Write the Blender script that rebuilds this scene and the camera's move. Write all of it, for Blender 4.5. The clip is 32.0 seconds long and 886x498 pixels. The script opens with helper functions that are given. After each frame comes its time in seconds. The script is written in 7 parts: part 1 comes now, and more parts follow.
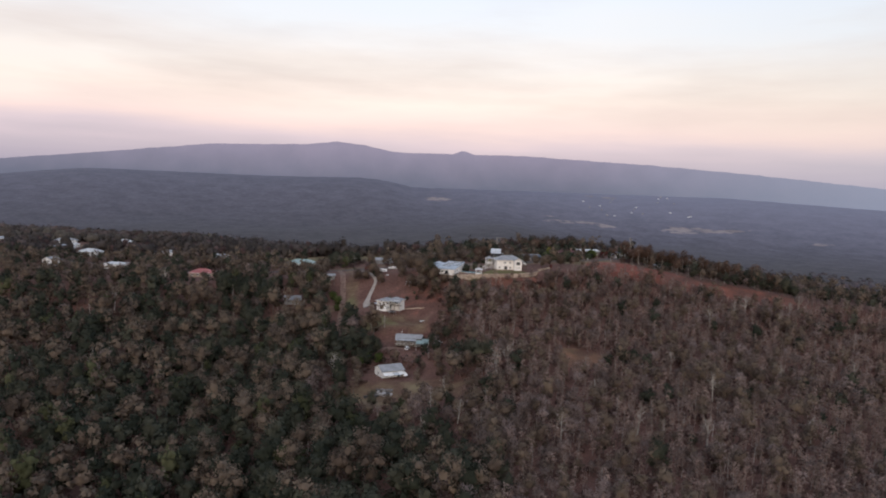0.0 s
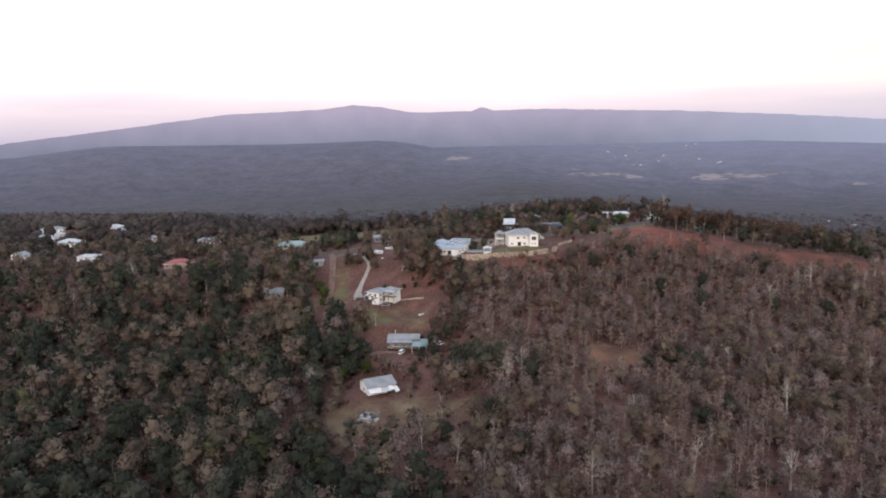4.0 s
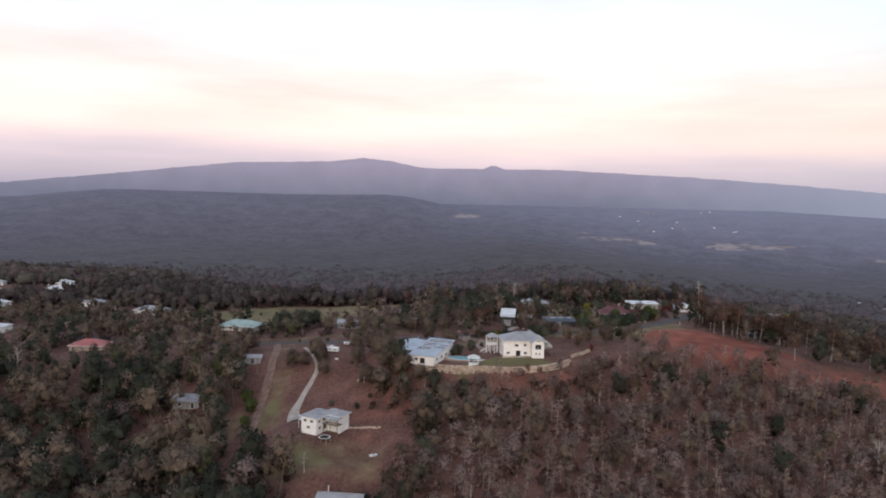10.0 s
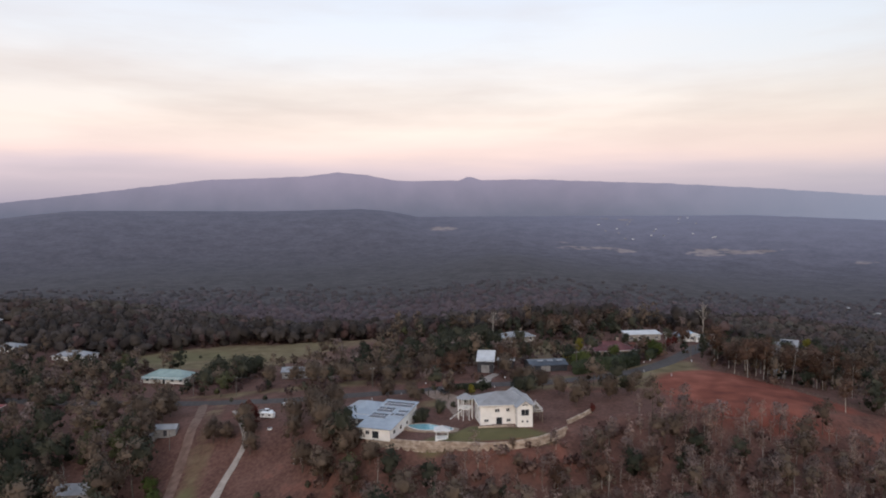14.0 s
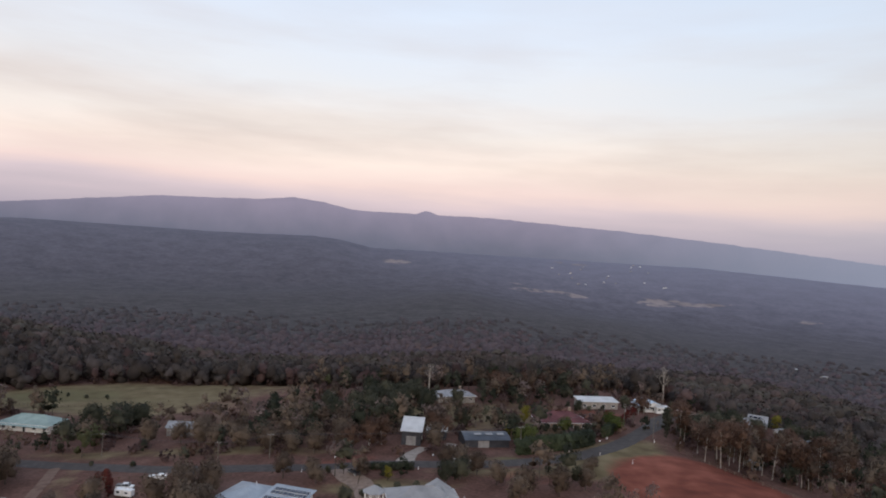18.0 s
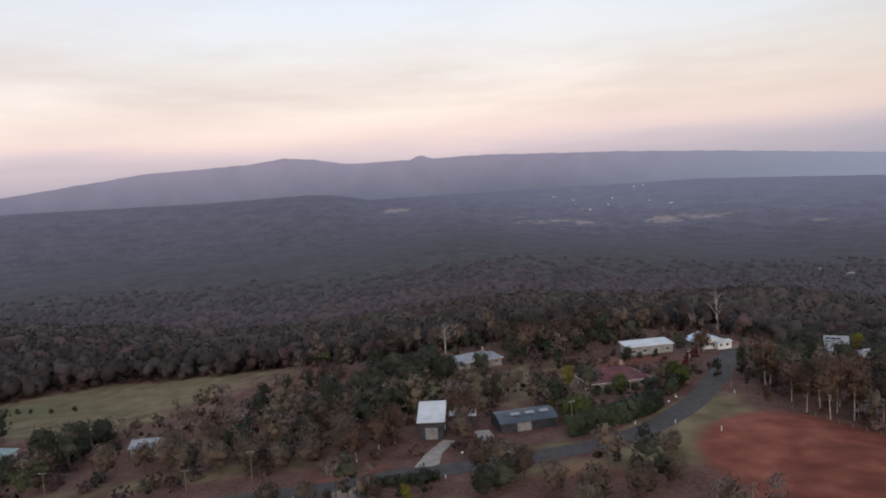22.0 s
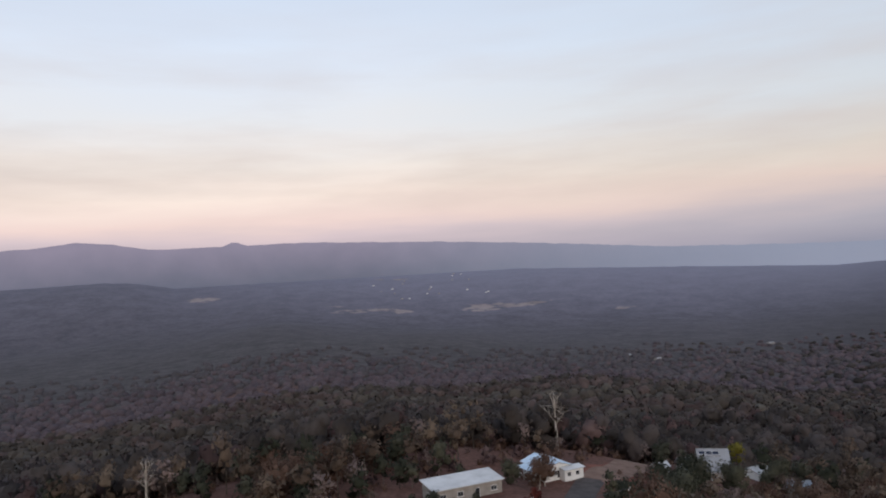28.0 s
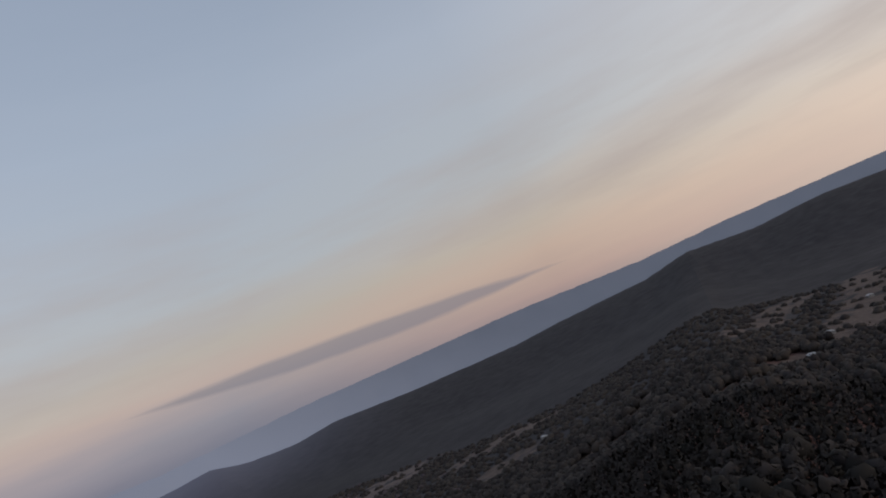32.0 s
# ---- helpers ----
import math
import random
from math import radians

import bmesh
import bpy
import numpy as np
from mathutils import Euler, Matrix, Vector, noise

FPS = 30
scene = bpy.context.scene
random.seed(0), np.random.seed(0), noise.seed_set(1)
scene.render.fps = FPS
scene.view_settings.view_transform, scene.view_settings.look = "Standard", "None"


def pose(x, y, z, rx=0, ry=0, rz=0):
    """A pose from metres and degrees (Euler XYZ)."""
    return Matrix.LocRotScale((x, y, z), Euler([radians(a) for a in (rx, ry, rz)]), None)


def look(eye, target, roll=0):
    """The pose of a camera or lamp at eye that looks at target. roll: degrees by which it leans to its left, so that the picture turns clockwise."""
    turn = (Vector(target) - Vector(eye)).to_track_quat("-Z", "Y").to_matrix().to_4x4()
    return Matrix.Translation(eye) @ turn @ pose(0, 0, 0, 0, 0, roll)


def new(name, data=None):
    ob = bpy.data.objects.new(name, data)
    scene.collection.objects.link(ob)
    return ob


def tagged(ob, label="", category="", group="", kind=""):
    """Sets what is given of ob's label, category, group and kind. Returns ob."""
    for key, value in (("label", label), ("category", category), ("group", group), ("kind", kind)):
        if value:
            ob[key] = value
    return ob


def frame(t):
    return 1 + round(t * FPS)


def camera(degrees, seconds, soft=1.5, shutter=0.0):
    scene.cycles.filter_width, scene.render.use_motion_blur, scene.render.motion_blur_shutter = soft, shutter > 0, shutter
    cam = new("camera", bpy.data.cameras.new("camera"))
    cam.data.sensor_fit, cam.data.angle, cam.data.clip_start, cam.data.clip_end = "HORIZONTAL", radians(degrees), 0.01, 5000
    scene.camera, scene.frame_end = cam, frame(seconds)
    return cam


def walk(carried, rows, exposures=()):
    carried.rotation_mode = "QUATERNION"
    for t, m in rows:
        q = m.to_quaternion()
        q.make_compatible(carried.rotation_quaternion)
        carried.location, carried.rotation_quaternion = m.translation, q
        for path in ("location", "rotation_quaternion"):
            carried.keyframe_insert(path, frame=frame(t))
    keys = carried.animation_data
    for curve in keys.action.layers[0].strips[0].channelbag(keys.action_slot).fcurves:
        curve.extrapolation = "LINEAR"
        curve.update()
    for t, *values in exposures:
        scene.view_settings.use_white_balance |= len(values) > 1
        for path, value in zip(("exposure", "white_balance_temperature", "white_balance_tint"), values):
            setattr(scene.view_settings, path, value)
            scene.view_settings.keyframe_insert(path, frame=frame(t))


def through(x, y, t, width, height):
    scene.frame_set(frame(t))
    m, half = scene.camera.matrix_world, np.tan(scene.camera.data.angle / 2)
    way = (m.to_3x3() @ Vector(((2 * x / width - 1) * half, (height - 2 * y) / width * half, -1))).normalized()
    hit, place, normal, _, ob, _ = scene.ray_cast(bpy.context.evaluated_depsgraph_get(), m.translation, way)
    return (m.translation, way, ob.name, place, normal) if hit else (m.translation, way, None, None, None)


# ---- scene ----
# ---- camera and its flight ----
cam = camera(63.79, 32.0, soft=1.9)
walk(cam, [
    (0.0, pose(-3.65, -3.26, 58.89, 84.866, -2.244, 2.881)),
    (0.5, pose(-0.11, 4.97, 60.55, 84.423, -2.176, 3.529)),
    (1.0, pose(2.34, 13.47, 61.55, 84.002, -1.552, 3.821)),
    (1.5, pose(4.24, 22.29, 61.76, 83.060, -0.951, 4.053)),
    (2.0, pose(5.81, 31.11, 61.46, 82.339, -0.583, 4.442)),
    (2.5, pose(5.77, 39.71, 61.78, 82.170, -0.189, 4.514)),
    (4.5, pose(6.25, 74.21, 62.36, 81.357, 1.746, 4.572)),
    (5.0, pose(7.41, 82.75, 63.64, 81.282, 2.547, 4.366)),
    (5.5, pose(6.73, 90.91, 65.40, 81.545, 3.119, 3.886)),
    (6.0, pose(5.98, 99.28, 66.89, 81.951, 3.653, 3.434)),
    (6.5, pose(8.81, 108.35, 66.55, 82.751, 3.513, 3.957)),
    (7.0, pose(10.76, 117.79, 66.27, 83.540, 3.096, 4.621)),
    (7.5, pose(10.30, 126.30, 66.19, 84.279, 1.178, 5.140)),
    (8.0, pose(10.44, 134.15, 66.45, 84.760, -0.665, 5.615)),
    (8.5, pose(11.18, 142.02, 66.83, 85.077, -1.266, 5.926)),
    (9.0, pose(12.25, 149.84, 67.26, 85.241, -1.606, 6.230)),
    (9.5, pose(11.48, 156.95, 67.33, 85.687, -1.684, 5.992)),
    (10.0, pose(10.99, 164.62, 67.60, 85.978, -1.446, 5.549)),
    (10.5, pose(11.67, 172.44, 68.27, 86.169, -1.395, 5.327)),
    (11.0, pose(13.22, 180.18, 69.34, 86.376, -1.286, 5.190)),
    (11.5, pose(12.34, 187.46, 69.80, 86.597, -0.992, 4.674)),
    (12.0, pose(12.03, 194.97, 70.51, 86.810, -0.762, 4.352)),
    (12.5, pose(12.30, 202.62, 71.48, 86.982, -0.585, 4.384)),
    (13.0, pose(12.90, 210.90, 72.23, 86.991, -0.573, 4.543)),
    (13.5, pose(11.91, 219.50, 71.26, 86.982, -0.149, 4.080)),
    (15.5, pose(14.48, 245.11, 72.45, 86.886, 0.744, 2.292)),
    (16.0, pose(15.50, 250.28, 73.54, 87.331, 1.559, 0.354)),
    (16.5, pose(17.03, 255.72, 74.97, 87.854, 1.437, -0.337)),
    (17.0, pose(17.87, 261.31, 75.34, 88.479, 0.805, -0.546)),
    (17.5, pose(18.11, 267.55, 74.65, 89.201, -0.959, -0.246)),
    (18.0, pose(17.76, 274.59, 72.93, 89.788, -3.776, 0.225)),
    (18.5, pose(17.48, 282.83, 73.10, 89.070, -4.945, 0.620)),
    (19.0, pose(17.02, 291.17, 72.10, 87.188, -5.106, 0.859)),
    (19.5, pose(17.41, 298.55, 71.66, 85.433, -5.199, 1.447)),
    (20.0, pose(17.94, 305.53, 71.75, 84.154, -4.941, 2.190)),
    (20.5, pose(16.60, 311.80, 70.46, 84.219, -2.639, 1.766)),
    (21.0, pose(15.90, 317.62, 70.52, 84.486, -0.201, 1.422)),
    (21.5, pose(16.14, 323.60, 70.75, 84.830, 2.290, 0.740)),
    (22.0, pose(17.44, 330.28, 70.72, 85.225, 3.502, 0.066)),
    (22.5, pose(18.04, 338.81, 69.56, 86.507, 3.904, -2.273)),
    (23.0, pose(18.98, 349.34, 67.61, 87.767, 5.113, -6.262)),
    (23.5, pose(22.25, 359.97, 66.02, 88.694, 4.258, -10.342)),
    (24.0, pose(24.66, 369.93, 64.39, 89.970, 5.519, -10.837)),
    (24.5, pose(28.24, 378.20, 63.33, 90.650, 4.218, -9.897)),
    (25.0, pose(31.14, 385.87, 62.50, 91.469, 3.533, -9.746)),
    (25.5, pose(34.90, 392.51, 61.83, 91.669, 2.092, -9.174)),
    (27.5, pose(41.52, 416.76, 61.03, 91.719, 1.538, -11.201)),
    (28.0, pose(45.47, 425.62, 59.48, 91.699, 3.094, -14.133)),
    (28.5, pose(47.43, 430.73, 60.66, 91.556, 4.402, -19.416)),
    (29.0, pose(51.31, 434.09, 62.04, 91.790, 4.967, -23.402)),
    (29.5, pose(56.09, 436.05, 63.91, 92.284, 5.476, -26.132)),
    (30.0, pose(60.69, 437.03, 66.36, 94.574, 6.055, -29.625)),
    (30.5, pose(63.98, 437.68, 69.25, 99.502, 11.131, -39.672)),
    (31.0, pose(66.34, 438.25, 72.28, 98.438, 18.023, -51.332)),
    (31.5, pose(68.38, 438.67, 75.57, 98.914, 21.526, -60.669)),
    (32.0, pose(70.33, 439.10, 79.09, 98.545, 23.151, -69.460)),], exposures=[(0.0, 0.2), (1.0, 0.34), (2.0, 0.68), (5.0, 0.72), (7.0, 0.69), (9.0, 0.54), (10.0, 0.38), (11.0, 0.38), (13.0, 0.3), (16.0, 0.0), (20.0, 0.16), (22.0, 0.1), (23.0, 0.08), (24.0, 0.0), (25.0, 0.0), (28.0, 0.0), (29.5, -0.15), (30.5, -0.4), (31.0, -0.55), (32.0, -0.6)])

# ---- sky and light: a clear dusk, the sun just gone down behind the camera ----
world = bpy.data.worlds.new("dusk_sky")
scene.world = world
world.use_nodes = True
wt = world.node_tree
wt.nodes.clear()


def node(tree, kind, **values):
    n = tree.nodes.new(kind)
    for key, value in values.items():
        if key.startswith("in_"):
            n.inputs[int(key[3:])].default_value = value
    return n


def ramp(tree, stops, fac=None):
    n = tree.nodes.new("ShaderNodeValToRGB")
    el = n.color_ramp.elements
    while len(el) < len(stops):
        el.new(0.5)
    for e, (p, c) in zip(el, stops):
        e.position = p
        e.color = (*c, 1) if len(c) == 3 else c
    if fac is not None:
        tree.links.new(fac, n.inputs[0])
    return n


def math_node(tree, op, a, b=None, clamp=False):
    n = tree.nodes.new("ShaderNodeMath")
    n.operation = op
    n.use_clamp = clamp
    for i, v in enumerate((a, b)):
        if v is None:
            continue
        if isinstance(v, (int, float)):
            n.inputs[i].default_value = v
        else:
            tree.links.new(v, n.inputs[i])
    return n.outputs[0]


def mix_rgb(tree, fac, a, b, blend="MIX"):
    n = tree.nodes.new("ShaderNodeMix")
    n.data_type = "RGBA"
    n.blend_type = blend
    for i, v in ((0, fac), (6, a), (7, b)):
        if isinstance(v, (int, float)):
            n.inputs[i].default_value = v
        elif isinstance(v, tuple):
            n.inputs[i].default_value = (*v, 1) if len(v) == 3 else v
        else:
            tree.links.new(v, n.inputs[i])
    return n.outputs[2]


def build_sky():
    t = wt
    geo = t.nodes.new("ShaderNodeTexCoord")
    sep = t.nodes.new("ShaderNodeSeparateXYZ")
    t.links.new(geo.outputs["Generated"], sep.inputs[0])
    # height above the horizon, -0.1 .. 0.9 of the unit vector mapped to 0 .. 1
    h = math_node(t, "ADD", sep.outputs[2], 0.1)
    # long streaks of thin cloud wave the bands a little
    mp = t.nodes.new("ShaderNodeMapping")
    mp.inputs["Scale"].default_value = (2.2, 2.2, 16.0)
    t.links.new(geo.outputs["Generated"], mp.inputs[0])
    n1 = node(t, "ShaderNodeTexNoise")
    n1.inputs["Scale"].default_value = 1.6
    n1.inputs["Detail"].default_value = 4.0
    t.links.new(mp.outputs[0], n1.inputs["Vector"])
    wav = math_node(t, "MULTIPLY", math_node(t, "SUBTRACT", n1.outputs[0], 0.5), 0.05)
    hh = math_node(t, "ADD", h, wav)
    warm = ramp(t, [(0.0, (0.20, 0.19, 0.26)), (0.10, (0.34, 0.32, 0.41)), (0.135, (0.47, 0.42, 0.50)), (0.158, (0.62, 0.52, 0.59)), (0.178, (0.82, 0.64, 0.635)), (0.21, (0.91, 0.765, 0.715)),
                    (0.25, (0.84, 0.76, 0.73)), (0.316, (0.76, 0.77, 0.82)), (0.39, (0.70, 0.77, 0.90)), (0.6, (0.50, 0.60, 0.78)), (1.0, (0.32, 0.41, 0.58))], hh)
    cool = ramp(t, [(0.0, (0.14, 0.15, 0.21)), (0.10, (0.26, 0.29, 0.38)), (0.14, (0.35, 0.37, 0.46)), (0.165, (0.47, 0.43, 0.48)), (0.19, (0.66, 0.53, 0.50)), (0.23, (0.62, 0.57, 0.53)),
                    (0.30, (0.58, 0.63, 0.70)), (0.50, (0.52, 0.61, 0.76)), (1.0, (0.26, 0.33, 0.48))], hh)
    # the eastern side is cooler and dimmer
    east = math_node(t, "MULTIPLY", math_node(t, "SUBTRACT", sep.outputs[0], 0.15), 1.35, True)
    col = mix_rgb(t, east, warm.outputs[0], cool.outputs[0])
    peach = ramp(t, [(0.0, (0.30, 0.26, 0.28)), (0.11, (0.46, 0.37, 0.38)), (0.135, (0.62, 0.45, 0.42)), (0.18, (0.76, 0.57, 0.48)), (0.23, (0.72, 0.62, 0.54)), (0.32, (0.64, 0.68, 0.73)), (0.5, (0.62, 0.68, 0.80)), (1.0, (0.26, 0.33, 0.48))], hh)
    col = mix_rgb(t, math_node(t, "MULTIPLY", math_node(t, "SUBTRACT", sep.outputs[0], 0.80), 5.0, True), col, peach.outputs[0])
    # the afterglow behind the camera
    west = math_node(t, "MULTIPLY", math_node(t, "ADD", math_node(t, "MULTIPLY", sep.outputs[1], -1.0), 0.17), 1.0, True)
    glow = ramp(t, [(0.0, (0.5, 0.4, 0.3)), (0.11, (1.5, 1.2, 0.95)), (0.3, (1.25, 1.15, 1.1)), (1.0, (0.5, 0.6, 0.8))], h)
    col = mix_rgb(t, west, col, glow.outputs[0])
    # smoky streaks across the pale part of the sky
    mp2 = t.nodes.new("ShaderNodeMapping")
    mp2.inputs["Scale"].default_value = (1.3, 1.3, 8.0)
    mp2.inputs["Rotation"].default_value = (0.06, -0.05, 0.3)
    t.links.new(geo.outputs["Generated"], mp2.inputs[0])
    n2 = node(t, "ShaderNodeTexNoise")
    n2.inputs["Scale"].default_value = 1.9
    n2.inputs["Detail"].default_value = 5.0
    n2.inputs["Roughness"].default_value = 0.55
    t.links.new(mp2.outputs[0], n2.inputs["Vector"])
    smoke = ramp(t, [(0.42, (0, 0, 0)), (0.68, (1, 1, 1))], n2.outputs[0]).outputs[0]
    fade = ramp(t, [(0.15, (0, 0, 0)), (0.22, (1, 1, 1)), (0.34, (0.6, 0.6, 0.6)), (0.5, (0, 0, 0))], h).outputs[0]
    amount = math_node(t, "MULTIPLY", math_node(t, "MULTIPLY", smoke, fade), 0.55)
    col = mix_rgb(t, amount, col, (0.57, 0.475, 0.46))
    # one long flat cloud low in the north-east
    az = math_node(t, "ARCTAN2", sep.outputs[0], sep.outputs[1])
    el = math_node(t, "ARCSINE", sep.outputs[2])
    mid_el = math_node(t, "SUBTRACT", 0.0835, math_node(t, "MULTIPLY", math_node(t, "SUBTRACT", az, 0.80), 0.048))
    n3 = node(t, "ShaderNodeTexNoise")
    n3.inputs["Scale"].default_value = 9.0
    n3.inputs["Detail"].default_value = 5.0
    t.links.new(mp2.outputs[0], n3.inputs["Vector"])
    off = math_node(t, "ABSOLUTE", math_node(t, "ADD", math_node(t, "SUBTRACT", el, mid_el), math_node(t, "MULTIPLY", math_node(t, "SUBTRACT", n3.outputs[0], 0.5), 0.006)))
    along = math_node(t, "MULTIPLY", math_node(t, "SUBTRACT", az, 0.79), 1.55, True)
    half = math_node(t, "MULTIPLY", math_node(t, "MULTIPLY", math_node(t, "MULTIPLY", along, math_node(t, "SUBTRACT", 1.0, along)), 4.0), 0.0155)
    inside = math_node(t, "MULTIPLY", math_node(t, "SUBTRACT", math_node(t, "SUBTRACT", half, 0.0004), off), 170.0, True)
    col = mix_rgb(t, math_node(t, "MULTIPLY", inside, 0.6), col, (0.25, 0.26, 0.35))
    sky = t.nodes.new("ShaderNodeTexSky")
    sky.sky_type = "NISHITA"
    sky.sun_disc = False
    sky.sun_elevation = radians(2.0)
    sky.sun_rotation = radians(190)
    nis = mix_rgb(t, 1.0, sky.outputs[0], (0.03, 0.03, 0.03), "MULTIPLY")
    col = mix_rgb(t, 1.0, col, nis, "ADD")
    bg = t.nodes.new("ShaderNodeBackground")
    bg.inputs[1].default_value = 1.0
    t.links.new(col, bg.inputs[0])
    out = t.nodes.new("ShaderNodeOutputWorld")
    t.links.new(bg.outputs[0], out.inputs[0])


build_sky()
sun = new("sun", bpy.data.lights.new("sun", "SUN"))
sun.data.energy = 0.6
sun.data.angle = radians(25)
sun.data.color = (1.0, 0.9, 0.82)
sun.matrix_world = look((0, -100, 45), (0, 0, 0))


# ---- materials ----
def material(name, stops, scale=1.0, detail=5.0, rough=0.8, bump=0.3, bump_scale=8.0, metal=0.0, island=0.0, obj_random=0.0, tone=0.0, big=0.0, big_scale=0.05, gloss=0.3):
    """A surface whose colour runs through the stops by noise at two scales, with fine relief."""
    m = bpy.data.materials.new(name)
    m.use_nodes = True
    t = m.node_tree
    b = t.nodes["Principled BSDF"]
    geo = t.nodes.new("ShaderNodeNewGeometry")
    n = t.nodes.new("ShaderNodeTexNoise")
    n.inputs["Scale"].default_value = scale
    n.inputs["Detail"].default_value = detail
    t.links.new(geo.outputs["Position"], n.inputs["Vector"])
    fac = n.outputs[0]
    if big:
        n2 = t.nodes.new("ShaderNodeTexNoise")
        n2.inputs["Scale"].default_value = big_scale
        n2.inputs["Detail"].default_value = 3.0
        t.links.new(geo.outputs["Position"], n2.inputs["Vector"])
        fac = math_node(t, "ADD", fac, math_node(t, "MULTIPLY", math_node(t, "SUBTRACT", n2.outputs[0], 0.5), big))
    if island:
        fac = math_node(t, "ADD", fac, math_node(t, "MULTIPLY", math_node(t, "SUBTRACT", geo.outputs["Random Per Island"], 0.5), island))
    if obj_random:
        oi = t.nodes.new("ShaderNodeObjectInfo")
        fac = math_node(t, "ADD", fac, math_node(t, "MULTIPLY", math_node(t, "SUBTRACT", oi.outputs["Random"], 0.5), obj_random))
    if tone:
        at = t.nodes.new("ShaderNodeAttribute")
        at.attribute_name = "tone"
        fac = math_node(t, "ADD", fac, math_node(t, "MULTIPLY", at.outputs["Fac"], tone))
    k = len(stops)
    r = ramp(t, [(0.28 + 0.44 * i / max(k - 1, 1), c) for i, c in enumerate(stops)], fac)
    t.links.new(r.outputs[0], b.inputs["Base Color"])
    b.inputs["Roughness"].default_value = rough
    b.inputs["Metallic"].default_value = metal
    b.inputs["Specular IOR Level"].default_value = gloss
    if bump:
        n3 = t.nodes.new("ShaderNodeTexNoise")
        n3.inputs["Scale"].default_value = bump_scale
        n3.inputs["Detail"].default_value = 4.0
        t.links.new(geo.outputs["Position"], n3.inputs["Vector"])
        bp = t.nodes.new("ShaderNodeBump")
        bp.inputs["Strength"].default_value = bump
        bp.inputs["Distance"].default_value = 0.05 if bump < 1 else 0.5
        t.links.new(n3.outputs[0], bp.inputs["Height"])
        t.links.new(bp.outputs[0], b.inputs["Normal"])
    return m


def metal_sheet(name, stops, rough=0.45, pitch=0.25):
    """Ribbed roof sheeting with dull weathered patches; ribs run down the slope of each face's own x."""
    m = material(name, stops, scale=0.35, rough=rough, bump=0.0, big=0.5, big_scale=0.08)
    t = m.node_tree
    b = t.nodes["Principled BSDF"]
    tc = t.nodes.new("ShaderNodeTexCoord")
    w = t.nodes.new("ShaderNodeTexWave")
    w.inputs["Scale"].default_value = 1.0 / pitch / 6.28 * 2
    t.links.new(tc.outputs["Object"], w.inputs["Vector"])
    bp = t.nodes.new("ShaderNodeBump")
    bp.inputs["Strength"].default_value = 0.35
    bp.inputs["Distance"].default_value = 0.03
    t.links.new(w.outputs[0], bp.inputs["Height"])
    t.links.new(bp.outputs[0], b.inputs["Normal"])
    return m


M = {}
def leaf(name, stops, scale=0.22, through=0.4):
    """Foliage whose colour differs from tree to tree and, less, from spray to spray."""
    M[name] = material(name, stops, scale, 4, 0.75, 0.0, island=0.05, obj_random=0.3, tone=0.4, gloss=0.06)
    if not through:
        return
    # thin leaves let part of the light through
    t = M[name].node_tree
    b = t.nodes["Principled BSDF"]
    thin = t.nodes.new("ShaderNodeBsdfTranslucent")
    t.links.new(b.inputs["Base Color"].links[0].from_socket, thin.inputs["Color"])
    both = t.nodes.new("ShaderNodeMixShader")
    both.inputs[0].default_value = through
    t.links.new(b.outputs[0], both.inputs[1])
    t.links.new(thin.outputs[0], both.inputs[2])
    t.links.new(both.outputs[0], t.nodes["Material Output"].inputs[0])


leaf("leaf_olive", [(0.091, 0.067, 0.052), (0.153, 0.113, 0.087), (0.219, 0.167, 0.125)])
leaf("leaf_dark", [(0.046, 0.051, 0.036), (0.080, 0.080, 0.058), (0.136, 0.130, 0.089)])
leaf("leaf_brown", [(0.244, 0.169, 0.142), (0.334, 0.235, 0.196), (0.435, 0.312, 0.263)])
leaf("leaf_grey", [(0.173, 0.130, 0.115), (0.249, 0.186, 0.166), (0.341, 0.259, 0.234)])
leaf("scrub_leaf", [(0.078, 0.043, 0.038), (0.149, 0.089, 0.076), (0.233, 0.158, 0.133)])
leaf("leaf_bright", [(0.053, 0.071, 0.021), (0.088, 0.109, 0.035), (0.136, 0.153, 0.057)])
leaf("leaf_green", [(0.052, 0.056, 0.029), (0.091, 0.094, 0.048), (0.135, 0.134, 0.072)])
leaf("leaf_yellow", [(0.142, 0.124, 0.024), (0.212, 0.183, 0.035), (0.283, 0.248, 0.059)])
leaf("leaf_red", [(0.083, 0.024, 0.021), (0.130, 0.035, 0.029), (0.177, 0.059, 0.047)])
leaf("leaf_gum", [(0.069, 0.041, 0.029), (0.130, 0.079, 0.058), (0.193, 0.124, 0.095)])
# far crowns: greyer violet copies with haze put into the leaf colour
leaf("hazy_far_leaf", [(0.063, 0.052, 0.059), (0.081, 0.063, 0.070), (0.099, 0.078, 0.085)], 0.012, 0)
leaf("hazy_plain_leaf", [(0.063, 0.058, 0.062), (0.074, 0.066, 0.072), (0.085, 0.076, 0.083)], 0.012, 0)
# darker copy of the valley leaf: dimmer eastern light put into the colour
leaf("dim_east_leaf", [(0.022, 0.020, 0.018), (0.034, 0.029, 0.028), (0.053, 0.045, 0.040)], 0.03, 0)
leaf("rim_leaf", [(0.052, 0.044, 0.043), (0.083, 0.070, 0.062), (0.121, 0.101, 0.096)], 0.1)
leaf("rim_brown", [(0.079, 0.053, 0.051), (0.124, 0.078, 0.074), (0.170, 0.116, 0.107)], 0.1)
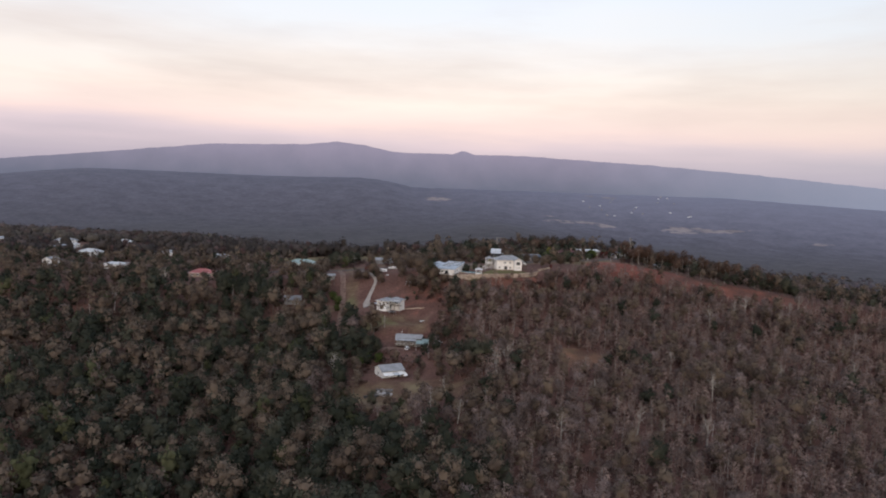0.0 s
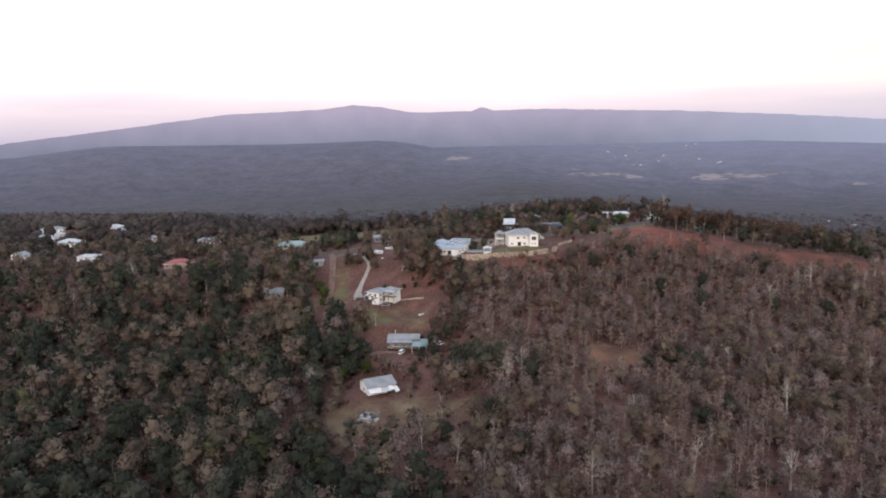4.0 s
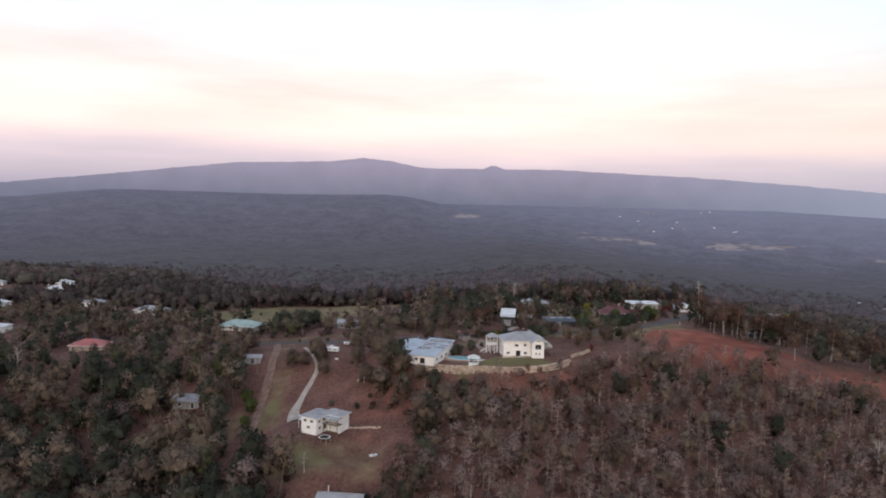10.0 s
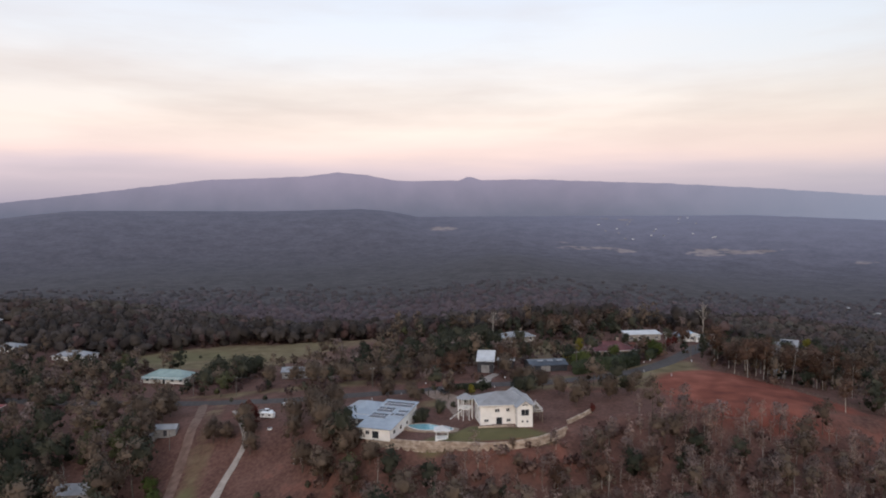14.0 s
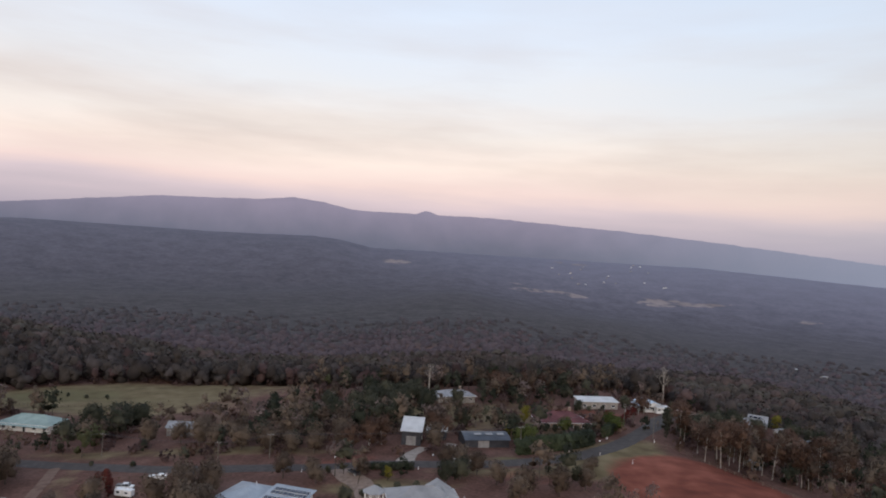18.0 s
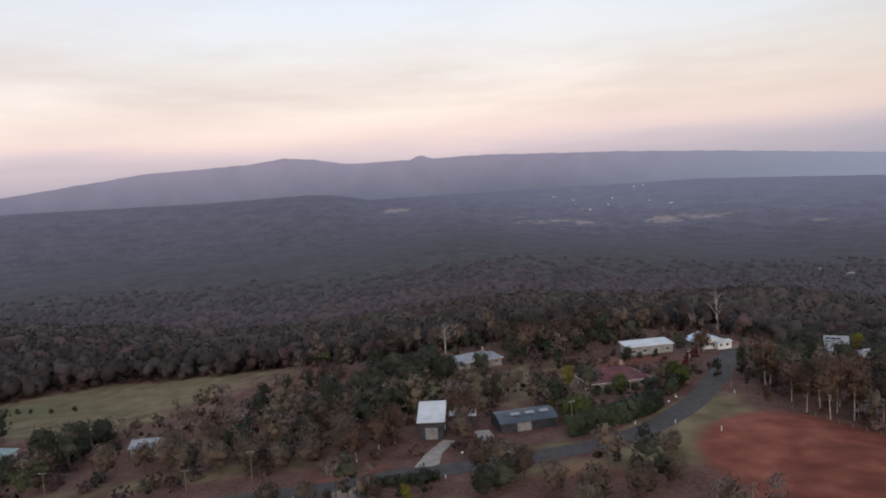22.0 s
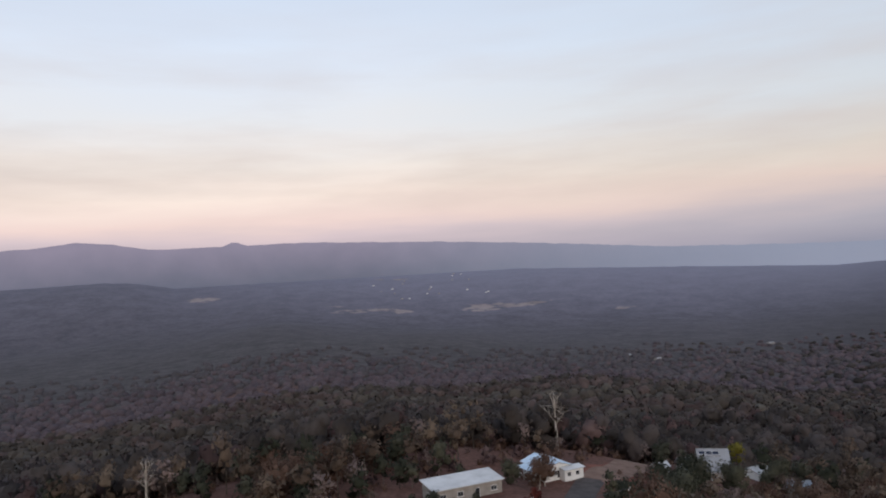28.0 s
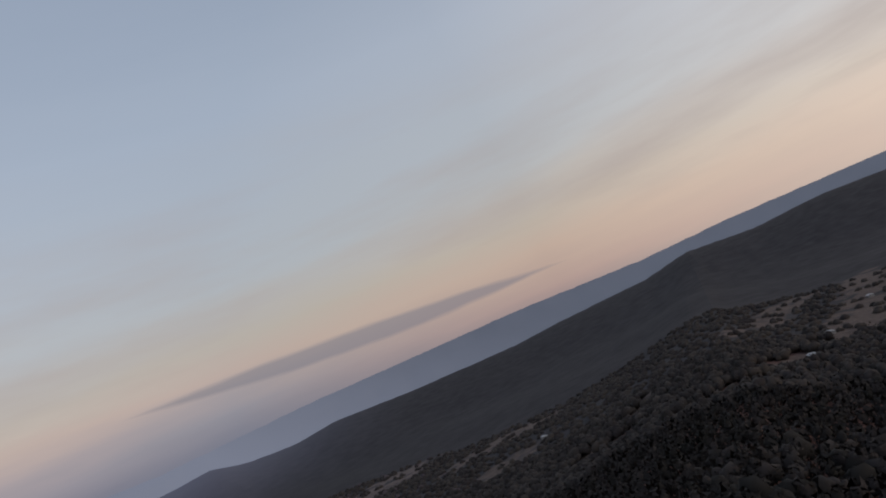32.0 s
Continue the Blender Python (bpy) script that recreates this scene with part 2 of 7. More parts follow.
leaf("valley_leaf", [(0.041, 0.034, 0.029), (0.064, 0.053, 0.045), (0.091, 0.080, 0.066)], 0.03, 0)
leaf("valley_brown", [(0.046, 0.031, 0.029), (0.067, 0.050, 0.044), (0.098, 0.072, 0.066)], 0.03, 0)
M["bark_pale"] = material("bark_pale", [(0.20, 0.175, 0.15), (0.33, 0.295, 0.26), (0.46, 0.42, 0.375)], 0.6, 5, 0.85, 0.2, island=0.3)
M["bark_dark"] = material("bark_dark", [(0.05, 0.04, 0.032), (0.09, 0.072, 0.058), (0.15, 0.125, 0.10)], 0.6, 5, 0.9, 0.2, island=0.3)
M["hedge_leaf"] = material("hedge_leaf", [(0.018, 0.026, 0.011), (0.032, 0.042, 0.018), (0.055, 0.066, 0.030)], 0.8, 5, 0.7, 1.0, 2.0, island=0.25)
M["asphalt"] = material("asphalt", [(0.044, 0.037, 0.035), (0.063, 0.053, 0.050), (0.086, 0.072, 0.067)], 0.5, 6, 0.85, 0.2, 20)
M["dirt_track"] = material("dirt_track", [(0.115, 0.068, 0.050), (0.165, 0.102, 0.078), (0.215, 0.14, 0.108)], 0.4, 6, 0.95, 0.3)
M["concrete"] = material("concrete", [(0.24, 0.20, 0.17), (0.31, 0.265, 0.23), (0.38, 0.33, 0.29)], 0.5, 6, 0.9, 0.2)
M["gravel"] = material("gravel", [(0.17, 0.12, 0.095), (0.24, 0.175, 0.14), (0.30, 0.22, 0.18)], 0.6, 6, 0.95, 0.3)
M["wall_cream"] = material("wall_cream", [(0.68, 0.66, 0.63), (0.75, 0.73, 0.70), (0.80, 0.785, 0.76)], 0.7, 5, 0.8, 0.1)
M["wall_white"] = material("wall_white", [(0.70, 0.69, 0.66), (0.78, 0.77, 0.74), (0.83, 0.82, 0.80)], 0.7, 5, 0.8, 0.1)
M["wall_dark"] = material("wall_dark", [(0.03, 0.03, 0.036), (0.045, 0.045, 0.052), (0.06, 0.06, 0.07)], 0.7, 5, 0.7, 0.1)
M["wall_brick"] = material("wall_brick", [(0.259, 0.187, 0.144), (0.324, 0.245, 0.194), (0.374, 0.295, 0.238)], 1.2, 5, 0.9, 0.2)
M["wall_grey"] = material("wall_grey", [(0.18, 0.17, 0.165), (0.25, 0.24, 0.235), (0.32, 0.31, 0.30)], 0.7, 5, 0.85, 0.1)
M["roof_grey"] = metal_sheet("roof_grey", [(0.198, 0.198, 0.205), (0.258, 0.258, 0.266), (0.312, 0.312, 0.319)])
M["roof_pale"] = metal_sheet("roof_pale", [(0.240, 0.276, 0.320), (0.296, 0.336, 0.384), (0.352, 0.392, 0.440)])
M["roof_white"] = metal_sheet("roof_white", [(0.422, 0.422, 0.422), (0.510, 0.510, 0.510), (0.581, 0.581, 0.581)])
M["wall_tan"] = material("wall_tan", [(0.250, 0.226, 0.203), (0.312, 0.285, 0.257), (0.367, 0.339, 0.312)], 0.7, 5, 0.85, 0.1)
M["roof_blue"] = metal_sheet("roof_blue", [(0.42, 0.54, 0.66), (0.50, 0.62, 0.74), (0.58, 0.70, 0.80)])
M["roof_green"] = metal_sheet("roof_green", [(0.170, 0.242, 0.221), (0.230, 0.302, 0.281), (0.289, 0.365, 0.340)])
M["roof_red"] = metal_sheet("roof_red", [(0.22, 0.06, 0.055), (0.30, 0.09, 0.08), (0.36, 0.12, 0.11)])
M["roof_plum"] = metal_sheet("roof_plum", [(0.085, 0.032, 0.035), (0.115, 0.045, 0.048), (0.15, 0.062, 0.064)], 0.85)
M["roof_dark"] = metal_sheet("roof_dark", [(0.04, 0.045, 0.06), (0.06, 0.068, 0.085), (0.085, 0.095, 0.115)])
M["trim"] = material("trim", [(0.55, 0.54, 0.52), (0.68, 0.67, 0.65), (0.76, 0.75, 0.73)], 1.0, 4, 0.7, 0)
M["pane"] = material("pane", [(0.02, 0.022, 0.026), (0.03, 0.033, 0.04), (0.045, 0.05, 0.06)], 0.6, 3, 0.12, 0)
M["solar"] = material("solar", [(0.012, 0.016, 0.035), (0.02, 0.026, 0.05), (0.03, 0.036, 0.065)], 0.8, 3, 0.2, 0)
M["water"] = material("water", [(0.16, 0.34, 0.38), (0.20, 0.40, 0.44), (0.24, 0.46, 0.50)], 0.8, 3, 0.08, 0.1, 3)
M["sandstone"] = material("sandstone", [(0.28, 0.21, 0.16), (0.38, 0.30, 0.235), (0.48, 0.39, 0.315)], 0.8, 5, 0.9, 0.4, obj_random=0.5)
M["timber"] = material("timber", [(0.10, 0.075, 0.055), (0.15, 0.115, 0.085), (0.20, 0.16, 0.12)], 1.5, 5, 0.85, 0.2)
M["pole"] = material("pole", [(0.10, 0.088, 0.076), (0.15, 0.133, 0.115), (0.20, 0.18, 0.16)], 1.5, 5, 0.85, 0.2)
M["car_white"] = material("car_white", [(0.72, 0.72, 0.72), (0.78, 0.78, 0.78), (0.82, 0.82, 0.82)], 1.0, 3, 0.25, 0)
M["car_dark"] = material("car_dark", [(0.03, 0.03, 0.035), (0.05, 0.05, 0.055), (0.07, 0.07, 0.08)], 1.0, 3, 0.3, 0)
M["rubber"] = material("rubber", [(0.015, 0.015, 0.015), (0.025, 0.025, 0.025), (0.035, 0.035, 0.035)], 2.0, 3, 0.9, 0)
M["junk"] = material("junk", [(0.05, 0.045, 0.045), (0.16, 0.14, 0.13), (0.34, 0.32, 0.31)], 0.9, 4, 0.8, 0.2, obj_random=0.6)


# ---- the land ----
def ss(a, b, v):
    t = np.clip((v - a) / (b - a), 0, 1)
    return t * t * (3 - 2 * t)


def base_height(x, y):
    """Height of the bare land: a ridge that runs east and west, falling to both sides, hills round the horizon."""
    crest = np.interp(x, [-1500, -400, -230, -120, -60, 0, 60, 100, 150, 220, 400, 700, 1500], [-45, -22, -17, -8, 0, 7, 9, 9, 3, -6, -16, -40, -60])
    brow = np.interp(x, [-400, -100, -60, -20, 30, 100, 150, 300, 600], [480, 470, 458, 445, 438, 455, 462, 455, 440])
    d = brow - y
    south = np.interp(d, [0, 30, 60, 90, 130, 200, 300, 500, 900], [0, 12, 21, 28, 35, 43, 48, 52, 60])
    rim = np.interp(x, [-700, -350, -220, -120, 0, 60, 140, 220, 400], [1000, 900, 745, 670, 620, 640, 630, 560, 500])
    north = np.interp(y - rim, [-140, 0, 60, 150, 300, 600, 1200, 2000, 3500], [0, 5, 18, 38, 60, 80, 88, 96, 110])
    spur = 26 * np.exp(-(((x - 330 - (y - 900) * 0.12) / 210) ** 2)) * ss(560, 900, y) * (1 - ss(1050, 1500, y))
    z = crest - south - north + spur
    z = z + 4 * np.sin(x / 210 + y / 330) * ss(900, 1600, np.hypot(x, y - 300)) + 3 * np.sin(x / 97 - y / 140) * ss(900, 1600, np.hypot(x, y - 300))
    # low ranges that close the plain
    az = np.degrees(np.arctan2(x - 20, y - 300))
    r = np.hypot(x - 20, y - 300)
    skyline = np.interp(az, [-180, -60, -38, -32, -18, -10.5, -8.5, -6, 10, 20, 30, 42, 46.6, 49, 51.5, 55, 58.5, 65, 73.5, 77, 84.5, 88, 93, 98, 104, 115, 180],
                        [-1.5, -1.0, -0.7, 0.05, 0.0, 0.15, 0.0, -0.5, -0.45, -0.4, -0.8, -1.3, -1.05, -0.8, -1.4, -1.6, -1.2, -1.45, -1.4, -1.07, -0.7, 0.0, -0.35, 0.0, -0.3, -0.3, -1.5])
    top = 73 + np.tan(np.radians(skyline)) * 3950
    return z + (top - z) * ss(2500, 3950, r) * (1 - 0.5 * ss(4000, 4600, r))


# flat pads under the buildings: x, y, radius, height above or below the bare land
PADS = [(-42, 327, 13, 0), (-37, 368, 13, -3), (-45, 390, 12, 1.0), (15, 444, 20, 0.5), (-20, 452, 20, 0), (-142, 557, 20, 0), (66, 547, 14, 0), (116, 604, 14, 0), (-237, 637, 18, 0),
        (88.5, 590, 13, 0), (25, 594, 13, 0), (10, 512, 9, 0), (34, 515, 13, 0), (-74, 540, 11, 0), (166, 608, 14, 0), (-6, 441, 9, -0.3), (-57, 406, 12, 3.5)]
XS = np.concatenate([-np.geomspace(4700, 470, 46), np.arange(-460, -28, 4.0), np.arange(-28, 40, 1.0), np.arange(40, 461, 4.0), np.geomspace(470, 4700, 60)])
YS = np.concatenate([-np.geomspace(1500, 30, 14), np.arange(0, 150, 15.0), np.arange(152, 412, 4.0), np.arange(412, 446, 1.0), np.arange(448, 757, 4.0), np.geomspace(762, 5000, 100)])


# the garden terrace: line of its retaining wall, and the height of the wall's top along it
TERRACE_X = [-25, -16, -8, 2, 11.5, 19, 26, 31, 35]
TERRACE_Y = [433.5, 430.5, 427.5, 423.6, 421.2, 422.2, 425.6, 429.8, 434.5]
TERRACE_Z = [4.6, 4.8, 5.3, 6.6, 7.2, 7.5, 7.8, 8.1, 8.4]


def make_land():
    gx, gy = np.meshgrid(XS, YS)
    z = base_height(gx, gy)
    core = (np.abs(gx) < 470) & (gy > 140) & (gy < 770)
    for _ in range(2):
        s = z.copy()
        s[1:-1, 1:-1] = (z[1:-1, 1:-1] * 4 + z[:-2, 1:-1] + z[2:, 1:-1] + z[1:-1, :-2] + z[1:-1, 2:]) / 8
        z = np.where(core, s, z)
    for px, py, rad, up in PADS:
        i, j = np.abs(YS - py).argmin(), np.abs(XS - px).argmin()
        level = z[i, j] + up
        z = z + (level - z) * (1 - ss(rad * 0.75, rad * 1.7, np.hypot(gx - px, gy - py)))
    back = gy - np.interp(gx, TERRACE_X, TERRACE_Y)
    held = np.interp(gx, TERRACE_X, TERRACE_Z) - 0.25
    inside = (gx > -25) & (gx < 35) & (back > 0.6) & (back < 13)
    z = np.where(inside, z + (np.maximum(z, held) - z) * (1 - ss(8, 13, back)), z)
    z = np.where((gx > -25) & (gx < 35) & (back <= 0.6) & (back > -8), np.minimum(z, held - 2.3), z)
    rough = np.array([[noise.noise((a * 0.03, b * 0.03, 0)) for a in XS] for b in YS])
    return z + rough * 0.8 * np.where(core, 1, 3)


LAND = make_land()


def gz(x, y):
    """Height of the ground sheet at a place, exact on its triangles."""
    x, y = np.atleast_1d(np.asarray(x, float)), np.atleast_1d(np.asarray(y, float))
    j = np.clip(np.searchsorted(XS, x) - 1, 0, len(XS) - 2)
    i = np.clip(np.searchsorted(YS, y) - 1, 0, len(YS) - 2)
    u, v = (x - XS[j]) / (XS[j + 1] - XS[j]), (y - YS[i]) / (YS[i + 1] - YS[i])
    a, b, c, d = LAND[i, j], LAND[i, j + 1], LAND[i + 1, j + 1], LAND[i + 1, j]
    return np.where(u >= v, a + u * (b - a) + v * (c - b), a + v * (d - a) + u * (c - d))


def ground_at(x, y):
    return float(gz(x, y)[0])


def blob(x, y, cx, cy, rx, ry, turn=0.0, soft=0.35):
    """1 inside an ellipse, fading out over its rim."""
    c, s = math.cos(radians(turn)), math.sin(radians(turn))
    dx, dy = x - cx, y - cy
    e = np.hypot((dx * c + dy * s) / rx, (-dx * s + dy * c) / ry)
    return 1 - ss(1 - soft, 1 + soft, e)


def cover_red(x, y):
    f = 1.2 * blob(x, y, 96, 483, 24, 28, -20, 0.3) + blob(x, y, 112, 480, 24, 10, -35, 0.4) + blob(x, y, 90, 455, 26, 12, 0, 0.5) * 0.45
    f = f + blob(x, y, -50, 446, 14, 28, 0, 0.5) * 0.22 + blob(x, y, -33, 414, 14, 16, 0, 0.5) * 0.26 + blob(x, y, -10, 492, 14, 7, 0, 0.5) * 0.45
    f = f + blob(x, y, 45, 424, 46, 12, 8, 0.6) * 0.22 + blob(x, y, 4, 420, 46, 8, 3, 0.5) * 0.14 + blob(x, y, 165, 455, 44, 10, -5, 0.5) * 0.42 + blob(x, y, 120, 445, 40, 9, -5, 0.5) * 0.36 + blob(x, y, 140, 602, 14, 18, -20, 0.4) * 0.6 + blob(x, y, 80, 575, 22, 10, 0, 0.5) * 0.5
    f = f + blob(x, y, -80, 478, 9, 9, 0, 0.5) * 0.4 + blob(x, y, 48, 336, 14, 14, 0, 0.4) * 0.36 + blob(x, y, 45, 478, 16, 7, 0, 0.5) * 0.4
    return np.clip(f, 0, 1)


def cover_dry(x, y):
    f = blob(x, y, -155, 632, 58, 36, 8, 0.4) + blob(x, y, 77, 506, 30, 13, 50, 0.4) * 0.85 + blob(x, y, 45, 482, 30, 6, 0, 0.5) * 0.6 + blob(x, y, -65, 510, 60, 6, -6, 0.5) * 0.6
    f = f + blob(x, y, 10, 612, 14, 11, 0, 0.4) * 0.8 + blob(x, y, 48, 560, 46, 34, 0, 0.5) * 0.5 + blob(x, y, -30, 560, 60, 40, 0, 0.5) * 0.4 + blob(x, y, -90, 635, 45, 26, 0, 0.5) * 0.6 + blob(x, y, -118, 600, 40, 24, 0, 0.5) * 0.7 + blob(x, y, 5, 468, 20, 6, 0, 0.5) * 0.7 + blob(x, y, 50, 337, 13, 12, 0, 0.4) * 0.45
    f = f + blob(x, y, 8, 350, 38, 9, 0, 0.5) * 0.4 + blob(x, y, -35, 305, 40, 16, 0, 0.5) * 0.5 + blob(x, y, -112, 417, 26, 14, 15, 0.5) * 0.6 + blob(x, y, -45, 388, 20, 14, 0, 0.4) * 0.42
    f = f + blob(x, y, -84, 455, 5, 50, 12, 0.5) * 0.5 + blob(x, y, -380, 760, 60, 30, 0, 0.5) + blob(x, y, -700, 1150, 110, 60, 0, 0.5)
    return np.clip(f, 0, 1)


def cover_green(x, y):
    f = 0.6 * blob(x, y, -58, 389, 14, 8, 0, 0.5) + blob(x, y, -170, 630, 34, 20, 10, 0.5) * 0.6 + blob(x, y, 11, 428, 19, 5, 0, 0.35) * 0.95 + blob(x, y, -125, 610, 20, 20, 0, 0.5) * 0.4
    f = f + blob(x, y, -80, 425, 5, 14, 0, 0.5) * 0.6 + blob(x, y, 38, 497, 12, 3, 0, 0.5) * 0.6
    return np.clip(f, 0, 1)


def cover_field(x, y):
    """Pale cleared paddocks far out on the plain."""
    f = 0 * x
    for cx, cy, rx, ry in ((-213, 3690, 70, 60), (420, 3230, 130, 34), (330, 3330, 60, 28), (560, 3180, 46, 26), (900, 3150, 100, 70), (1080, 3100, 140, 26), (1370, 2900, 50, 30), (690, 1650, 22, 18), (720, 1580, 20, 14),
                           (1150, 1810, 70, 22), (318, 1010, 8, 30), (838, 1010, 20, 18), (1500, 1750, 80, 22), (700, 3900, 46, 40), (600, 4000, 46, 30), (820, 3800, 60, 30)):
        f = f + blob(x, y, cx, cy, rx, ry, -8, 0.6)
    # long brown paddocks along the foot of the eastern hills
    for cx, cy, rx, ry, turn in ((705, 462, 62, 24, -48), (850, 392, 80, 32, -33), (985, 318, 100, 40, -24), (1180, 268, 130, 44, -16), (1370, 222, 140, 44, -16), (1620, 160, 180, 52, -15),
                                 (860, 563, 95, 20, -10), (1005, 532, 70, 18, -25), (1250, 398, 125, 38, -27), (1520, 322, 190, 42, -22), (785, 590, 80, 34, 31), (1130, 800, 75, 60, -30), (1500, 925, 175, 95, -33), (1590, 1280, 190, 95, -34), (852, 1004, 42, 34, -40), (1510, 1600, 110, 80, -40)):
        f = f + blob(x, y, cx, cy, rx, ry, turn, 0.5)
    return np.clip(f, 0, 1)


def ground_material():
    m = bpy.data.materials.new("hill_ground")
    m.use_nodes = True
    t = m.node_tree
    b = t.nodes["Principled BSDF"]
    b.inputs["Roughness"].default_value = 0.95
    b.inputs["Specular IOR Level"].default_value = 0.15
    geo = t.nodes.new("ShaderNodeNewGeometry")

    def ns(scale, detail=5):
        n = t.nodes.new("ShaderNodeTexNoise")
        n.inputs["Scale"].default_value = scale
        n.inputs["Detail"].default_value = detail
        t.links.new(geo.outputs["Position"], n.inputs["Vector"])
        return n.outputs[0]

    fine, mid, big = ns(0.9, 6), ns(0.13, 5), ns(0.012, 5)
    litter = ramp(t, [(0.3, (0.078, 0.037, 0.029)), (0.5, (0.134, 0.066, 0.052)), (0.7, (0.185, 0.102, 0.082))], mid).outputs[0]
    litter = mix_rgb(t, 0.5, litter, ramp(t, [(0.35, (0.052, 0.028, 0.022)), (0.65, (0.158, 0.086, 0.067))], fine).outputs[0])

    def crowns_at(scale):
        """Rounded crowns side by side: 1 at each crown's middle, falling to shaded gaps."""
        v = t.nodes.new("ShaderNodeTexVoronoi")
        v.inputs["Scale"].default_value = scale
        t.links.new(geo.outputs["Position"], v.inputs["Vector"])
        return math_node(t, "SUBTRACT", 1.0, math_node(t, "MULTIPLY", v.outputs["Distance"], 1.05), True)

    canopy = crowns_at(0.105)
    # shade in the gaps between crowns is painted into the woods' colour
    cover = math_node(t, "ADD", math_node(t, "MULTIPLY", ns(0.03, 7), 0.72), math_node(t, "MULTIPLY", canopy, 0.28))
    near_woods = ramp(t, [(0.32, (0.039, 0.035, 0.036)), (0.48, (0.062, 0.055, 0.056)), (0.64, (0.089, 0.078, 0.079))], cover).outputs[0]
    # bluer, paler copy of the woods: haze put into the base colour
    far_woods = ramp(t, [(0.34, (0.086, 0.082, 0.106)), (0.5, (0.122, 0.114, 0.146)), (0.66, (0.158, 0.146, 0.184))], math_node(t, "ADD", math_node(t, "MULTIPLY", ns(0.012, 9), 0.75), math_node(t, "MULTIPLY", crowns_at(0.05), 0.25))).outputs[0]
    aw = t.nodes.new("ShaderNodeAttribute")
    aw.attribute_name = "distance_haze"
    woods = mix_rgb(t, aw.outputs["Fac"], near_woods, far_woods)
    dry = ramp(t, [(0.3, (0.105, 0.078, 0.040)), (0.5, (0.150, 0.115, 0.062)), (0.7, (0.20, 0.155, 0.09))], mid).outputs[0]
    green = ramp(t, [(0.3, (0.085, 0.078, 0.036)), (0.7, (0.14, 0.122, 0.060))], mid).outputs[0]
    red = ramp(t, [(0.34, (0.100, 0.030, 0.020)), (0.5, (0.175, 0.052, 0.034)), (0.66, (0.27, 0.092, 0.062))], math_node(t, "ADD", math_node(t, "MULTIPLY", mid, 0.6), math_node(t, "MULTIPLY", ns(0.045, 4), 0.4))).outputs[0]
    field = ramp(t, [(0.3, (0.18, 0.148, 0.146)), (0.7, (0.31, 0.262, 0.258))], big).outputs[0]

    def mask(name, amount=0.9, n=mid):
        a = t.nodes.new("ShaderNodeAttribute")
        a.attribute_name = name
        v = math_node(t, "ADD", a.outputs["Fac"], math_node(t, "MULTIPLY", math_node(t, "SUBTRACT", n, 0.5), amount))
        v = math_node(t, "MULTIPLY", math_node(t, "SUBTRACT", v, 0.28), 2.2, True)
        return v

    col = mix_rgb(t, mask("woods", 0.2), litter, woods)
    col = mix_rgb(t, mask("dry"), col, dry)
    col = mix_rgb(t, mask("green"), col, green)
    col = mix_rgb(t, mask("red"), col, red)
    af = t.nodes.new("ShaderNodeAttribute")
    af.attribute_name = "field"
    broken = math_node(t, "MULTIPLY", af.outputs["Fac"], math_node(t, "ADD", math_node(t, "MULTIPLY", ns(0.024, 7), 3.2), -0.75))
    # paddocks turn from brown to pale with the same distance tint
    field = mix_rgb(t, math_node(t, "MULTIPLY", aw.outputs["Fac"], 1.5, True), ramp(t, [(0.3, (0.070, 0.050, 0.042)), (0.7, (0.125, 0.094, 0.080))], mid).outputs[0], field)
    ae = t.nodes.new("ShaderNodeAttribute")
    ae.attribute_name = "east_dimming"
    # land towards the east is dimmed in its base colour, by bearing
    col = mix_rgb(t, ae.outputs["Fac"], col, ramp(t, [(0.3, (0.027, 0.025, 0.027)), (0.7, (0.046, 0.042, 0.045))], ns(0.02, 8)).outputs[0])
    # haze over the farthest land, tinted straight into its base colour
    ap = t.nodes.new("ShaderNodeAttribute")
    ap.attribute_name = "pale_haze"
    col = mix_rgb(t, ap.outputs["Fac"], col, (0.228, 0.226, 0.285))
    col = mix_rgb(t, math_node(t, "MULTIPLY", math_node(t, "SUBTRACT", broken, 0.36), 3.5, True), col, field)
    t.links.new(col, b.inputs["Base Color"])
    bp = t.nodes.new("ShaderNodeBump")
    bp.inputs["Strength"].default_value = 0.6
    bp.inputs["Distance"].default_value = 0.15
    t.links.new(fine, bp.inputs["Height"])
    t.links.new(bp.outputs[0], b.inputs["Normal"])
    return m


def mesh_from(name, verts, faces, mat=None, smooth=False):
    """A mesh from arrays: verts n x 3, faces m x 3 or m x 4."""
    me = bpy.data.meshes.new(name)
    verts, faces = np.asarray(verts, np.float32), np.asarray(faces, np.int32)
    k = faces.shape[1]
    me.vertices.add(len(verts))
    me.vertices.foreach_set("co", verts.ravel())
    me.loops.add(faces.size)
    me.loops.foreach_set("vertex_index", faces.ravel())
    me.polygons.add(len(faces))
    me.polygons.foreach_set("loop_start", np.arange(0, faces.size, k, dtype=np.int32))
    me.polygons.foreach_set("use_smooth", np.full(len(faces), smooth, bool))
    me.update(calc_edges=True)
    if mat:
        me.materials.append(mat)
    return me


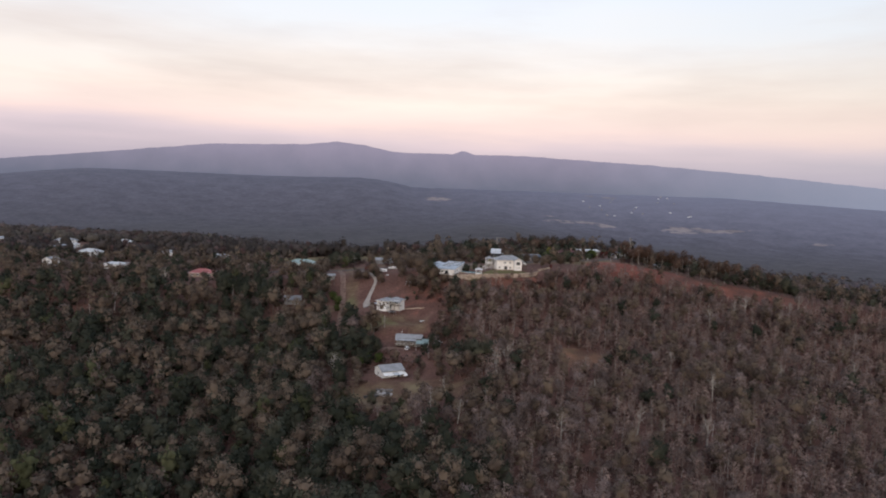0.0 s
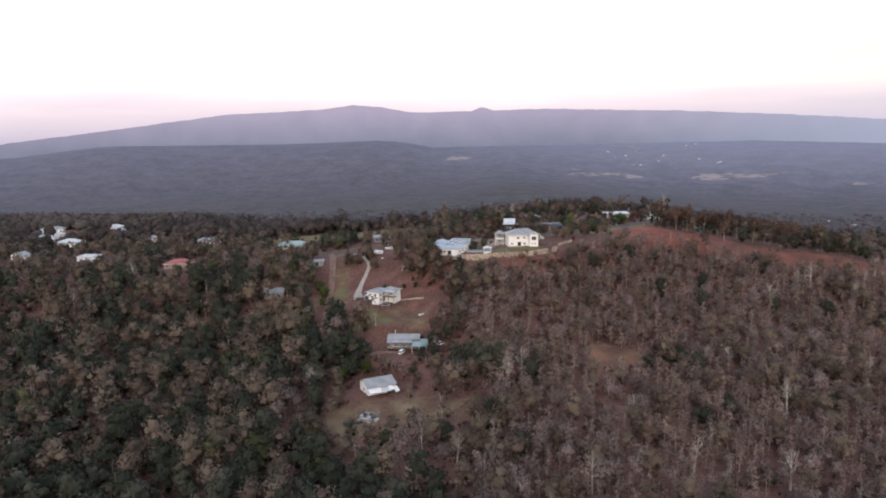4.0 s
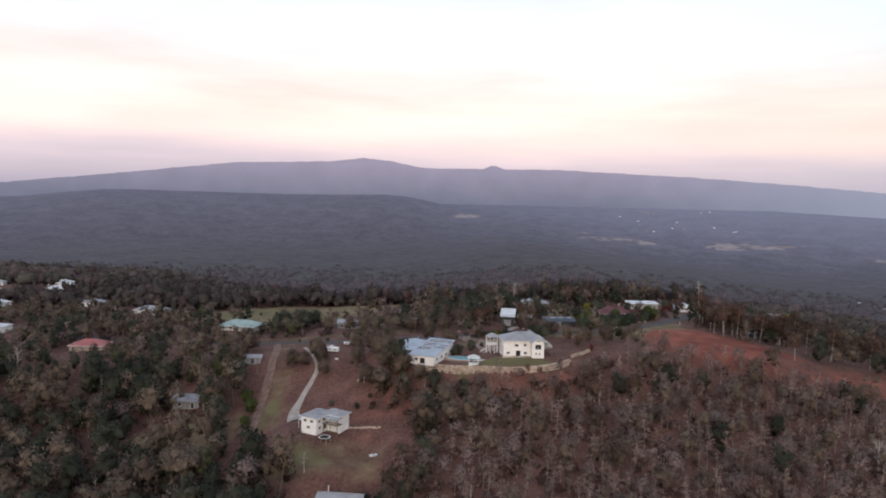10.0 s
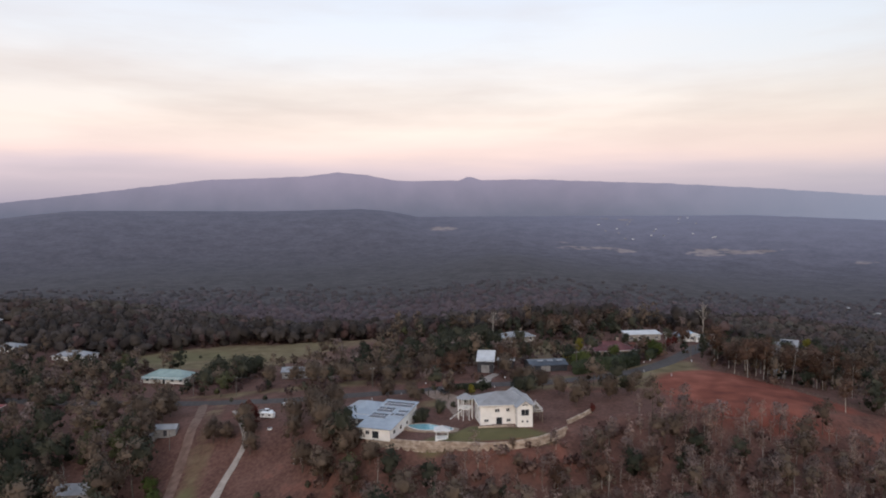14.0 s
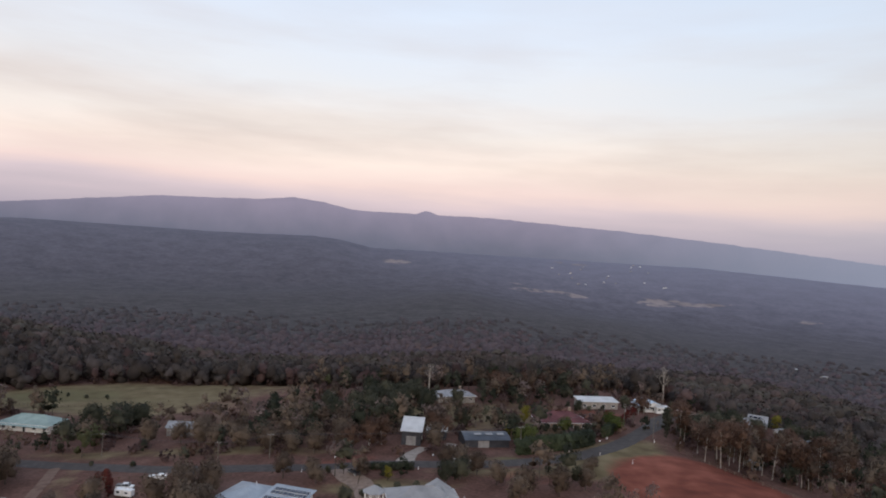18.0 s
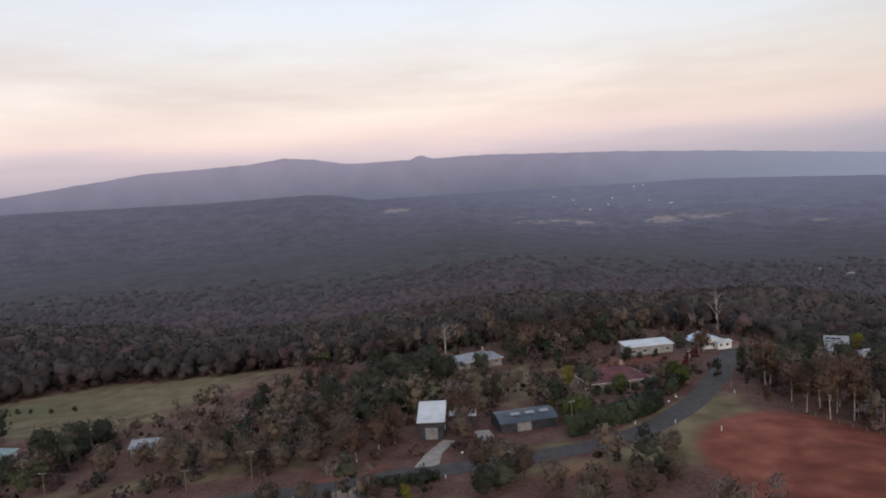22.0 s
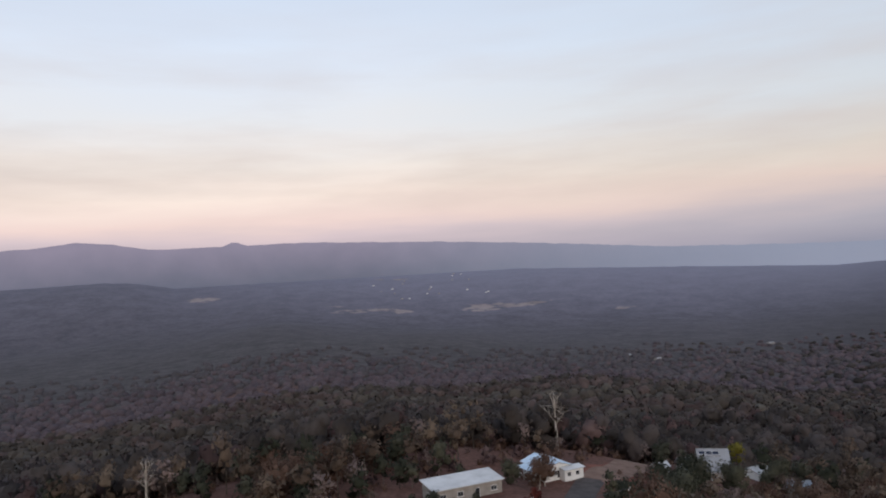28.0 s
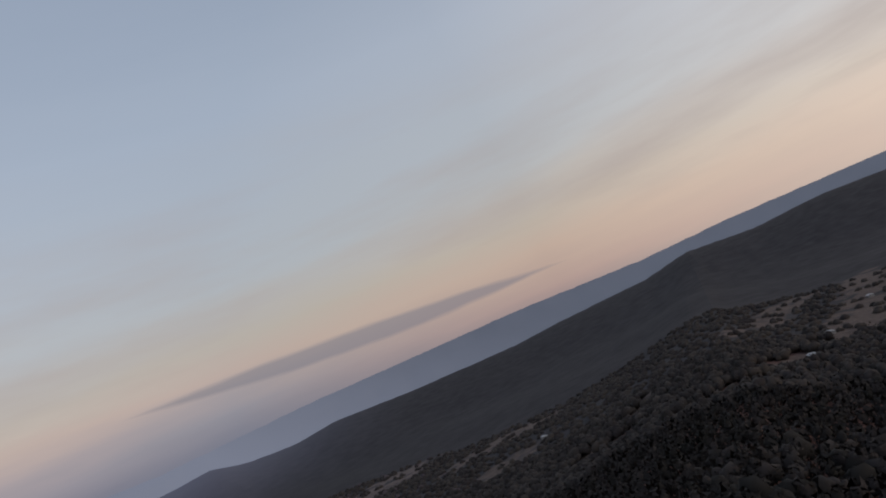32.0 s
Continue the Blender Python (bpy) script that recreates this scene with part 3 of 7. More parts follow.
def make_ground():
    gx, gy = np.meshgrid(XS, YS)
    v = np.stack([gx, gy, LAND], -1).reshape(-1, 3)
    n = len(XS)
    i, j = np.meshgrid(np.arange(len(YS) - 1), np.arange(n - 1), indexing="ij")
    a = (i * n + j).ravel()
    tri = np.concatenate([np.stack([a, a + 1, a + n + 1], -1), np.stack([a, a + n + 1, a + n], -1)])
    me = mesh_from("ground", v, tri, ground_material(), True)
    x, y = v[:, 0].astype(float), v[:, 1].astype(float)
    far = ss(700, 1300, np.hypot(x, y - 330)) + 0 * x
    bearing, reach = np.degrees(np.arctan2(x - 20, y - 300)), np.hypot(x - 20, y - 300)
    # haze tints grow with reach, dimming with eastern bearing; the rest is real cover
    for name, val in (("east_dimming", ss(30, 56, bearing) * ss(650, 1150, reach)), ("pale_haze", ss(2450, 3900, reach) * (0.35 + 0.65 * ss(-14, 20, bearing)) * (1 - ss(40, 66, bearing)) * 0.7), ("red", cover_red(x, y)), ("dry", cover_dry(x, y)), ("green", cover_green(x, y)), ("field", cover_field(x, y)), ("woods", far), ("distance_haze", ss(1200, 3900, np.hypot(x, y - 330)) * (0.62 + 0.38 * ss(-12, 14, np.degrees(np.arctan2(x - 20, y - 300)))) * (1 - 0.75 * ss(48, 80, np.degrees(np.arctan2(x - 20, y - 300)))))):
        at = me.attributes.new(name, "FLOAT", "POINT")
        at.data.foreach_set("value", val.astype(np.float32))
    return tagged(new("ground", me), "red-brown bush ridge falling to a wide wooded plain", "ground", kind="structure")


ground = make_ground()


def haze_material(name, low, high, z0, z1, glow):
    """Far hills whose dusk haze is put in as glow: paler towards their crest."""
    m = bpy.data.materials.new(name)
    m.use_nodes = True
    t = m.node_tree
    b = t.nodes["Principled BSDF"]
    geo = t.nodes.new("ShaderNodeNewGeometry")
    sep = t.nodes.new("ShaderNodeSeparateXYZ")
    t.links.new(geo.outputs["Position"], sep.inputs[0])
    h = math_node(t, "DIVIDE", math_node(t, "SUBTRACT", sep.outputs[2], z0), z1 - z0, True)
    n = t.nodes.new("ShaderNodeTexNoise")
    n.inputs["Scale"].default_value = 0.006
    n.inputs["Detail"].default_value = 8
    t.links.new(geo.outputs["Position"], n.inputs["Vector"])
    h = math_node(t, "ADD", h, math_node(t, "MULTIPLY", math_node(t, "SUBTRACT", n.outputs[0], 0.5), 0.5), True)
    # eastwards the haze glow turns blue-grey, then dims at the far end
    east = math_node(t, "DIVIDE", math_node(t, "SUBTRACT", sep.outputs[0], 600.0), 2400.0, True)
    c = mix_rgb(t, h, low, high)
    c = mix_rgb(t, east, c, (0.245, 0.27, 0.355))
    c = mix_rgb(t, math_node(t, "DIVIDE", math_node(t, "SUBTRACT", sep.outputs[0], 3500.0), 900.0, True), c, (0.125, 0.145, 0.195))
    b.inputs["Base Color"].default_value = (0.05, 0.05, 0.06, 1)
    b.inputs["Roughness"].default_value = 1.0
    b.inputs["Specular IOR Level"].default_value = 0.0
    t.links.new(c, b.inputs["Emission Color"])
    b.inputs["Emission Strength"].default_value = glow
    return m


def make_range(name, radius, azimuths, elevations, foot, mat, label, wobble, seed):
    """A far range: a curved slope whose crest stands at the given heights over the eye's level."""
    az = np.arange(-85, 125, 0.12)
    el = np.interp(az, azimuths, elevations)
    el = el + np.array([wobble * (noise.noise((a * 0.9, seed, 0)) + 0.5 * noise.noise((a * 2.7, seed, 3))) for a in az])
    rows = []
    for k, q in enumerate(np.linspace(0, 1, 9)):
        r = radius - 260 * (1 - q) + np.array([40 * noise.noise((a * 0.5, k * 0.4, seed)) for a in az])
        top = 75 + np.tan(np.radians(el)) * radius
        z = foot + (top - foot) * q
        rows.append(np.stack([20 + r * np.sin(np.radians(az)), 300 + r * np.cos(np.radians(az)), z], -1))
    v = np.concatenate(rows)
    n = len(az)
    i, j = np.meshgrid(np.arange(8), np.arange(n - 1), indexing="ij")
    a = (i * n + j).ravel()
    f = np.stack([a, a + n, a + n + 1, a + 1], -1)
    return tagged(new(name, mesh_from(name, v, f, mat, True)), label, "hills", kind="structure")


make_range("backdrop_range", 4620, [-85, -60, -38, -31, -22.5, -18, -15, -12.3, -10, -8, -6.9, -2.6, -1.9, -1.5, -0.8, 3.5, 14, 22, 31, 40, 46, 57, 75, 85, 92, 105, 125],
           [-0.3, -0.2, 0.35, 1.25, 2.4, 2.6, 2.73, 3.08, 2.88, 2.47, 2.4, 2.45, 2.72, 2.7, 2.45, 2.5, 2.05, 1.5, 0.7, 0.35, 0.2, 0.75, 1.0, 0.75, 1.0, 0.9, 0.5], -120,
           haze_material("range_haze", (0.108, 0.116, 0.162), (0.240, 0.212, 0.285), 50, 290, 1.0), "violet mountain range on the horizon, dusk haze as its glow", 0.05, 2.0)


# ---- woods ----
def frame_of(d):
    d = d / np.linalg.norm(d)
    a = np.cross(d, (0.3, 0.9, 0.2))
    a /= np.linalg.norm(a)
    return a, np.cross(d, a)


def tube(p, q, r0, r1, sides=3):
    """A tapered limb as open tube: vertices and triangles."""
    p, q = np.array(p, float), np.array(q, float)
    a, b = frame_of(q - p)
    an = np.arange(sides) * 2 * np.pi / sides
    ring = np.cos(an)[:, None] * a + np.sin(an)[:, None] * b
    v = np.concatenate([p + ring * r0, q + ring * r1])
    k = np.arange(sides)
    k2 = (k + 1) % sides
    f = np.concatenate([np.stack([k, k2, k2 + sides], -1), np.stack([k, k2 + sides, k + sides], -1)])
    return v, f


def join(parts):
    """Joins (vertices, triangles) or (vertices, triangles, normals) into one set of arrays."""
    vs, fs, ns, o = [], [], [], 0
    for v, f, *n in parts:
        vs.append(v)
        fs.append(f + o)
        ns += n
        o += len(v)
    return (np.concatenate(vs), np.concatenate(fs), np.concatenate(ns)) if ns else (np.concatenate(vs), np.concatenate(fs))


def soften(me, normals):
    """Rounds the shading of a crown: its leaf sprays share the normals of the lobe that they lie on."""
    n = np.asarray(normals, np.float32)
    n = n / (np.linalg.norm(n, axis=1)[:, None] + 1e-6)
    me.normals_split_custom_set_from_vertices(n.tolist())
    return me


def ico(level):
    g = (1 + 5 ** 0.5) / 2
    v = [(-1, g, 0), (1, g, 0), (-1, -g, 0), (1, -g, 0), (0, -1, g), (0, 1, g), (0, -1, -g), (0, 1, -g), (g, 0, -1), (g, 0, 1), (-g, 0, -1), (-g, 0, 1)]
    f = [(0, 11, 5), (0, 5, 1), (0, 1, 7), (0, 7, 10), (0, 10, 11), (1, 5, 9), (5, 11, 4), (11, 10, 2), (10, 7, 6), (7, 1, 8), (3, 9, 4), (3, 4, 2), (3, 2, 6), (3, 6, 8), (3, 8, 9), (4, 9, 5), (2, 4, 11), (6, 2, 10), (8, 6, 7), (9, 8, 1)]
    v = [np.array(p, float) / np.linalg.norm(p) for p in v]
    for _ in range(level):
        seen, out = {}, []

        def half(a, b):
            k = (min(a, b), max(a, b))
            if k not in seen:
                m = v[a] + v[b]
                v.append(m / np.linalg.norm(m))
                seen[k] = len(v) - 1
            return seen[k]

        for a, b, c in f:
            d, e, h = half(a, b), half(b, c), half(c, a)
            out += [(a, d, h), (b, e, d), (c, h, e), (d, e, h)]
        f = out
    return np.array(v), np.array(f)


ICO = [ico(0)]


def puffs(rng, centres, radii, level=0, squash=0.8):
    """Ragged leaf masses round the clump centres, each one lumpy and of its own shape."""
    v, f = ICO[level]
    out = []
    for c, r in zip(centres, radii):
        a = rng.uniform(0, 2 * np.pi)
        turned = v @ np.array([[math.cos(a), -math.sin(a), 0], [math.sin(a), math.cos(a), 0], [0, 0, 1]])
        w = turned * rng.uniform(0.78, 1.15, (len(v), 1)) * r * np.array([1.0, 1.0, squash]) * rng.uniform(0.85, 1.15, 3)
        out.append((w + c, f, turned * np.array([1.0, 1.0, 0.8]) + np.array([0, 0, 0.2])))
    return join(out)


def crown(rng, centres, radii, count, size, core=0.88, ragged=0.5, squash=0.85):
    """A leafy crown: lobes that merge, each a lumpy core under leaf sprays that lie like shingles over it."""
    cs, rs = np.array(centres, float), np.array(radii, float)
    k = rng.choice(len(cs), count * 2, p=rs ** 2 / (rs ** 2).sum())
    d = rng.normal(size=(count * 2, 3))
    d[:, 2] = np.where(d[:, 2] < -0.5, -d[:, 2], d[:, 2])
    d /= np.linalg.norm(d, axis=1)[:, None]
    flat = np.array([1, 1, squash])
    c = cs[k] + d * rs[k][:, None] * rng.uniform(0.6, 1.42, (count * 2, 1)) * flat
    gap = np.linalg.norm((c[:, None] - cs[None]) / flat, axis=2) / rs[None]
    free = np.nonzero((gap > 0.6).all(axis=1))[0][:count]
    c, d = c[free], d[free]
    whole = c - (cs * rs[:, None]).sum(0) / rs.sum()
    whole /= np.linalg.norm(whole, axis=1)[:, None] + 1e-6
    m = len(c)
    n = d + rng.normal(size=(m, 3)) * ragged
    n /= np.linalg.norm(n, axis=1)[:, None]
    a = np.cross(n, rng.normal(size=(m, 3)))
    a /= np.linalg.norm(a, axis=1)[:, None] + 1e-6
    b = np.cross(n, a)
    s = size * rng.uniform(0.6, 1.4, (m, 1))
    tip, side = c + a * s, b * s * 0.85
    tip[:, 2] += s[:, 0] * 0.5
    corners = np.stack([tip, c - a * s * 0.5 + side, c - a * s * 0.5 - side], 1)
    shade = 0.4 * d + 0.8 * whole + 0.2 * rng.normal(size=(m, 3)) + np.array([0, 0, 0.2])
    face = np.cross(corners[:, 1] - corners[:, 0], corners[:, 2] - corners[:, 0])
    wrong = (face * shade).sum(1) < 0
    corners[wrong] = corners[wrong][:, ::-1]
    out = [(corners.reshape(-1, 3), np.arange(m * 3).reshape(-1, 3), np.repeat(shade, 3, axis=0))]
    if core:
        v, f, n = puffs(rng, cs, rs * core, 0, squash)
        round_ = v - (cs * rs[:, None]).sum(0) / rs.sum()
        out.append((v, f, 0.4 * n + 0.8 * round_ / (np.linalg.norm(round_, axis=1)[:, None] + 1e-6) + np.array([0, 0, 0.1])))
    return join(out)


def tree_shape(seed, h, spread, bole, clumps, n_leaf, leaf, lean=0.04, twigs=0, r=0.22, core=0.66, ragged=0.5, limbs=True, puff=0.46, open_crown=False):
    """One tree standing at the origin: wood (trunk, limbs) and a crown of merging leafy lobes."""
    rng = np.random.default_rng(seed)
    top = np.array([rng.normal() * lean * h, rng.normal() * lean * h, h * 0.86])
    mid = top * np.array([0.4, 0.4, 0]) + np.array([0, 0, h * bole])
    wood = [tube((0, 0, -0.6), mid, r, r * 0.7, 5), tube(mid, top, r * 0.7, r * 0.12, 4)]
    low, tall = h * bole, h * (1 - bole)
    cs, rs = [], []
    for i in range(clumps):
        q = (i + rng.uniform(0.1, 0.9)) / clumps
        an = i * 2.4 + rng.uniform(-0.5, 0.5)
        wide = math.sin(math.pi * min(0.95, 0.25 + 0.66 * q)) ** 0.6
        reach = spread * wide * rng.uniform(0.34, 0.64) * (1.15 if open_crown else 1.0)
        end = np.array([math.cos(an) * reach, math.sin(an) * reach, low + tall * (0.12 + 0.70 * q)]) + top * np.array([q, q, 0])
        start = mid + (top - mid) * max(0.0, q - 0.25) * 0.8
        if limbs or i % 3 == 0:
            wood.append(tube(start, end, r * 0.34, r * 0.07, 3))
        cs.append(end)
        rs.append(spread * puff * rng.uniform(0.75, 1.2))
        for _ in range(twigs):
            s = start + (end - start) * rng.uniform(0.35, 0.95)
            e = s + rng.normal(size=3) * np.array([1, 1, 0.5]) * spread * 0.28 + np.array([0, 0, h * 0.08])
            wood.append(tube(s, e, r * 0.15, r * 0.05, 3))
    if not open_crown:
        cs.append(np.array([top[0] * 0.6, top[1] * 0.6, low + tall * 0.55]))
        rs.append(spread * 0.70)
    fol = crown(rng, cs, rs, n_leaf, leaf, core, ragged) if n_leaf else None
    return join(wood), fol


def plant(templates, xs, ys, scales, rng, dz=0.0):
    """Copies templates (vertices, triangles) to the places, turned at random, into one pair of arrays."""
    pick = rng.integers(0, len(templates), len(xs))
    zs = gz(xs, ys) + dz
    vs, fs, tones, ns, o = [], [], [], [], 0
    for k, (v, f, *n) in enumerate(templates):
        at = np.nonzero(pick == k)[0]
        if not len(at):
            continue
        a = rng.uniform(0, 2 * np.pi, len(at))
        c, s = np.cos(a)[:, None], np.sin(a)[:, None]
        sc = scales[at][:, None]
        tall = sc * rng.uniform(0.85, 1.2, (len(at), 1))
        w = np.stack([(v[:, 0] * c - v[:, 1] * s) * sc + xs[at][:, None], (v[:, 0] * s + v[:, 1] * c) * sc + ys[at][:, None], v[:, 2] * tall + zs[at][:, None]], -1)
        if n:
            n = n[0]
            ns.append(np.stack([n[:, 0] * c - n[:, 1] * s, n[:, 0] * s + n[:, 1] * c, n[:, 2] + 0 * c], -1).reshape(-1, 3))
        vs.append(w.reshape(-1, 3))
        fs.append((f[None] + (np.arange(len(at)) * len(v))[:, None, None]).reshape(-1, 3) + o)
        tones.append(np.repeat(rng.uniform(-0.5, 0.5, len(at)), len(v)))
        o += len(at) * len(v)
    return np.concatenate(vs), np.concatenate(fs), np.concatenate(tones), (np.concatenate(ns) if ns else None)


def scatter(rng, x0, x1, y0, y1, step, jitter=0.48):
    gx, gy = np.meshgrid(np.arange(x0, x1, step), np.arange(y0, y1, step))
    x = gx.ravel() + rng.uniform(-jitter, jitter, gx.size) * step
    y = gy.ravel() + rng.uniform(-jitter, jitter, gx.size) * step
    return x, y


# houses that stand clear of trees on their southern side
HOUSE_SPOTS = [(-142, 558), (-297, 562), (-206, 513), (-237, 637), (-370, 655), (-357, 570), (88, 590), (25, 594), (163, 606), (116, 604), (-74, 542), (-37, 368), (-42, 330), (-545, 914), (-468, 834), (-450, 868), (-381, 748), (-426, 703), (-468, 778), (-505, 850), (-303, 669), (-560, 800), (-590, 870), (-440, 735), (-415, 800)]


def open_ground(x, y):
    """How open the land is: 1 where nothing tall grows."""
    f = blob(x, y, 92, 485, 27, 32, -20, 0.1) + blob(x, y, 112, 478, 24, 12, -35, 0.1) + blob(x, y, -50, 452, 19, 44, 0, 0.1) + blob(x, y, -44, 395, 27, 24, 0, 0.1) + blob(x, y, -40, 372, 16, 12, 0, 0.2)
    f = f + blob(x, y, -41, 325, 14, 14, 0, 0.2) + blob(x, y, -152, 630, 60, 38, 8, 0.1) + blob(x, y, -140, 562, 22, 16, 0, 0.2) + blob(x, y, -98, 598, 58, 32, 0, 0.1) + blob(x, y, -85, 630, 40, 22, 0, 0.2) + blob(x, y, 6, 443, 42, 21, 0, 0.1)
    f = f + blob(x, y, 5, 489, 160, 9, 0, 0.1) + blob(x, y, -120, 506, 60, 9, -12, 0.1) + blob(x, y, 85, 520, 40, 12, 50, 0.2) + blob(x, y, 112, 586, 15, 30, -12, 0.2) + blob(x, y, 66, 546, 15, 12, 0, 0.2)
    f = f + blob(x, y, 89, 590, 14, 9, 0, 0.2) + blob(x, y, 25, 594, 14, 11, 0, 0.2) + blob(x, y, 10, 612, 13, 9, 0, 0.2) + blob(x, y, 10, 510, 9, 10, 0, 0.2) + blob(x, y, 34, 513, 14, 13, 0, 0.2) + blob(x, y, -74, 540, 10, 8, 0, 0.2)
    f = f + blob(x, y, 165, 607, 17, 10, 0, 0.2)+ blob(x, y, 146, 616, 9, 16, -30, 0.2) + blob(x, y, 47, 336, 13, 12, 0, 0.2) + blob(x, y, -90, 450, 8, 56, 12, 0.15) + blob(x, y, -112, 417, 20, 10, 15, 0.2) + blob(x, y, -370, 655, 16, 14) + blob(x, y, -297, 560, 13, 12) + blob(x, y, -357, 566, 8, 10) + blob(x, y, -470, 760, 50, 26) + blob(x, y, -560, 850, 50, 24)
    f = f + blob(x, y, -211, 508, 14, 12) + blob(x, y, -237, 634, 17, 13) + blob(x, y, -119, 437, 6, 6) + blob(x, y, -100, 463, 5, 5) + blob(x, y, 140, 535, 6, 6) + blob(x, y, -380, 760, 55, 28) + blob(x, y, -700, 1150, 100, 50)
    f = f + 0.8 * blob(x, y, 0, 350, 30, 7, 0, 0.2) + 0.7 * blob(x, y, -20, 300, 40, 12, 0, 0.2) + 0.3 * blob(x, y, 45, 425, 48, 12, 8, 0.2) + 0.6 * blob(x, y, 150, 452, 60, 12, -3, 0.2)
    f = f + blob(x, y, 5, 426, 30, 3, 3, 0.2) + blob(x, y, -83, 405, 6, 30, 5, 0.2) + blob(x, y, -72, 428, 9, 30, 5, 0.2) + blob(x, y, 68, 541, 17, 10, 30, 0.2) + blob(x, y, 60, 500, 26, 12, 20, 0.2)
    for cx, cy in HOUSE_SPOTS:
        f = f + blob(x, y, cx - 0.03 * cx, cy - 9, 13, 17, 0, 0.2)
    return np.clip(f + cover_field(x, y) * (0.75 + 0.6 * np.sin(x * 0.061 + 1.7 * np.sin(y * 0.043)) * np.sin(y * 0.057)), 0, 1)


def patchy(x, y, scale, seed):
    return np.array([noise.noise((a * scale, b * scale, seed)) for a, b in zip(x, y)])


def add_stuff(name, arrays, mat, label, category):
    """One joined mass of plants; every plant carries its own tone."""
    me = mesh_from(name, arrays[0], arrays[1], M[mat], True)
    at = me.attributes.new("tone", "FLOAT", "POINT")
    at.data.foreach_set("value", arrays[2].astype(np.float32))
    if arrays[3] is not None:
        soften(me, arrays[3])
    return tagged(new(name, me), label, category, kind="stuff")


def make_woods():
    rng = np.random.default_rng(7)

    def stock(seeds, h, spread, bole, clumps, near, leaf, **kw):
        """The same trees three times: fine-leaved for the near slopes, coarser for further off."""
        return ([tree_shape(s, h, spread, bole, clumps, near, leaf, limbs=False, **kw) for s in seeds], [tree_shape(s, h, spread, bole, clumps - 2, int(near * 0.3), leaf * 1.6, limbs=False, **kw) for s in seeds], [tree_shape(s, h * 0.9, spread * 1.1, bole * 0.5, 3, int(near * 0.14), leaf * 2.0, limbs=False, **dict(kw, core=0.92, puff=0.62, open_crown=False)) for s in seeds])

    leafy = stock((1, 2, 3, 4, 5, 6), 14.5, 4.7, 0.16, 6, 330, 0.43, ragged=0.8, puff=0.42, core=0.6)
    tall = stock((11, 12, 13, 14), 18, 4.4, 0.26, 7, 330, 0.43, ragged=0.8, open_crown=True, puff=0.42, core=0.56)
    dense = stock((21, 22, 23, 24, 25), 13.5, 4.9, 0.06, 7, 330, 0.45, ragged=0.7, puff=0.44, core=0.68)
    grey = stock((46, 47, 48, 49), 13, 3.9, 0.18, 6, 280, 0.38, ragged=0.9, core=0.36, puff=0.42)
    thin = [tree_shape(s, 12.5, 2.0, 0.14, 6, 150, 0.32, twigs=0, r=0.15, core=0.0, ragged=0.9, puff=0.6, open_crown=True) for s in (31, 32, 33, 34, 35, 36, 37)]
    thin = (thin, thin)
    bare = [tree_shape(s, 12, 3.0, 0.3, 7, 0, 0.3, twigs=3, r=0.21) for s in (41, 42, 43)]
    bare = (bare, bare)
    # the south side: dense and green to the west, dry and thin on the eastern slope
    x, y = scatter(rng, -480, 430, 165, 800, 7.0)
    # the dry eastern slope is closer set with slender trees
    xd, yd = scatter(rng, 0, 250, 185, 455, 4.7)
    slender = np.concatenate([np.zeros(len(x), bool), np.ones(len(xd), bool)])
    x, y = np.concatenate([x, xd]), np.concatenate([y, yd])
    ok = open_ground(x, y) < 0.5
    # only what the flight can see
    ok &= (np.abs(x) < 0.68 * (y + 30)) & (y > 185) & ((y < 720) | (np.abs(x) < 430)) & ((x < 330) | (y > 640))
    x, y, slender = x[ok], y[ok], slender[ok]
    u, w = rng.uniform(0, 1, len(x)), rng.uniform(0, 1, len(x))
    n1, n2 = patchy(x, y, 0.02, 5.0), patchy(x, y, 0.05, 9.0)
    west = 1 - ss(-45, 30, x + 30 * n1)
    plateau = (y > np.interp(x, [-400, -100, -60, -20, 30, 100, 150, 300], [480, 470, 458, 445, 438, 455, 462, 455]) - 4)
    p_dark = 0.22 * west * (1 - ss(230, 340, y)) + np.where(plateau, 0.36, 0.03 + 0.52 * west) + 0.4 * n2
    p_olive = np.where(plateau, 0.30, 0.22 + 0.20 * west)
    p_grey = np.where(plateau, 0.20, 0.30 - 0.20 * west)
    kind = np.where(u < p_dark, 2, np.where(u < p_dark + p_olive, np.where(w < 0.3, 1, 0), np.where(u < p_dark + p_olive + p_grey, 5, np.where(plateau | (west > 0.6), 0, 3))))
    kind = np.where((w > 0.955) & ~plateau, 4, kind)
    kind = np.where((kind == 2) & (x < -15) & (w > 0.45) & (w < 0.52), 6, kind)
    kind = np.where(slender, np.where(u < 0.14, 5, np.where(u > 0.93, 0, 3)), kind)
    size = rng.uniform(0.55, 1.12, len(x)) * np.where(plateau & (y < 640), 0.85, 1.0) * np.where((x > 10) & ~plateau, 0.8, 1.0) * np.where(slender, 0.85, 1.0) * (1 - 0.3 * blob(x, y, 4, 416, 50, 12, 3, 0.4))
    size = np.where(y > 640, size * 1.05, size) * np.where(~plateau, 1 + 0.14 * west, 1.0)
    for cx, cy in HOUSE_SPOTS:
        size = size * (1 - 0.42 * blob(x, y, cx - 0.05 * cx, cy - 24, 24, 34, 0, 0.3))
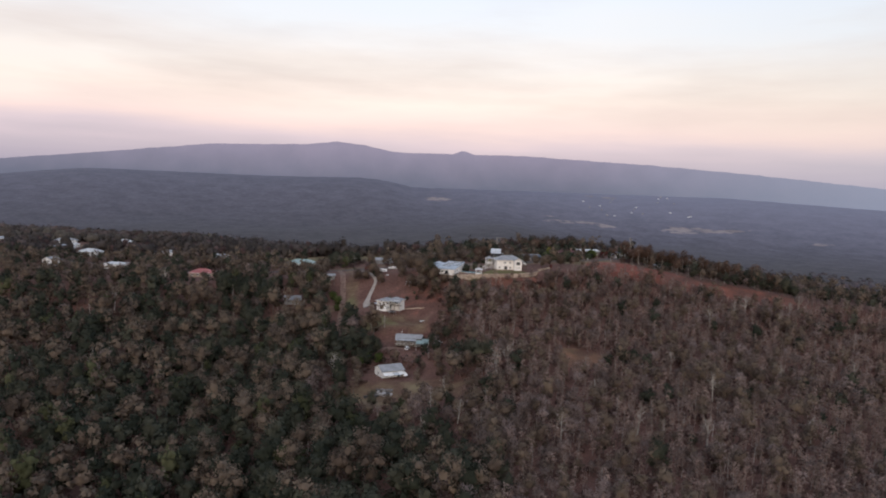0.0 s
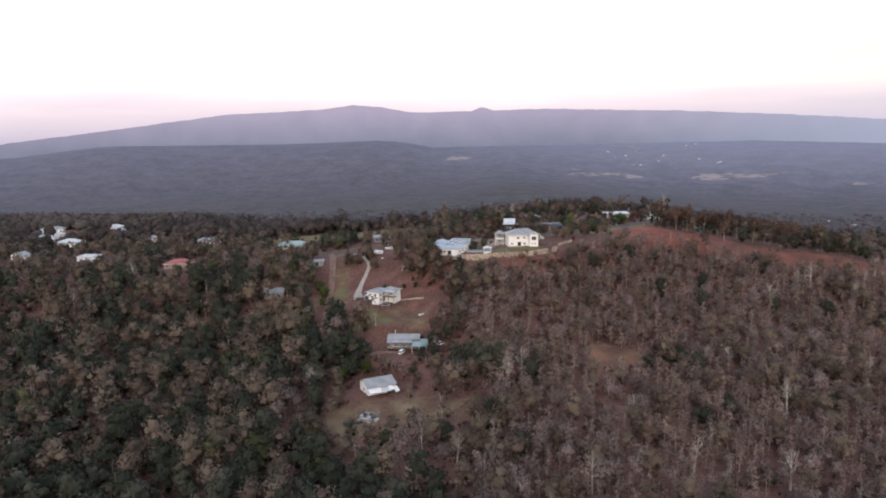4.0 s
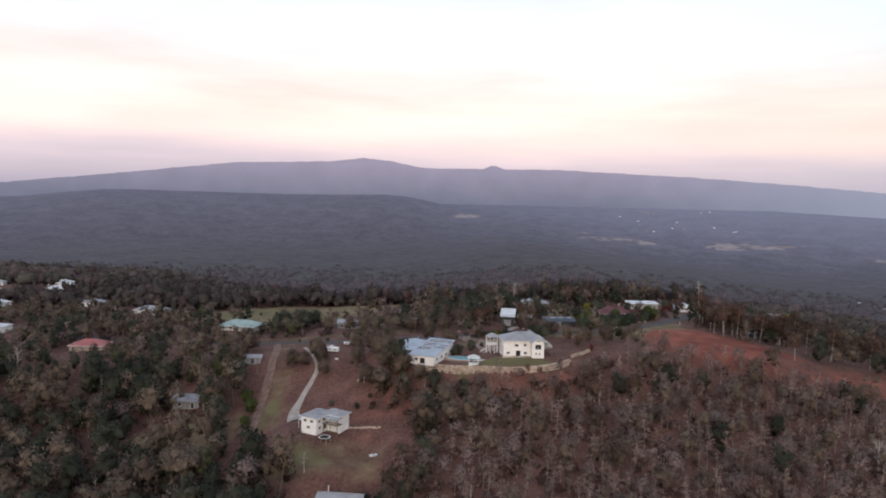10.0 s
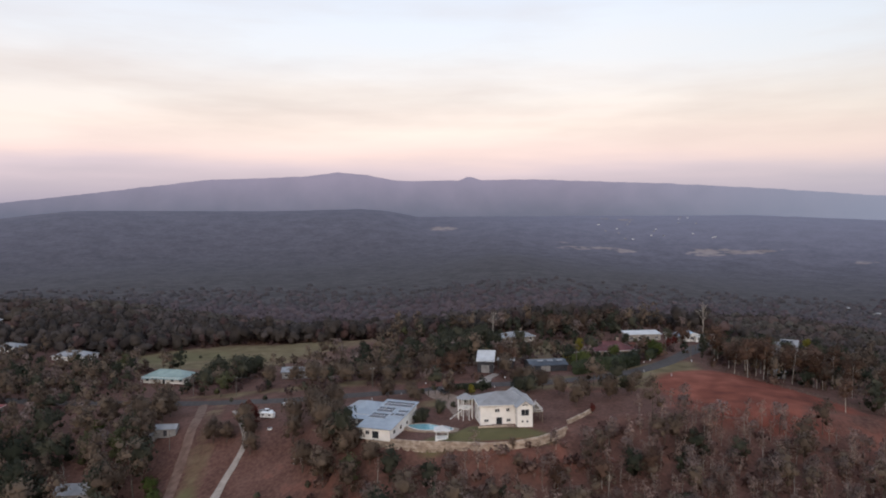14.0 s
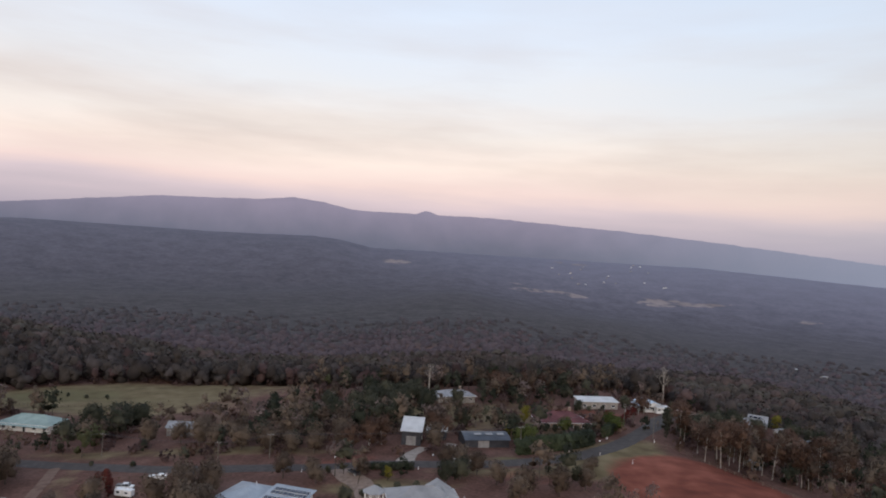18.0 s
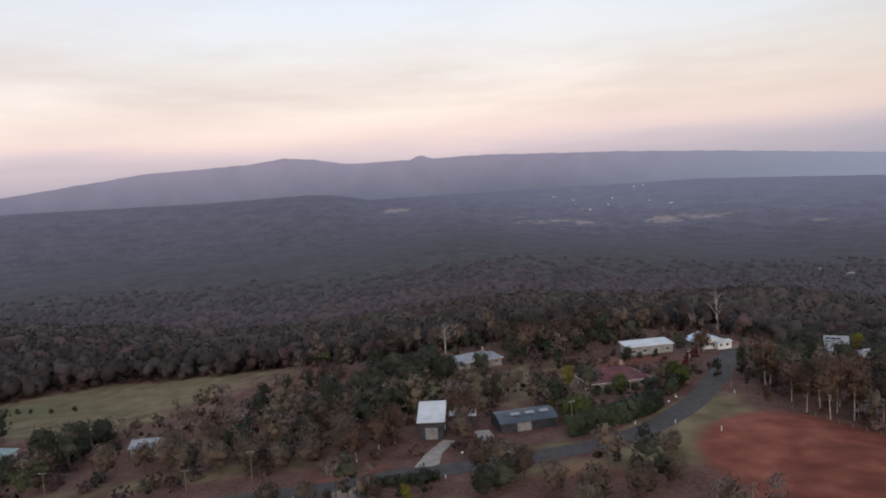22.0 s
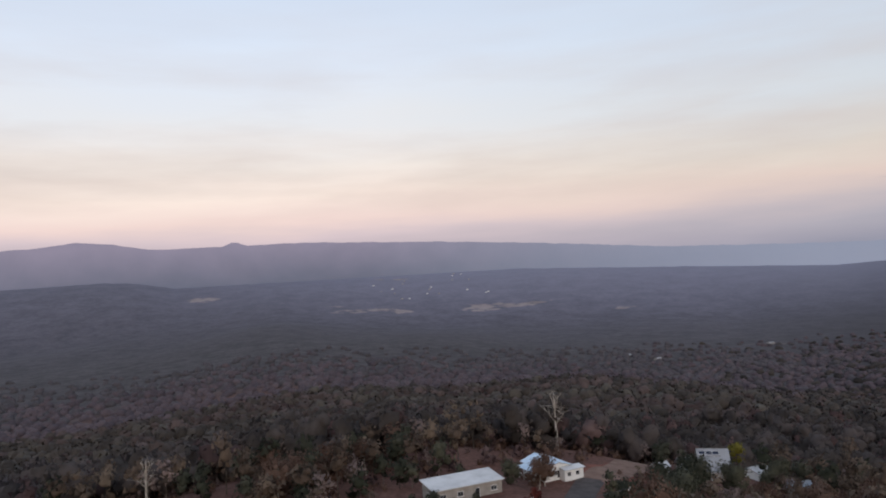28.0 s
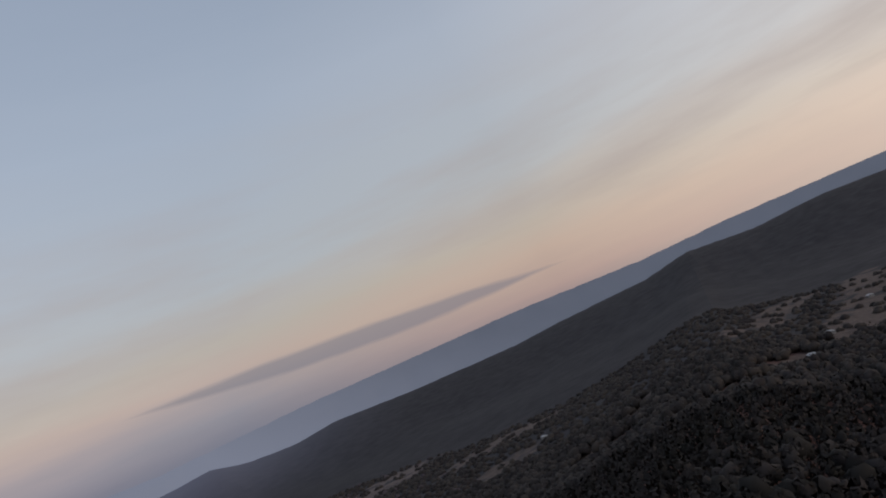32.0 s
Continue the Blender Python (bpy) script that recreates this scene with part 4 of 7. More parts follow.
    keep = rng.uniform(0, 1, len(x)) < np.where(plateau & (y < 640) & (x > -140), np.clip(0.14 + 0.2 * (y > 528) + 0.8 * ((x < -98) & (y < 548)) + 0.7 * blob(x, y, -42, 536, 52, 26, -8, 0.2) + 0.75 * blob(x, y, 52, 612, 40, 24, 0, 0.3) + 0.6 * blob(x, y, 160, 560, 50, 40, 0, 0.3) + 0.8 * ss(118, 140, x + (y - 480) * 0.5) * (y < 560) + 0.5 * n2, 0, 0.95), 0.97)
    close = (y < 470) & (np.abs(x) < 0.45 * y)
    sets = {0: (leafy, "leaf_olive", "olive eucalypt woodland crowns"), 1: (tall, "leaf_olive", "tall olive gum crowns"), 2: (dense, "leaf_dark", "dark green bushy tree crowns"), 3: (thin, "leaf_brown", "thin brown dry tree crowns"), 4: (bare, None, ""), 5: (grey, "leaf_grey", "dull grey-brown bushy crowns"), 6: (dense, "leaf_green", "fresh green rounded tree crowns")}
    for k, (tpls, mat, label) in sets.items():
        for lod in (0, 1, 2):
            at = keep & (kind == k) & (close if lod == 0 else (~close & ((y < 640) if lod == 1 else (y >= 640))))
            if not at.any():
                continue
            tpl = tpls[lod] if len(tpls) > lod else tpls[1]
            r1, r2 = np.random.default_rng(50 + k), np.random.default_rng(50 + k)
            if lod < 2:
                add_stuff("woodland_trunks", plant([t for t, _ in tpl], x[at], y[at], size[at], r1), "bark_pale" if k in (3, 4) else "bark_dark", "grey bare trunks and limbs of the hillside bush", "trees")
            if mat:
                add_stuff("woodland_crowns", plant([c for _, c in tpl], x[at], y[at], size[at], r2), mat if lod < 2 else ("rim_leaf" if k < 3 else "rim_brown"), label + (" on the near slopes", " along the ridge", " on the northern rim")[lod], "trees")
    # scrub under the trees
    xs, ys = scatter(rng, -300, 300, 180, 480, 4.6)
    og = open_ground(xs, ys)
    ok = (og < 0.98) & (np.abs(xs) < 0.62 * (ys + 30)) & (rng.uniform(0, 1, len(xs)) < np.where(og < 0.4, 0.55, 0.8)) & (ys < 440) & (cover_dry(xs, ys) + cover_green(xs, ys) < 0.4)
    xs, ys = xs[ok], ys[ok]
    bush = [crown(np.random.default_rng(s), [[0, 0, 0.6], [0.7, 0.3, 0.5]], [1.1, 0.9], 30, 0.38, 0.42, 0.9) for s in (61, 62, 63)]
    add_stuff("undergrowth", plant(bush, xs, ys, rng.uniform(0.8, 2.1, len(xs)), rng), "scrub_leaf", "reddish brown dry scrub under the hillside trees", "scrub")
    xs, ys = scatter(rng, -230, 230, 500, 730, 4.4)
    og = open_ground(xs, ys)
    ok = (og < 0.4) & (rng.uniform(0, 1, len(xs)) < 0.5 + 0.3 * patchy(xs, ys, 0.04, 2.0))
    xs, ys = xs[ok], ys[ok]
    for at, mat in ((rng.uniform(0, 1, len(xs)) < 0.5, "leaf_gum"), (rng.uniform(0, 1, len(xs)) < 0.4, "rim_brown")):
        add_stuff("undergrowth", plant(bush, xs[at], ys[at], rng.uniform(0.7, 2.0, at.sum()), rng), mat, "dull olive and brown scrub between the trees of the ridge", "scrub")
    # the valley woods to the north, coarser with distance and tinted paler for haze
    far1 = []
    for k in (71, 72, 73, 74, 75):
        q = np.random.default_rng(k)
        cs = np.array([[0, 0, 4.2], [2.4, 1.1, 2.8]]) + q.normal(size=(2, 3)) * 0.5
        far1.append(crown(q, cs, [4.2, 3.7], 12, 0.9, 0.95, 0.8, 1.0))
    spur_trees = []
    for k in (76, 77, 78, 79):
        q = np.random.default_rng(k)
        cs = np.array([[0, 0, 4.6], [1.9, 0.9, 3.4], [-1.4, 1.2, 3.0]]) + q.normal(size=(3, 3)) * 0.5
        spur_trees.append(crown(q, cs, [3.0, 2.6, 2.4], 29, 0.98, 0.55, 0.8, 1.0))
    far2 = [puffs(np.random.default_rng(k), [(0, 0, 1.5), (3.4, 1.6, 0.4)], (5.4, 4.6), 0, 0.8) for k in (81, 82, 83, 84, 85)]
    x, y = scatter(rng, -700, 1000, 640, 1150, 8.0)
    ok = (open_ground(x, y) < 0.5) & (x > -0.75 * (y - 60)) & (x < 2.6 * (y - 60)) & ~((y < 800) & (np.abs(x) < 430))
    xe, ye = scatter(rng, 330, 1000, 200, 640, 8.0)
    oke = (open_ground(xe, ye) < 0.5) & (ye > 250)
    x, y = np.concatenate([x[ok], xe[oke]]), np.concatenate([y[ok], ye[oke]])
    split = patchy(x, y, 0.01, 3.0) + 0.3 * rng.normal(size=len(x))
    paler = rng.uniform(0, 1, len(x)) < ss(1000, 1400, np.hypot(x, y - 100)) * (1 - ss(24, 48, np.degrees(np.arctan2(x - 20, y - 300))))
    # crowns past this bearing take the leaf colour dimmed for the east
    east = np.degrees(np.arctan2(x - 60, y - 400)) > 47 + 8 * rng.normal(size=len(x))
    near_east = east & (np.hypot(x - 70, y - 440) < 560)
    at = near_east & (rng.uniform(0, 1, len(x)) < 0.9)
    add_stuff("valley_woods", plant(spur_trees, x[at], y[at], rng.uniform(0.8, 1.5, at.sum()), rng), "dim_east_leaf", "leafy bush on the eastern spurs, dimmed in its colour", "forest")
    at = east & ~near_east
    add_stuff("valley_woods", plant(far1, x[at], y[at], rng.uniform(0.8, 1.5, at.sum()), rng), "dim_east_leaf", "dense bush on the eastern spurs, dimmed in its colour", "forest")
    x, y, split, paler = x[~east], y[~east], split[~east], paler[~east]
    for name, at, mat in (("valley_woods", (split < 0.12) & ~paler, "valley_leaf"), ("valley_woods", (split >= 0.12) & ~paler, "valley_brown"), ("valley_woods", paler, "hazy_far_leaf")):
        add_stuff(name, plant(far1, x[at], y[at], rng.uniform(0.8, 1.5, at.sum()), rng), mat, "dark dense eucalypt forest filling the valley, farther crowns tinted for haze", "forest")
    x, y = scatter(rng, -1450, 1750, 1150, 2300, 15.5)
    ok = (open_ground(x, y) < 0.5) & (x - 150 > -0.8 * (y - 150)) & (rng.uniform(0, 1, len(x)) < 0.97 - 1.0 * ss(1200, 2000, y))
    xe, ye = scatter(rng, 1000, 1700, -100, 1150, 15.5)
    oke = (open_ground(xe, ye) < 0.5) & (ye > 100 - 0.1 * xe) & (rng.uniform(0, 1, len(xe)) < 0.7)
    x, y = np.concatenate([x[ok], xe[oke]]), np.concatenate([y[ok], ye[oke]])
    # the farther a crown, the likelier it takes the hazier leaf colour
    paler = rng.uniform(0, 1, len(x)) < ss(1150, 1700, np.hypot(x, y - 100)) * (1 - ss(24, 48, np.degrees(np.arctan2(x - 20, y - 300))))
    east = np.degrees(np.arctan2(x - 60, y - 400)) > 47 + 8 * rng.normal(size=len(x))
    for at, mat in ((~paler & ~east, "hazy_far_leaf"), (paler & ~east, "hazy_plain_leaf"), (east, "dim_east_leaf")):
        add_stuff("far_woods", plant(far2, x[at], y[at], rng.uniform(0.8, 1.3, at.sum()), rng), mat, "forest of the far plain, haze and dimness put into colour", "forest")
    # the same bush goes on round and behind the start of the flight
    x, y = scatter(rng, -520, 430, -140, 480, 13.0)
    ok = (open_ground(x, y) < 0.5) & ~((np.abs(x) < 0.68 * (y + 30)) & (y > 185) & (x < 330))
    x, y = x[ok], y[ok]
    dry = rng.uniform(0, 1, len(x)) < 0.25 + 0.5 * ss(-60, 60, x)
    # the eastern part takes the dimmed leaf colour again
    for at, mat in ((dry & (x < 180), "leaf_olive"), (~dry & (x < 180), "leaf_dark"), (x >= 180, "dim_east_leaf")):
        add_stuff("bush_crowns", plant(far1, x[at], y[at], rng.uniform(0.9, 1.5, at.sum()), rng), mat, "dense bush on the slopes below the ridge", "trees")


make_woods()


# ---- helpers for things ----
def part(name, bm, mat, parent, label="", at=None):
    """Links a bmesh (or a finished mesh) as one mesh object under a thing or a part."""
    if isinstance(bm, bpy.types.Mesh):
        me = bm
    else:
        me = bpy.data.meshes.new(name)
        bm.normal_update()
        bm.to_mesh(me)
        bm.free()
        me.materials.append(M[mat])
    ob = new(name, me)
    ob.parent = parent
    if at is not None:
        ob.matrix_local = at
    if label:
        tagged(ob, label)
    return ob


def thing(name, x, y, turn, label, category, group="", z=None):
    e = new(name)
    e.matrix_basis = pose(x, y, ground_at(x, y) if z is None else z, 0, 0, turn)
    return tagged(e, label, category, group)


def add_box(bm, x0, x1, y0, y1, z0, z1, bevel=0.0):
    v = [bm.verts.new(p) for p in ((x0, y0, z0), (x1, y0, z0), (x1, y1, z0), (x0, y1, z0), (x0, y0, z1), (x1, y0, z1), (x1, y1, z1), (x0, y1, z1))]
    for f in ((3, 2, 1, 0), (4, 5, 6, 7), (0, 1, 5, 4), (1, 2, 6, 5), (2, 3, 7, 6), (3, 0, 4, 7)):
        bm.faces.new([v[i] for i in f])
    if bevel:
        es = list({e for f in bm.faces for e in f.edges if all(w in v for w in e.verts)})
        bmesh.ops.bevel(bm, geom=es, offset=bevel, segments=2, affect="EDGES", profile=0.6)
    return bm


def box(x0, x1, y0, y1, z0, z1, bevel=0.0):
    return add_box(bmesh.new(), x0, x1, y0, y1, z0, z1, bevel)


def slab(points, thick):
    """A sheet through the points, given a thickness downwards."""
    bm = bmesh.new()
    a = [bm.verts.new(p) for p in points]
    b = [bm.verts.new((p[0], p[1], p[2] - thick)) for p in points]
    bm.faces.new(a)
    bm.faces.new(b[::-1])
    n = len(points)
    for i in range(n):
        bm.faces.new((a[i], b[i], b[(i + 1) % n], a[(i + 1) % n]))
    return bm


def rod(p, q, r0, r1=None, sides=7):
    v, f = tube(p, q, r0, r0 if r1 is None else r1, sides)
    bm = bmesh.new()
    vs = [bm.verts.new(c) for c in v]
    for t in f:
        bm.faces.new([vs[i] for i in t])
    bm.faces.new(vs[:sides][::-1])
    bm.faces.new(vs[sides:])
    return bm


def walls(parent, x0, x1, y0, y1, z1, mat, t=0.25, z0=-0.6):
    for name, q in (("wall", (x0, x1, y0, y0 + t)), ("wall", (x0, x1, y1 - t, y1)), ("wall", (x0, x0 + t, y0 + t, y1 - t)), ("wall", (x1 - t, x1, y0 + t, y1 - t))):
        part(name, box(*q, z0, z1), mat, parent)


def hip_roof(parent, x0, x1, y0, y1, z, rise, mat, over=0.6, label=""):
    """Hipped roof, four thick sheets with ridge caps and gutters."""
    x0, x1, y0, y1 = x0 - over, x1 + over, y0 - over, y1 + over
    w, d = x1 - x0, y1 - y0
    if w >= d:
        a, b = (x0 + d / 2, (y0 + y1) / 2, z + rise), (x1 - d / 2, (y0 + y1) / 2, z + rise)
        sheets = [((x0, y0, z), (x1, y0, z), b, a), ((x1, y1, z), (x0, y1, z), a, b), ((x0, y1, z), (x0, y0, z), a), ((x1, y0, z), (x1, y1, z), b)]
    else:
        a, b = ((x0 + x1) / 2, y0 + w / 2, z + rise), ((x0 + x1) / 2, y1 - w / 2, z + rise)
        sheets = [((x0, y0, z), (x1, y0, z), a), ((x1, y1, z), (x0, y1, z), b), ((x0, y1, z), (x0, y0, z), a, b), ((x1, y0, z), (x1, y1, z), b, a)]
    bm = bmesh.new()
    low = [bm.verts.new(p) for p in ((x0, y0, z), (x1, y0, z), (x1, y1, z), (x0, y1, z))]
    under = [bm.verts.new((v.co.x, v.co.y, z - 0.18)) for v in low]
    va, vb = bm.verts.new(a), bm.verts.new(b)
    if w >= d:
        quads = ((low[0], low[1], vb, va), (low[2], low[3], va, vb), (low[3], low[0], va), (low[1], low[2], vb))
    else:
        quads = ((low[0], low[1], va), (low[2], low[3], vb), (low[3], low[0], va, vb), (low[1], low[2], vb, va))
    for q in quads:
        bm.faces.new(q)
    bm.faces.new(under[::-1])
    for i in range(4):
        bm.faces.new((low[i], under[i], under[(i + 1) % 4], low[(i + 1) % 4]))
    roof = part("roof", bm, mat, parent, label)
    if (Vector(a) - Vector(b)).length > 0.1:
        part("ridge_cap", rod((a[0], a[1], a[2] + 0.02), (b[0], b[1], b[2] + 0.02), 0.11, sides=6), mat, roof)
    g = bmesh.new()
    for q in ((x0 - 0.1, x1 + 0.1, y0 - 0.12, y0 - 0.005), (x0 - 0.1, x1 + 0.1, y1 + 0.005, y1 + 0.12), (x0 - 0.12, x0 - 0.005, y0, y1), (x1 + 0.005, x1 + 0.12, y0, y1)):
        add_box(g, *q, z - 0.2, z - 0.03)
    part("gutter", g, "trim", roof)
    return roof


def gable_roof(parent, x0, x1, y0, y1, z, rise, mat, along="x", over=0.5, label="", ends=None):
    """Gabled roof in two sheets, ridge along x or y, with gable ends."""
    X0, X1, Y0, Y1 = x0 - over, x1 + over, y0 - over, y1 + over
    holder = None
    if along == "x":
        ym = (y0 + y1) / 2
        s = rise / ((y1 - y0) / 2)
        zl = z - s * over
        sh = [((X0, Y0, zl), (X1, Y0, zl), (X1, ym, z + rise), (X0, ym, z + rise)), ((X1, Y1, zl), (X0, Y1, zl), (X0, ym, z + rise), (X1, ym, z + rise))]
        tri = [[(x, y0, z), (x, y1, z), (x, ym, z + rise - 0.1)] for x in (x0, x1 - 0.2)]
        push = (0.2, 0, 0)
        ridge = ((X0, ym, z + rise + 0.03), (X1, ym, z + rise + 0.03))
    else:
        xm = (x0 + x1) / 2
        s = rise / ((x1 - x0) / 2)
        zl = z - s * over
        sh = [((X0, Y1, zl), (X0, Y0, zl), (xm, Y0, z + rise), (xm, Y1, z + rise)), ((X1, Y0, zl), (X1, Y1, zl), (xm, Y1, z + rise), (xm, Y0, z + rise))]
        tri = [[(x0, y, z), (x1, y, z), (xm, y, z + rise - 0.1)] for y in (y0, y1 - 0.2)]
        push = (0, 0.2, 0)
        ridge = ((xm, Y0, z + rise + 0.03), (xm, Y1, z + rise + 0.03))
    for q in sh:
        o = part("roof_sheet", slab(q, 0.1), mat, parent, label)
        holder = holder or o
    part("ridge_cap", rod(*ridge, 0.1, sides=6), mat, holder)
    if ends:
        for q in tri:
            bm = bmesh.new()
            a = [bm.verts.new(p) for p in q]
            b = [bm.verts.new(tuple(np.add(p, push))) for p in q]
            bm.faces.new(a)
            bm.faces.new(b[::-1])
            for i in range(3):
                bm.faces.new((a[i], b[i], b[(i + 1) % 3], a[(i + 1) % 3]))
            part("gable", bm, ends, parent)
    return holder


def window(parent, x, y, z, w, h, facing="s", name="window", mullion=True):
    """Window standing proud of a wall: frame, sill and dark panes. facing: s, n, e or w."""
    turn = {"s": 0, "e": 90, "n": 180, "w": 270}[facing]
    bm = bmesh.new()
    f = 0.07
    for q in ((-w / 2, w / 2, h - f, h), (-w / 2, w / 2, 0, f), (-w / 2, -w / 2 + f, f, h - f), (w / 2 - f, w / 2, f, h - f)):
        add_box(bm, q[0], q[1], -0.06, 0.04, q[2], q[3])
    if mullion:
        add_box(bm, -0.03, 0.03, -0.05, 0.04, f, h - f)
    fr = part(name, bm, "trim", parent, at=pose(x, y, z, 0, 0, turn))
    n = 2 if mullion else 1
    for i in range(n):
        a = -w / 2 + f + i * (w - 2 * f) / n
        part("pane", box(a + 0.03, a + (w - 2 * f) / n - 0.03, -0.025, -0.005, f + 0.005, h - f - 0.005), "pane", fr)
    part("sill", box(-w / 2 - 0.08, w / 2 + 0.08, -0.14, 0.0, -0.07, -0.005), "trim", fr)
    return fr


def door(parent, x, y, z, w, h, facing="s", mat="pane"):
    turn = {"s": 0, "e": 90, "n": 180, "w": 270}[facing]
    d = part("door", box(-w / 2, w / 2, -0.05, 0.03, 0, h), mat, parent, at=pose(x, y, z, 0, 0, turn))
    bm = bmesh.new()
    add_box(bm, -w / 2 - 0.09, -w / 2 - 0.004, -0.08, 0.03, 0, h + 0.09)
    add_box(bm, w / 2 + 0.004, w / 2 + 0.09, -0.08, 0.03, 0, h + 0.09)
    add_box(bm, -w / 2, w / 2, -0.08, 0.03, h + 0.004, h + 0.09)
    part("door_frame", bm, "trim", d)
    part("handle", box(w / 2 - 0.16, w / 2 - 0.1, -0.12, -0.055, h * 0.45, h * 0.5), "trim", d)
    return d


def solar_panel(parent, m):
    p = part("solar_panel", box(-0.5, 0.5, -0.82, 0.82, 0.05, 0.09), "solar", parent, at=m)
    bm = bmesh.new()
    for q in ((-0.52, 0.52, -0.86, -0.825), (-0.52, 0.52, 0.825, 0.86), (-0.525, -0.503, -0.82, 0.82), (0.503, 0.525, -0.82, 0.82)):
        add_box(bm, *q, 0.04, 0.1)
    part("panel_frame", bm, "trim", p)


def posts(parent, pts, z0, z1, r=0.09, mat="trim", name="post"):
    for x, y in pts:
        part(name, box(x - r, x + r, y - r, y + r, z0, z1), mat, parent)


def railing(parent, p, q, z, h=1.0, mat="trim", step=0.35):
    """Handrail with balusters between two points of a deck."""
    p, q = Vector((p[0], p[1], 0)), Vector((q[0], q[1], 0))
    n = max(2, int((q - p).length / step))
    rr = rod((p.x, p.y, z + h - 0.03), (q.x, q.y, z + h - 0.03), 0.05, sides=6)
    r = part("railing", rr, mat, parent)
    me = None
    for i in range(n + 1):
        c = p.lerp(q, i / n)
        if me is None:
            me = part("baluster", box(-0.025, 0.025, -0.025, 0.025, 0, h - 0.07), mat, r, at=pose(c.x, c.y, z)).data
        else:
            part("baluster", me, mat, r, at=pose(c.x, c.y, z))


def chimney(parent, x, y, z0, z1, mat="wall_brick"):
    bm = box(x - 0.4, x + 0.4, y - 0.4, y + 0.4, z0, z1)
    add_box(bm, x - 0.5, x + 0.5, y - 0.5, y + 0.5, z1 + 0.004, z1 + 0.15)
    part("chimney", bm, mat, parent)


def strip(name, pts, width, mat, label, category, lift=0.1, step=2.0, widths=None):
    """A road or path laid over the ground along a line of points."""
    P = [Vector((a, b, 0)) for a, b in pts]
    fine, ws = [], []
    for k in range(len(P) - 1):
        p0, p1, p2, p3 = P[max(k - 1, 0)], P[k], P[k + 1], P[min(k + 2, len(P) - 1)]
        n = max(2, int((p2 - p1).length / step))
        for i in range(n):
            t = i / n
            fine.append(0.5 * ((2 * p1) + (p2 - p0) * t + (2 * p0 - 5 * p1 + 4 * p2 - p3) * t * t + (3 * p1 - p0 - 3 * p2 + p3) * t ** 3))
            w0, w1 = (widths[k], widths[k + 1]) if widths else (width, width)
            ws.append(w0 + (w1 - w0) * t)
    fine.append(P[-1])
    ws.append(widths[-1] if widths else width)
    cross = max(5, int(width / 0.9) + 1)
    V, F = [], []
    for k, c in enumerate(fine):
        d = (fine[min(k + 1, len(fine) - 1)] - fine[max(k - 1, 0)]).normalized()
        s = Vector((-d.y, d.x, 0))
        for j in range(cross):
            o = (j / (cross - 1) - 0.5) * (ws[k] + (0.5 * noise.noise((c.x * 0.3, c.y * 0.3, j)) if j in (0, cross - 1) else 0))
            p = c + s * o
            edge = -0.6 * lift if j in (0, cross - 1) else 0.0
            V.append((p.x, p.y, ground_at(p.x, p.y) + lift + edge))
    for k in range(len(fine) - 1):
        for j in range(cross - 1):
            a = k * cross + j
            F.append((a, a + cross, a + cross + 1, a + 1))
    return tagged(new(name, mesh_from(name, V, F, M[mat], True)), label, category, kind="structure")


# ---- roads and drives ----
strip("road", [(-420, 640), (-330, 590), (-230, 545), (-160, 520), (-106, 504), (-60, 489.5), (-25, 487), (0, 487), (32, 489.3), (57, 496.6), (75, 513), (92, 537), (106, 562), (116, 584), (125, 597)], 7.0, "asphalt", "grey asphalt road curving along the ridge", "road", 0.14)
strip("dirt_road", [(-101, 499), (-95, 480), (-88.5, 450), (-83.5, 420), (-81, 399), (-79, 385)], 3.5, "dirt_track", "pale dirt track running down the slope", "track", 0.25)
strip("driveway", [(-82, 482), (-76.5, 472), (-72, 462), (-68, 453), (-68, 444), (-69, 433), (-69, 423), (-66, 416)], 3.2, "concrete", "pale concrete driveway curving to the white house", "driveway", 0.4, widths=[2.0, 2.0, 2.0, 2.1, 2.2, 2.6, 4.2, 6])
strip("driveway", [(9.5, 490), (11.5, 500), (15, 508)], 4.0, "concrete", "pale concrete driveway to the dark shed", "driveway", 0.12, 1.5, widths=[6, 4, 3.6])
strip("driveway", [(27, 492), (25, 502), (23.5, 512)], 4.4, "concrete", "pale concrete driveway beside the barrel shed", "driveway", 0.12, 1.5, widths=[6.5, 4.4, 4])
strip("driveway", [(-8, 486), (-6, 478), (-1, 470), (2, 460), (5, 452)], 5.0, "gravel", "reddish gravel drive to the cream house", "driveway", 0.1, 1.5, widths=[9, 7, 6, 6, 8])
strip("driveway", [(124, 596), (133, 603), (144, 614), (155, 629)], 7.0, "dirt_track", "red earth drive past the blue-roofed house", "driveway", 0.1, 2.0, widths=[7, 10, 10, 8])
strip("driveway", [(-70, 352), (-58, 357), (-46, 360), (-38, 359)], 3.2, "dirt_track", "dirt drive to the grey tin-roofed house", "driveway", 0.1, 1.5)


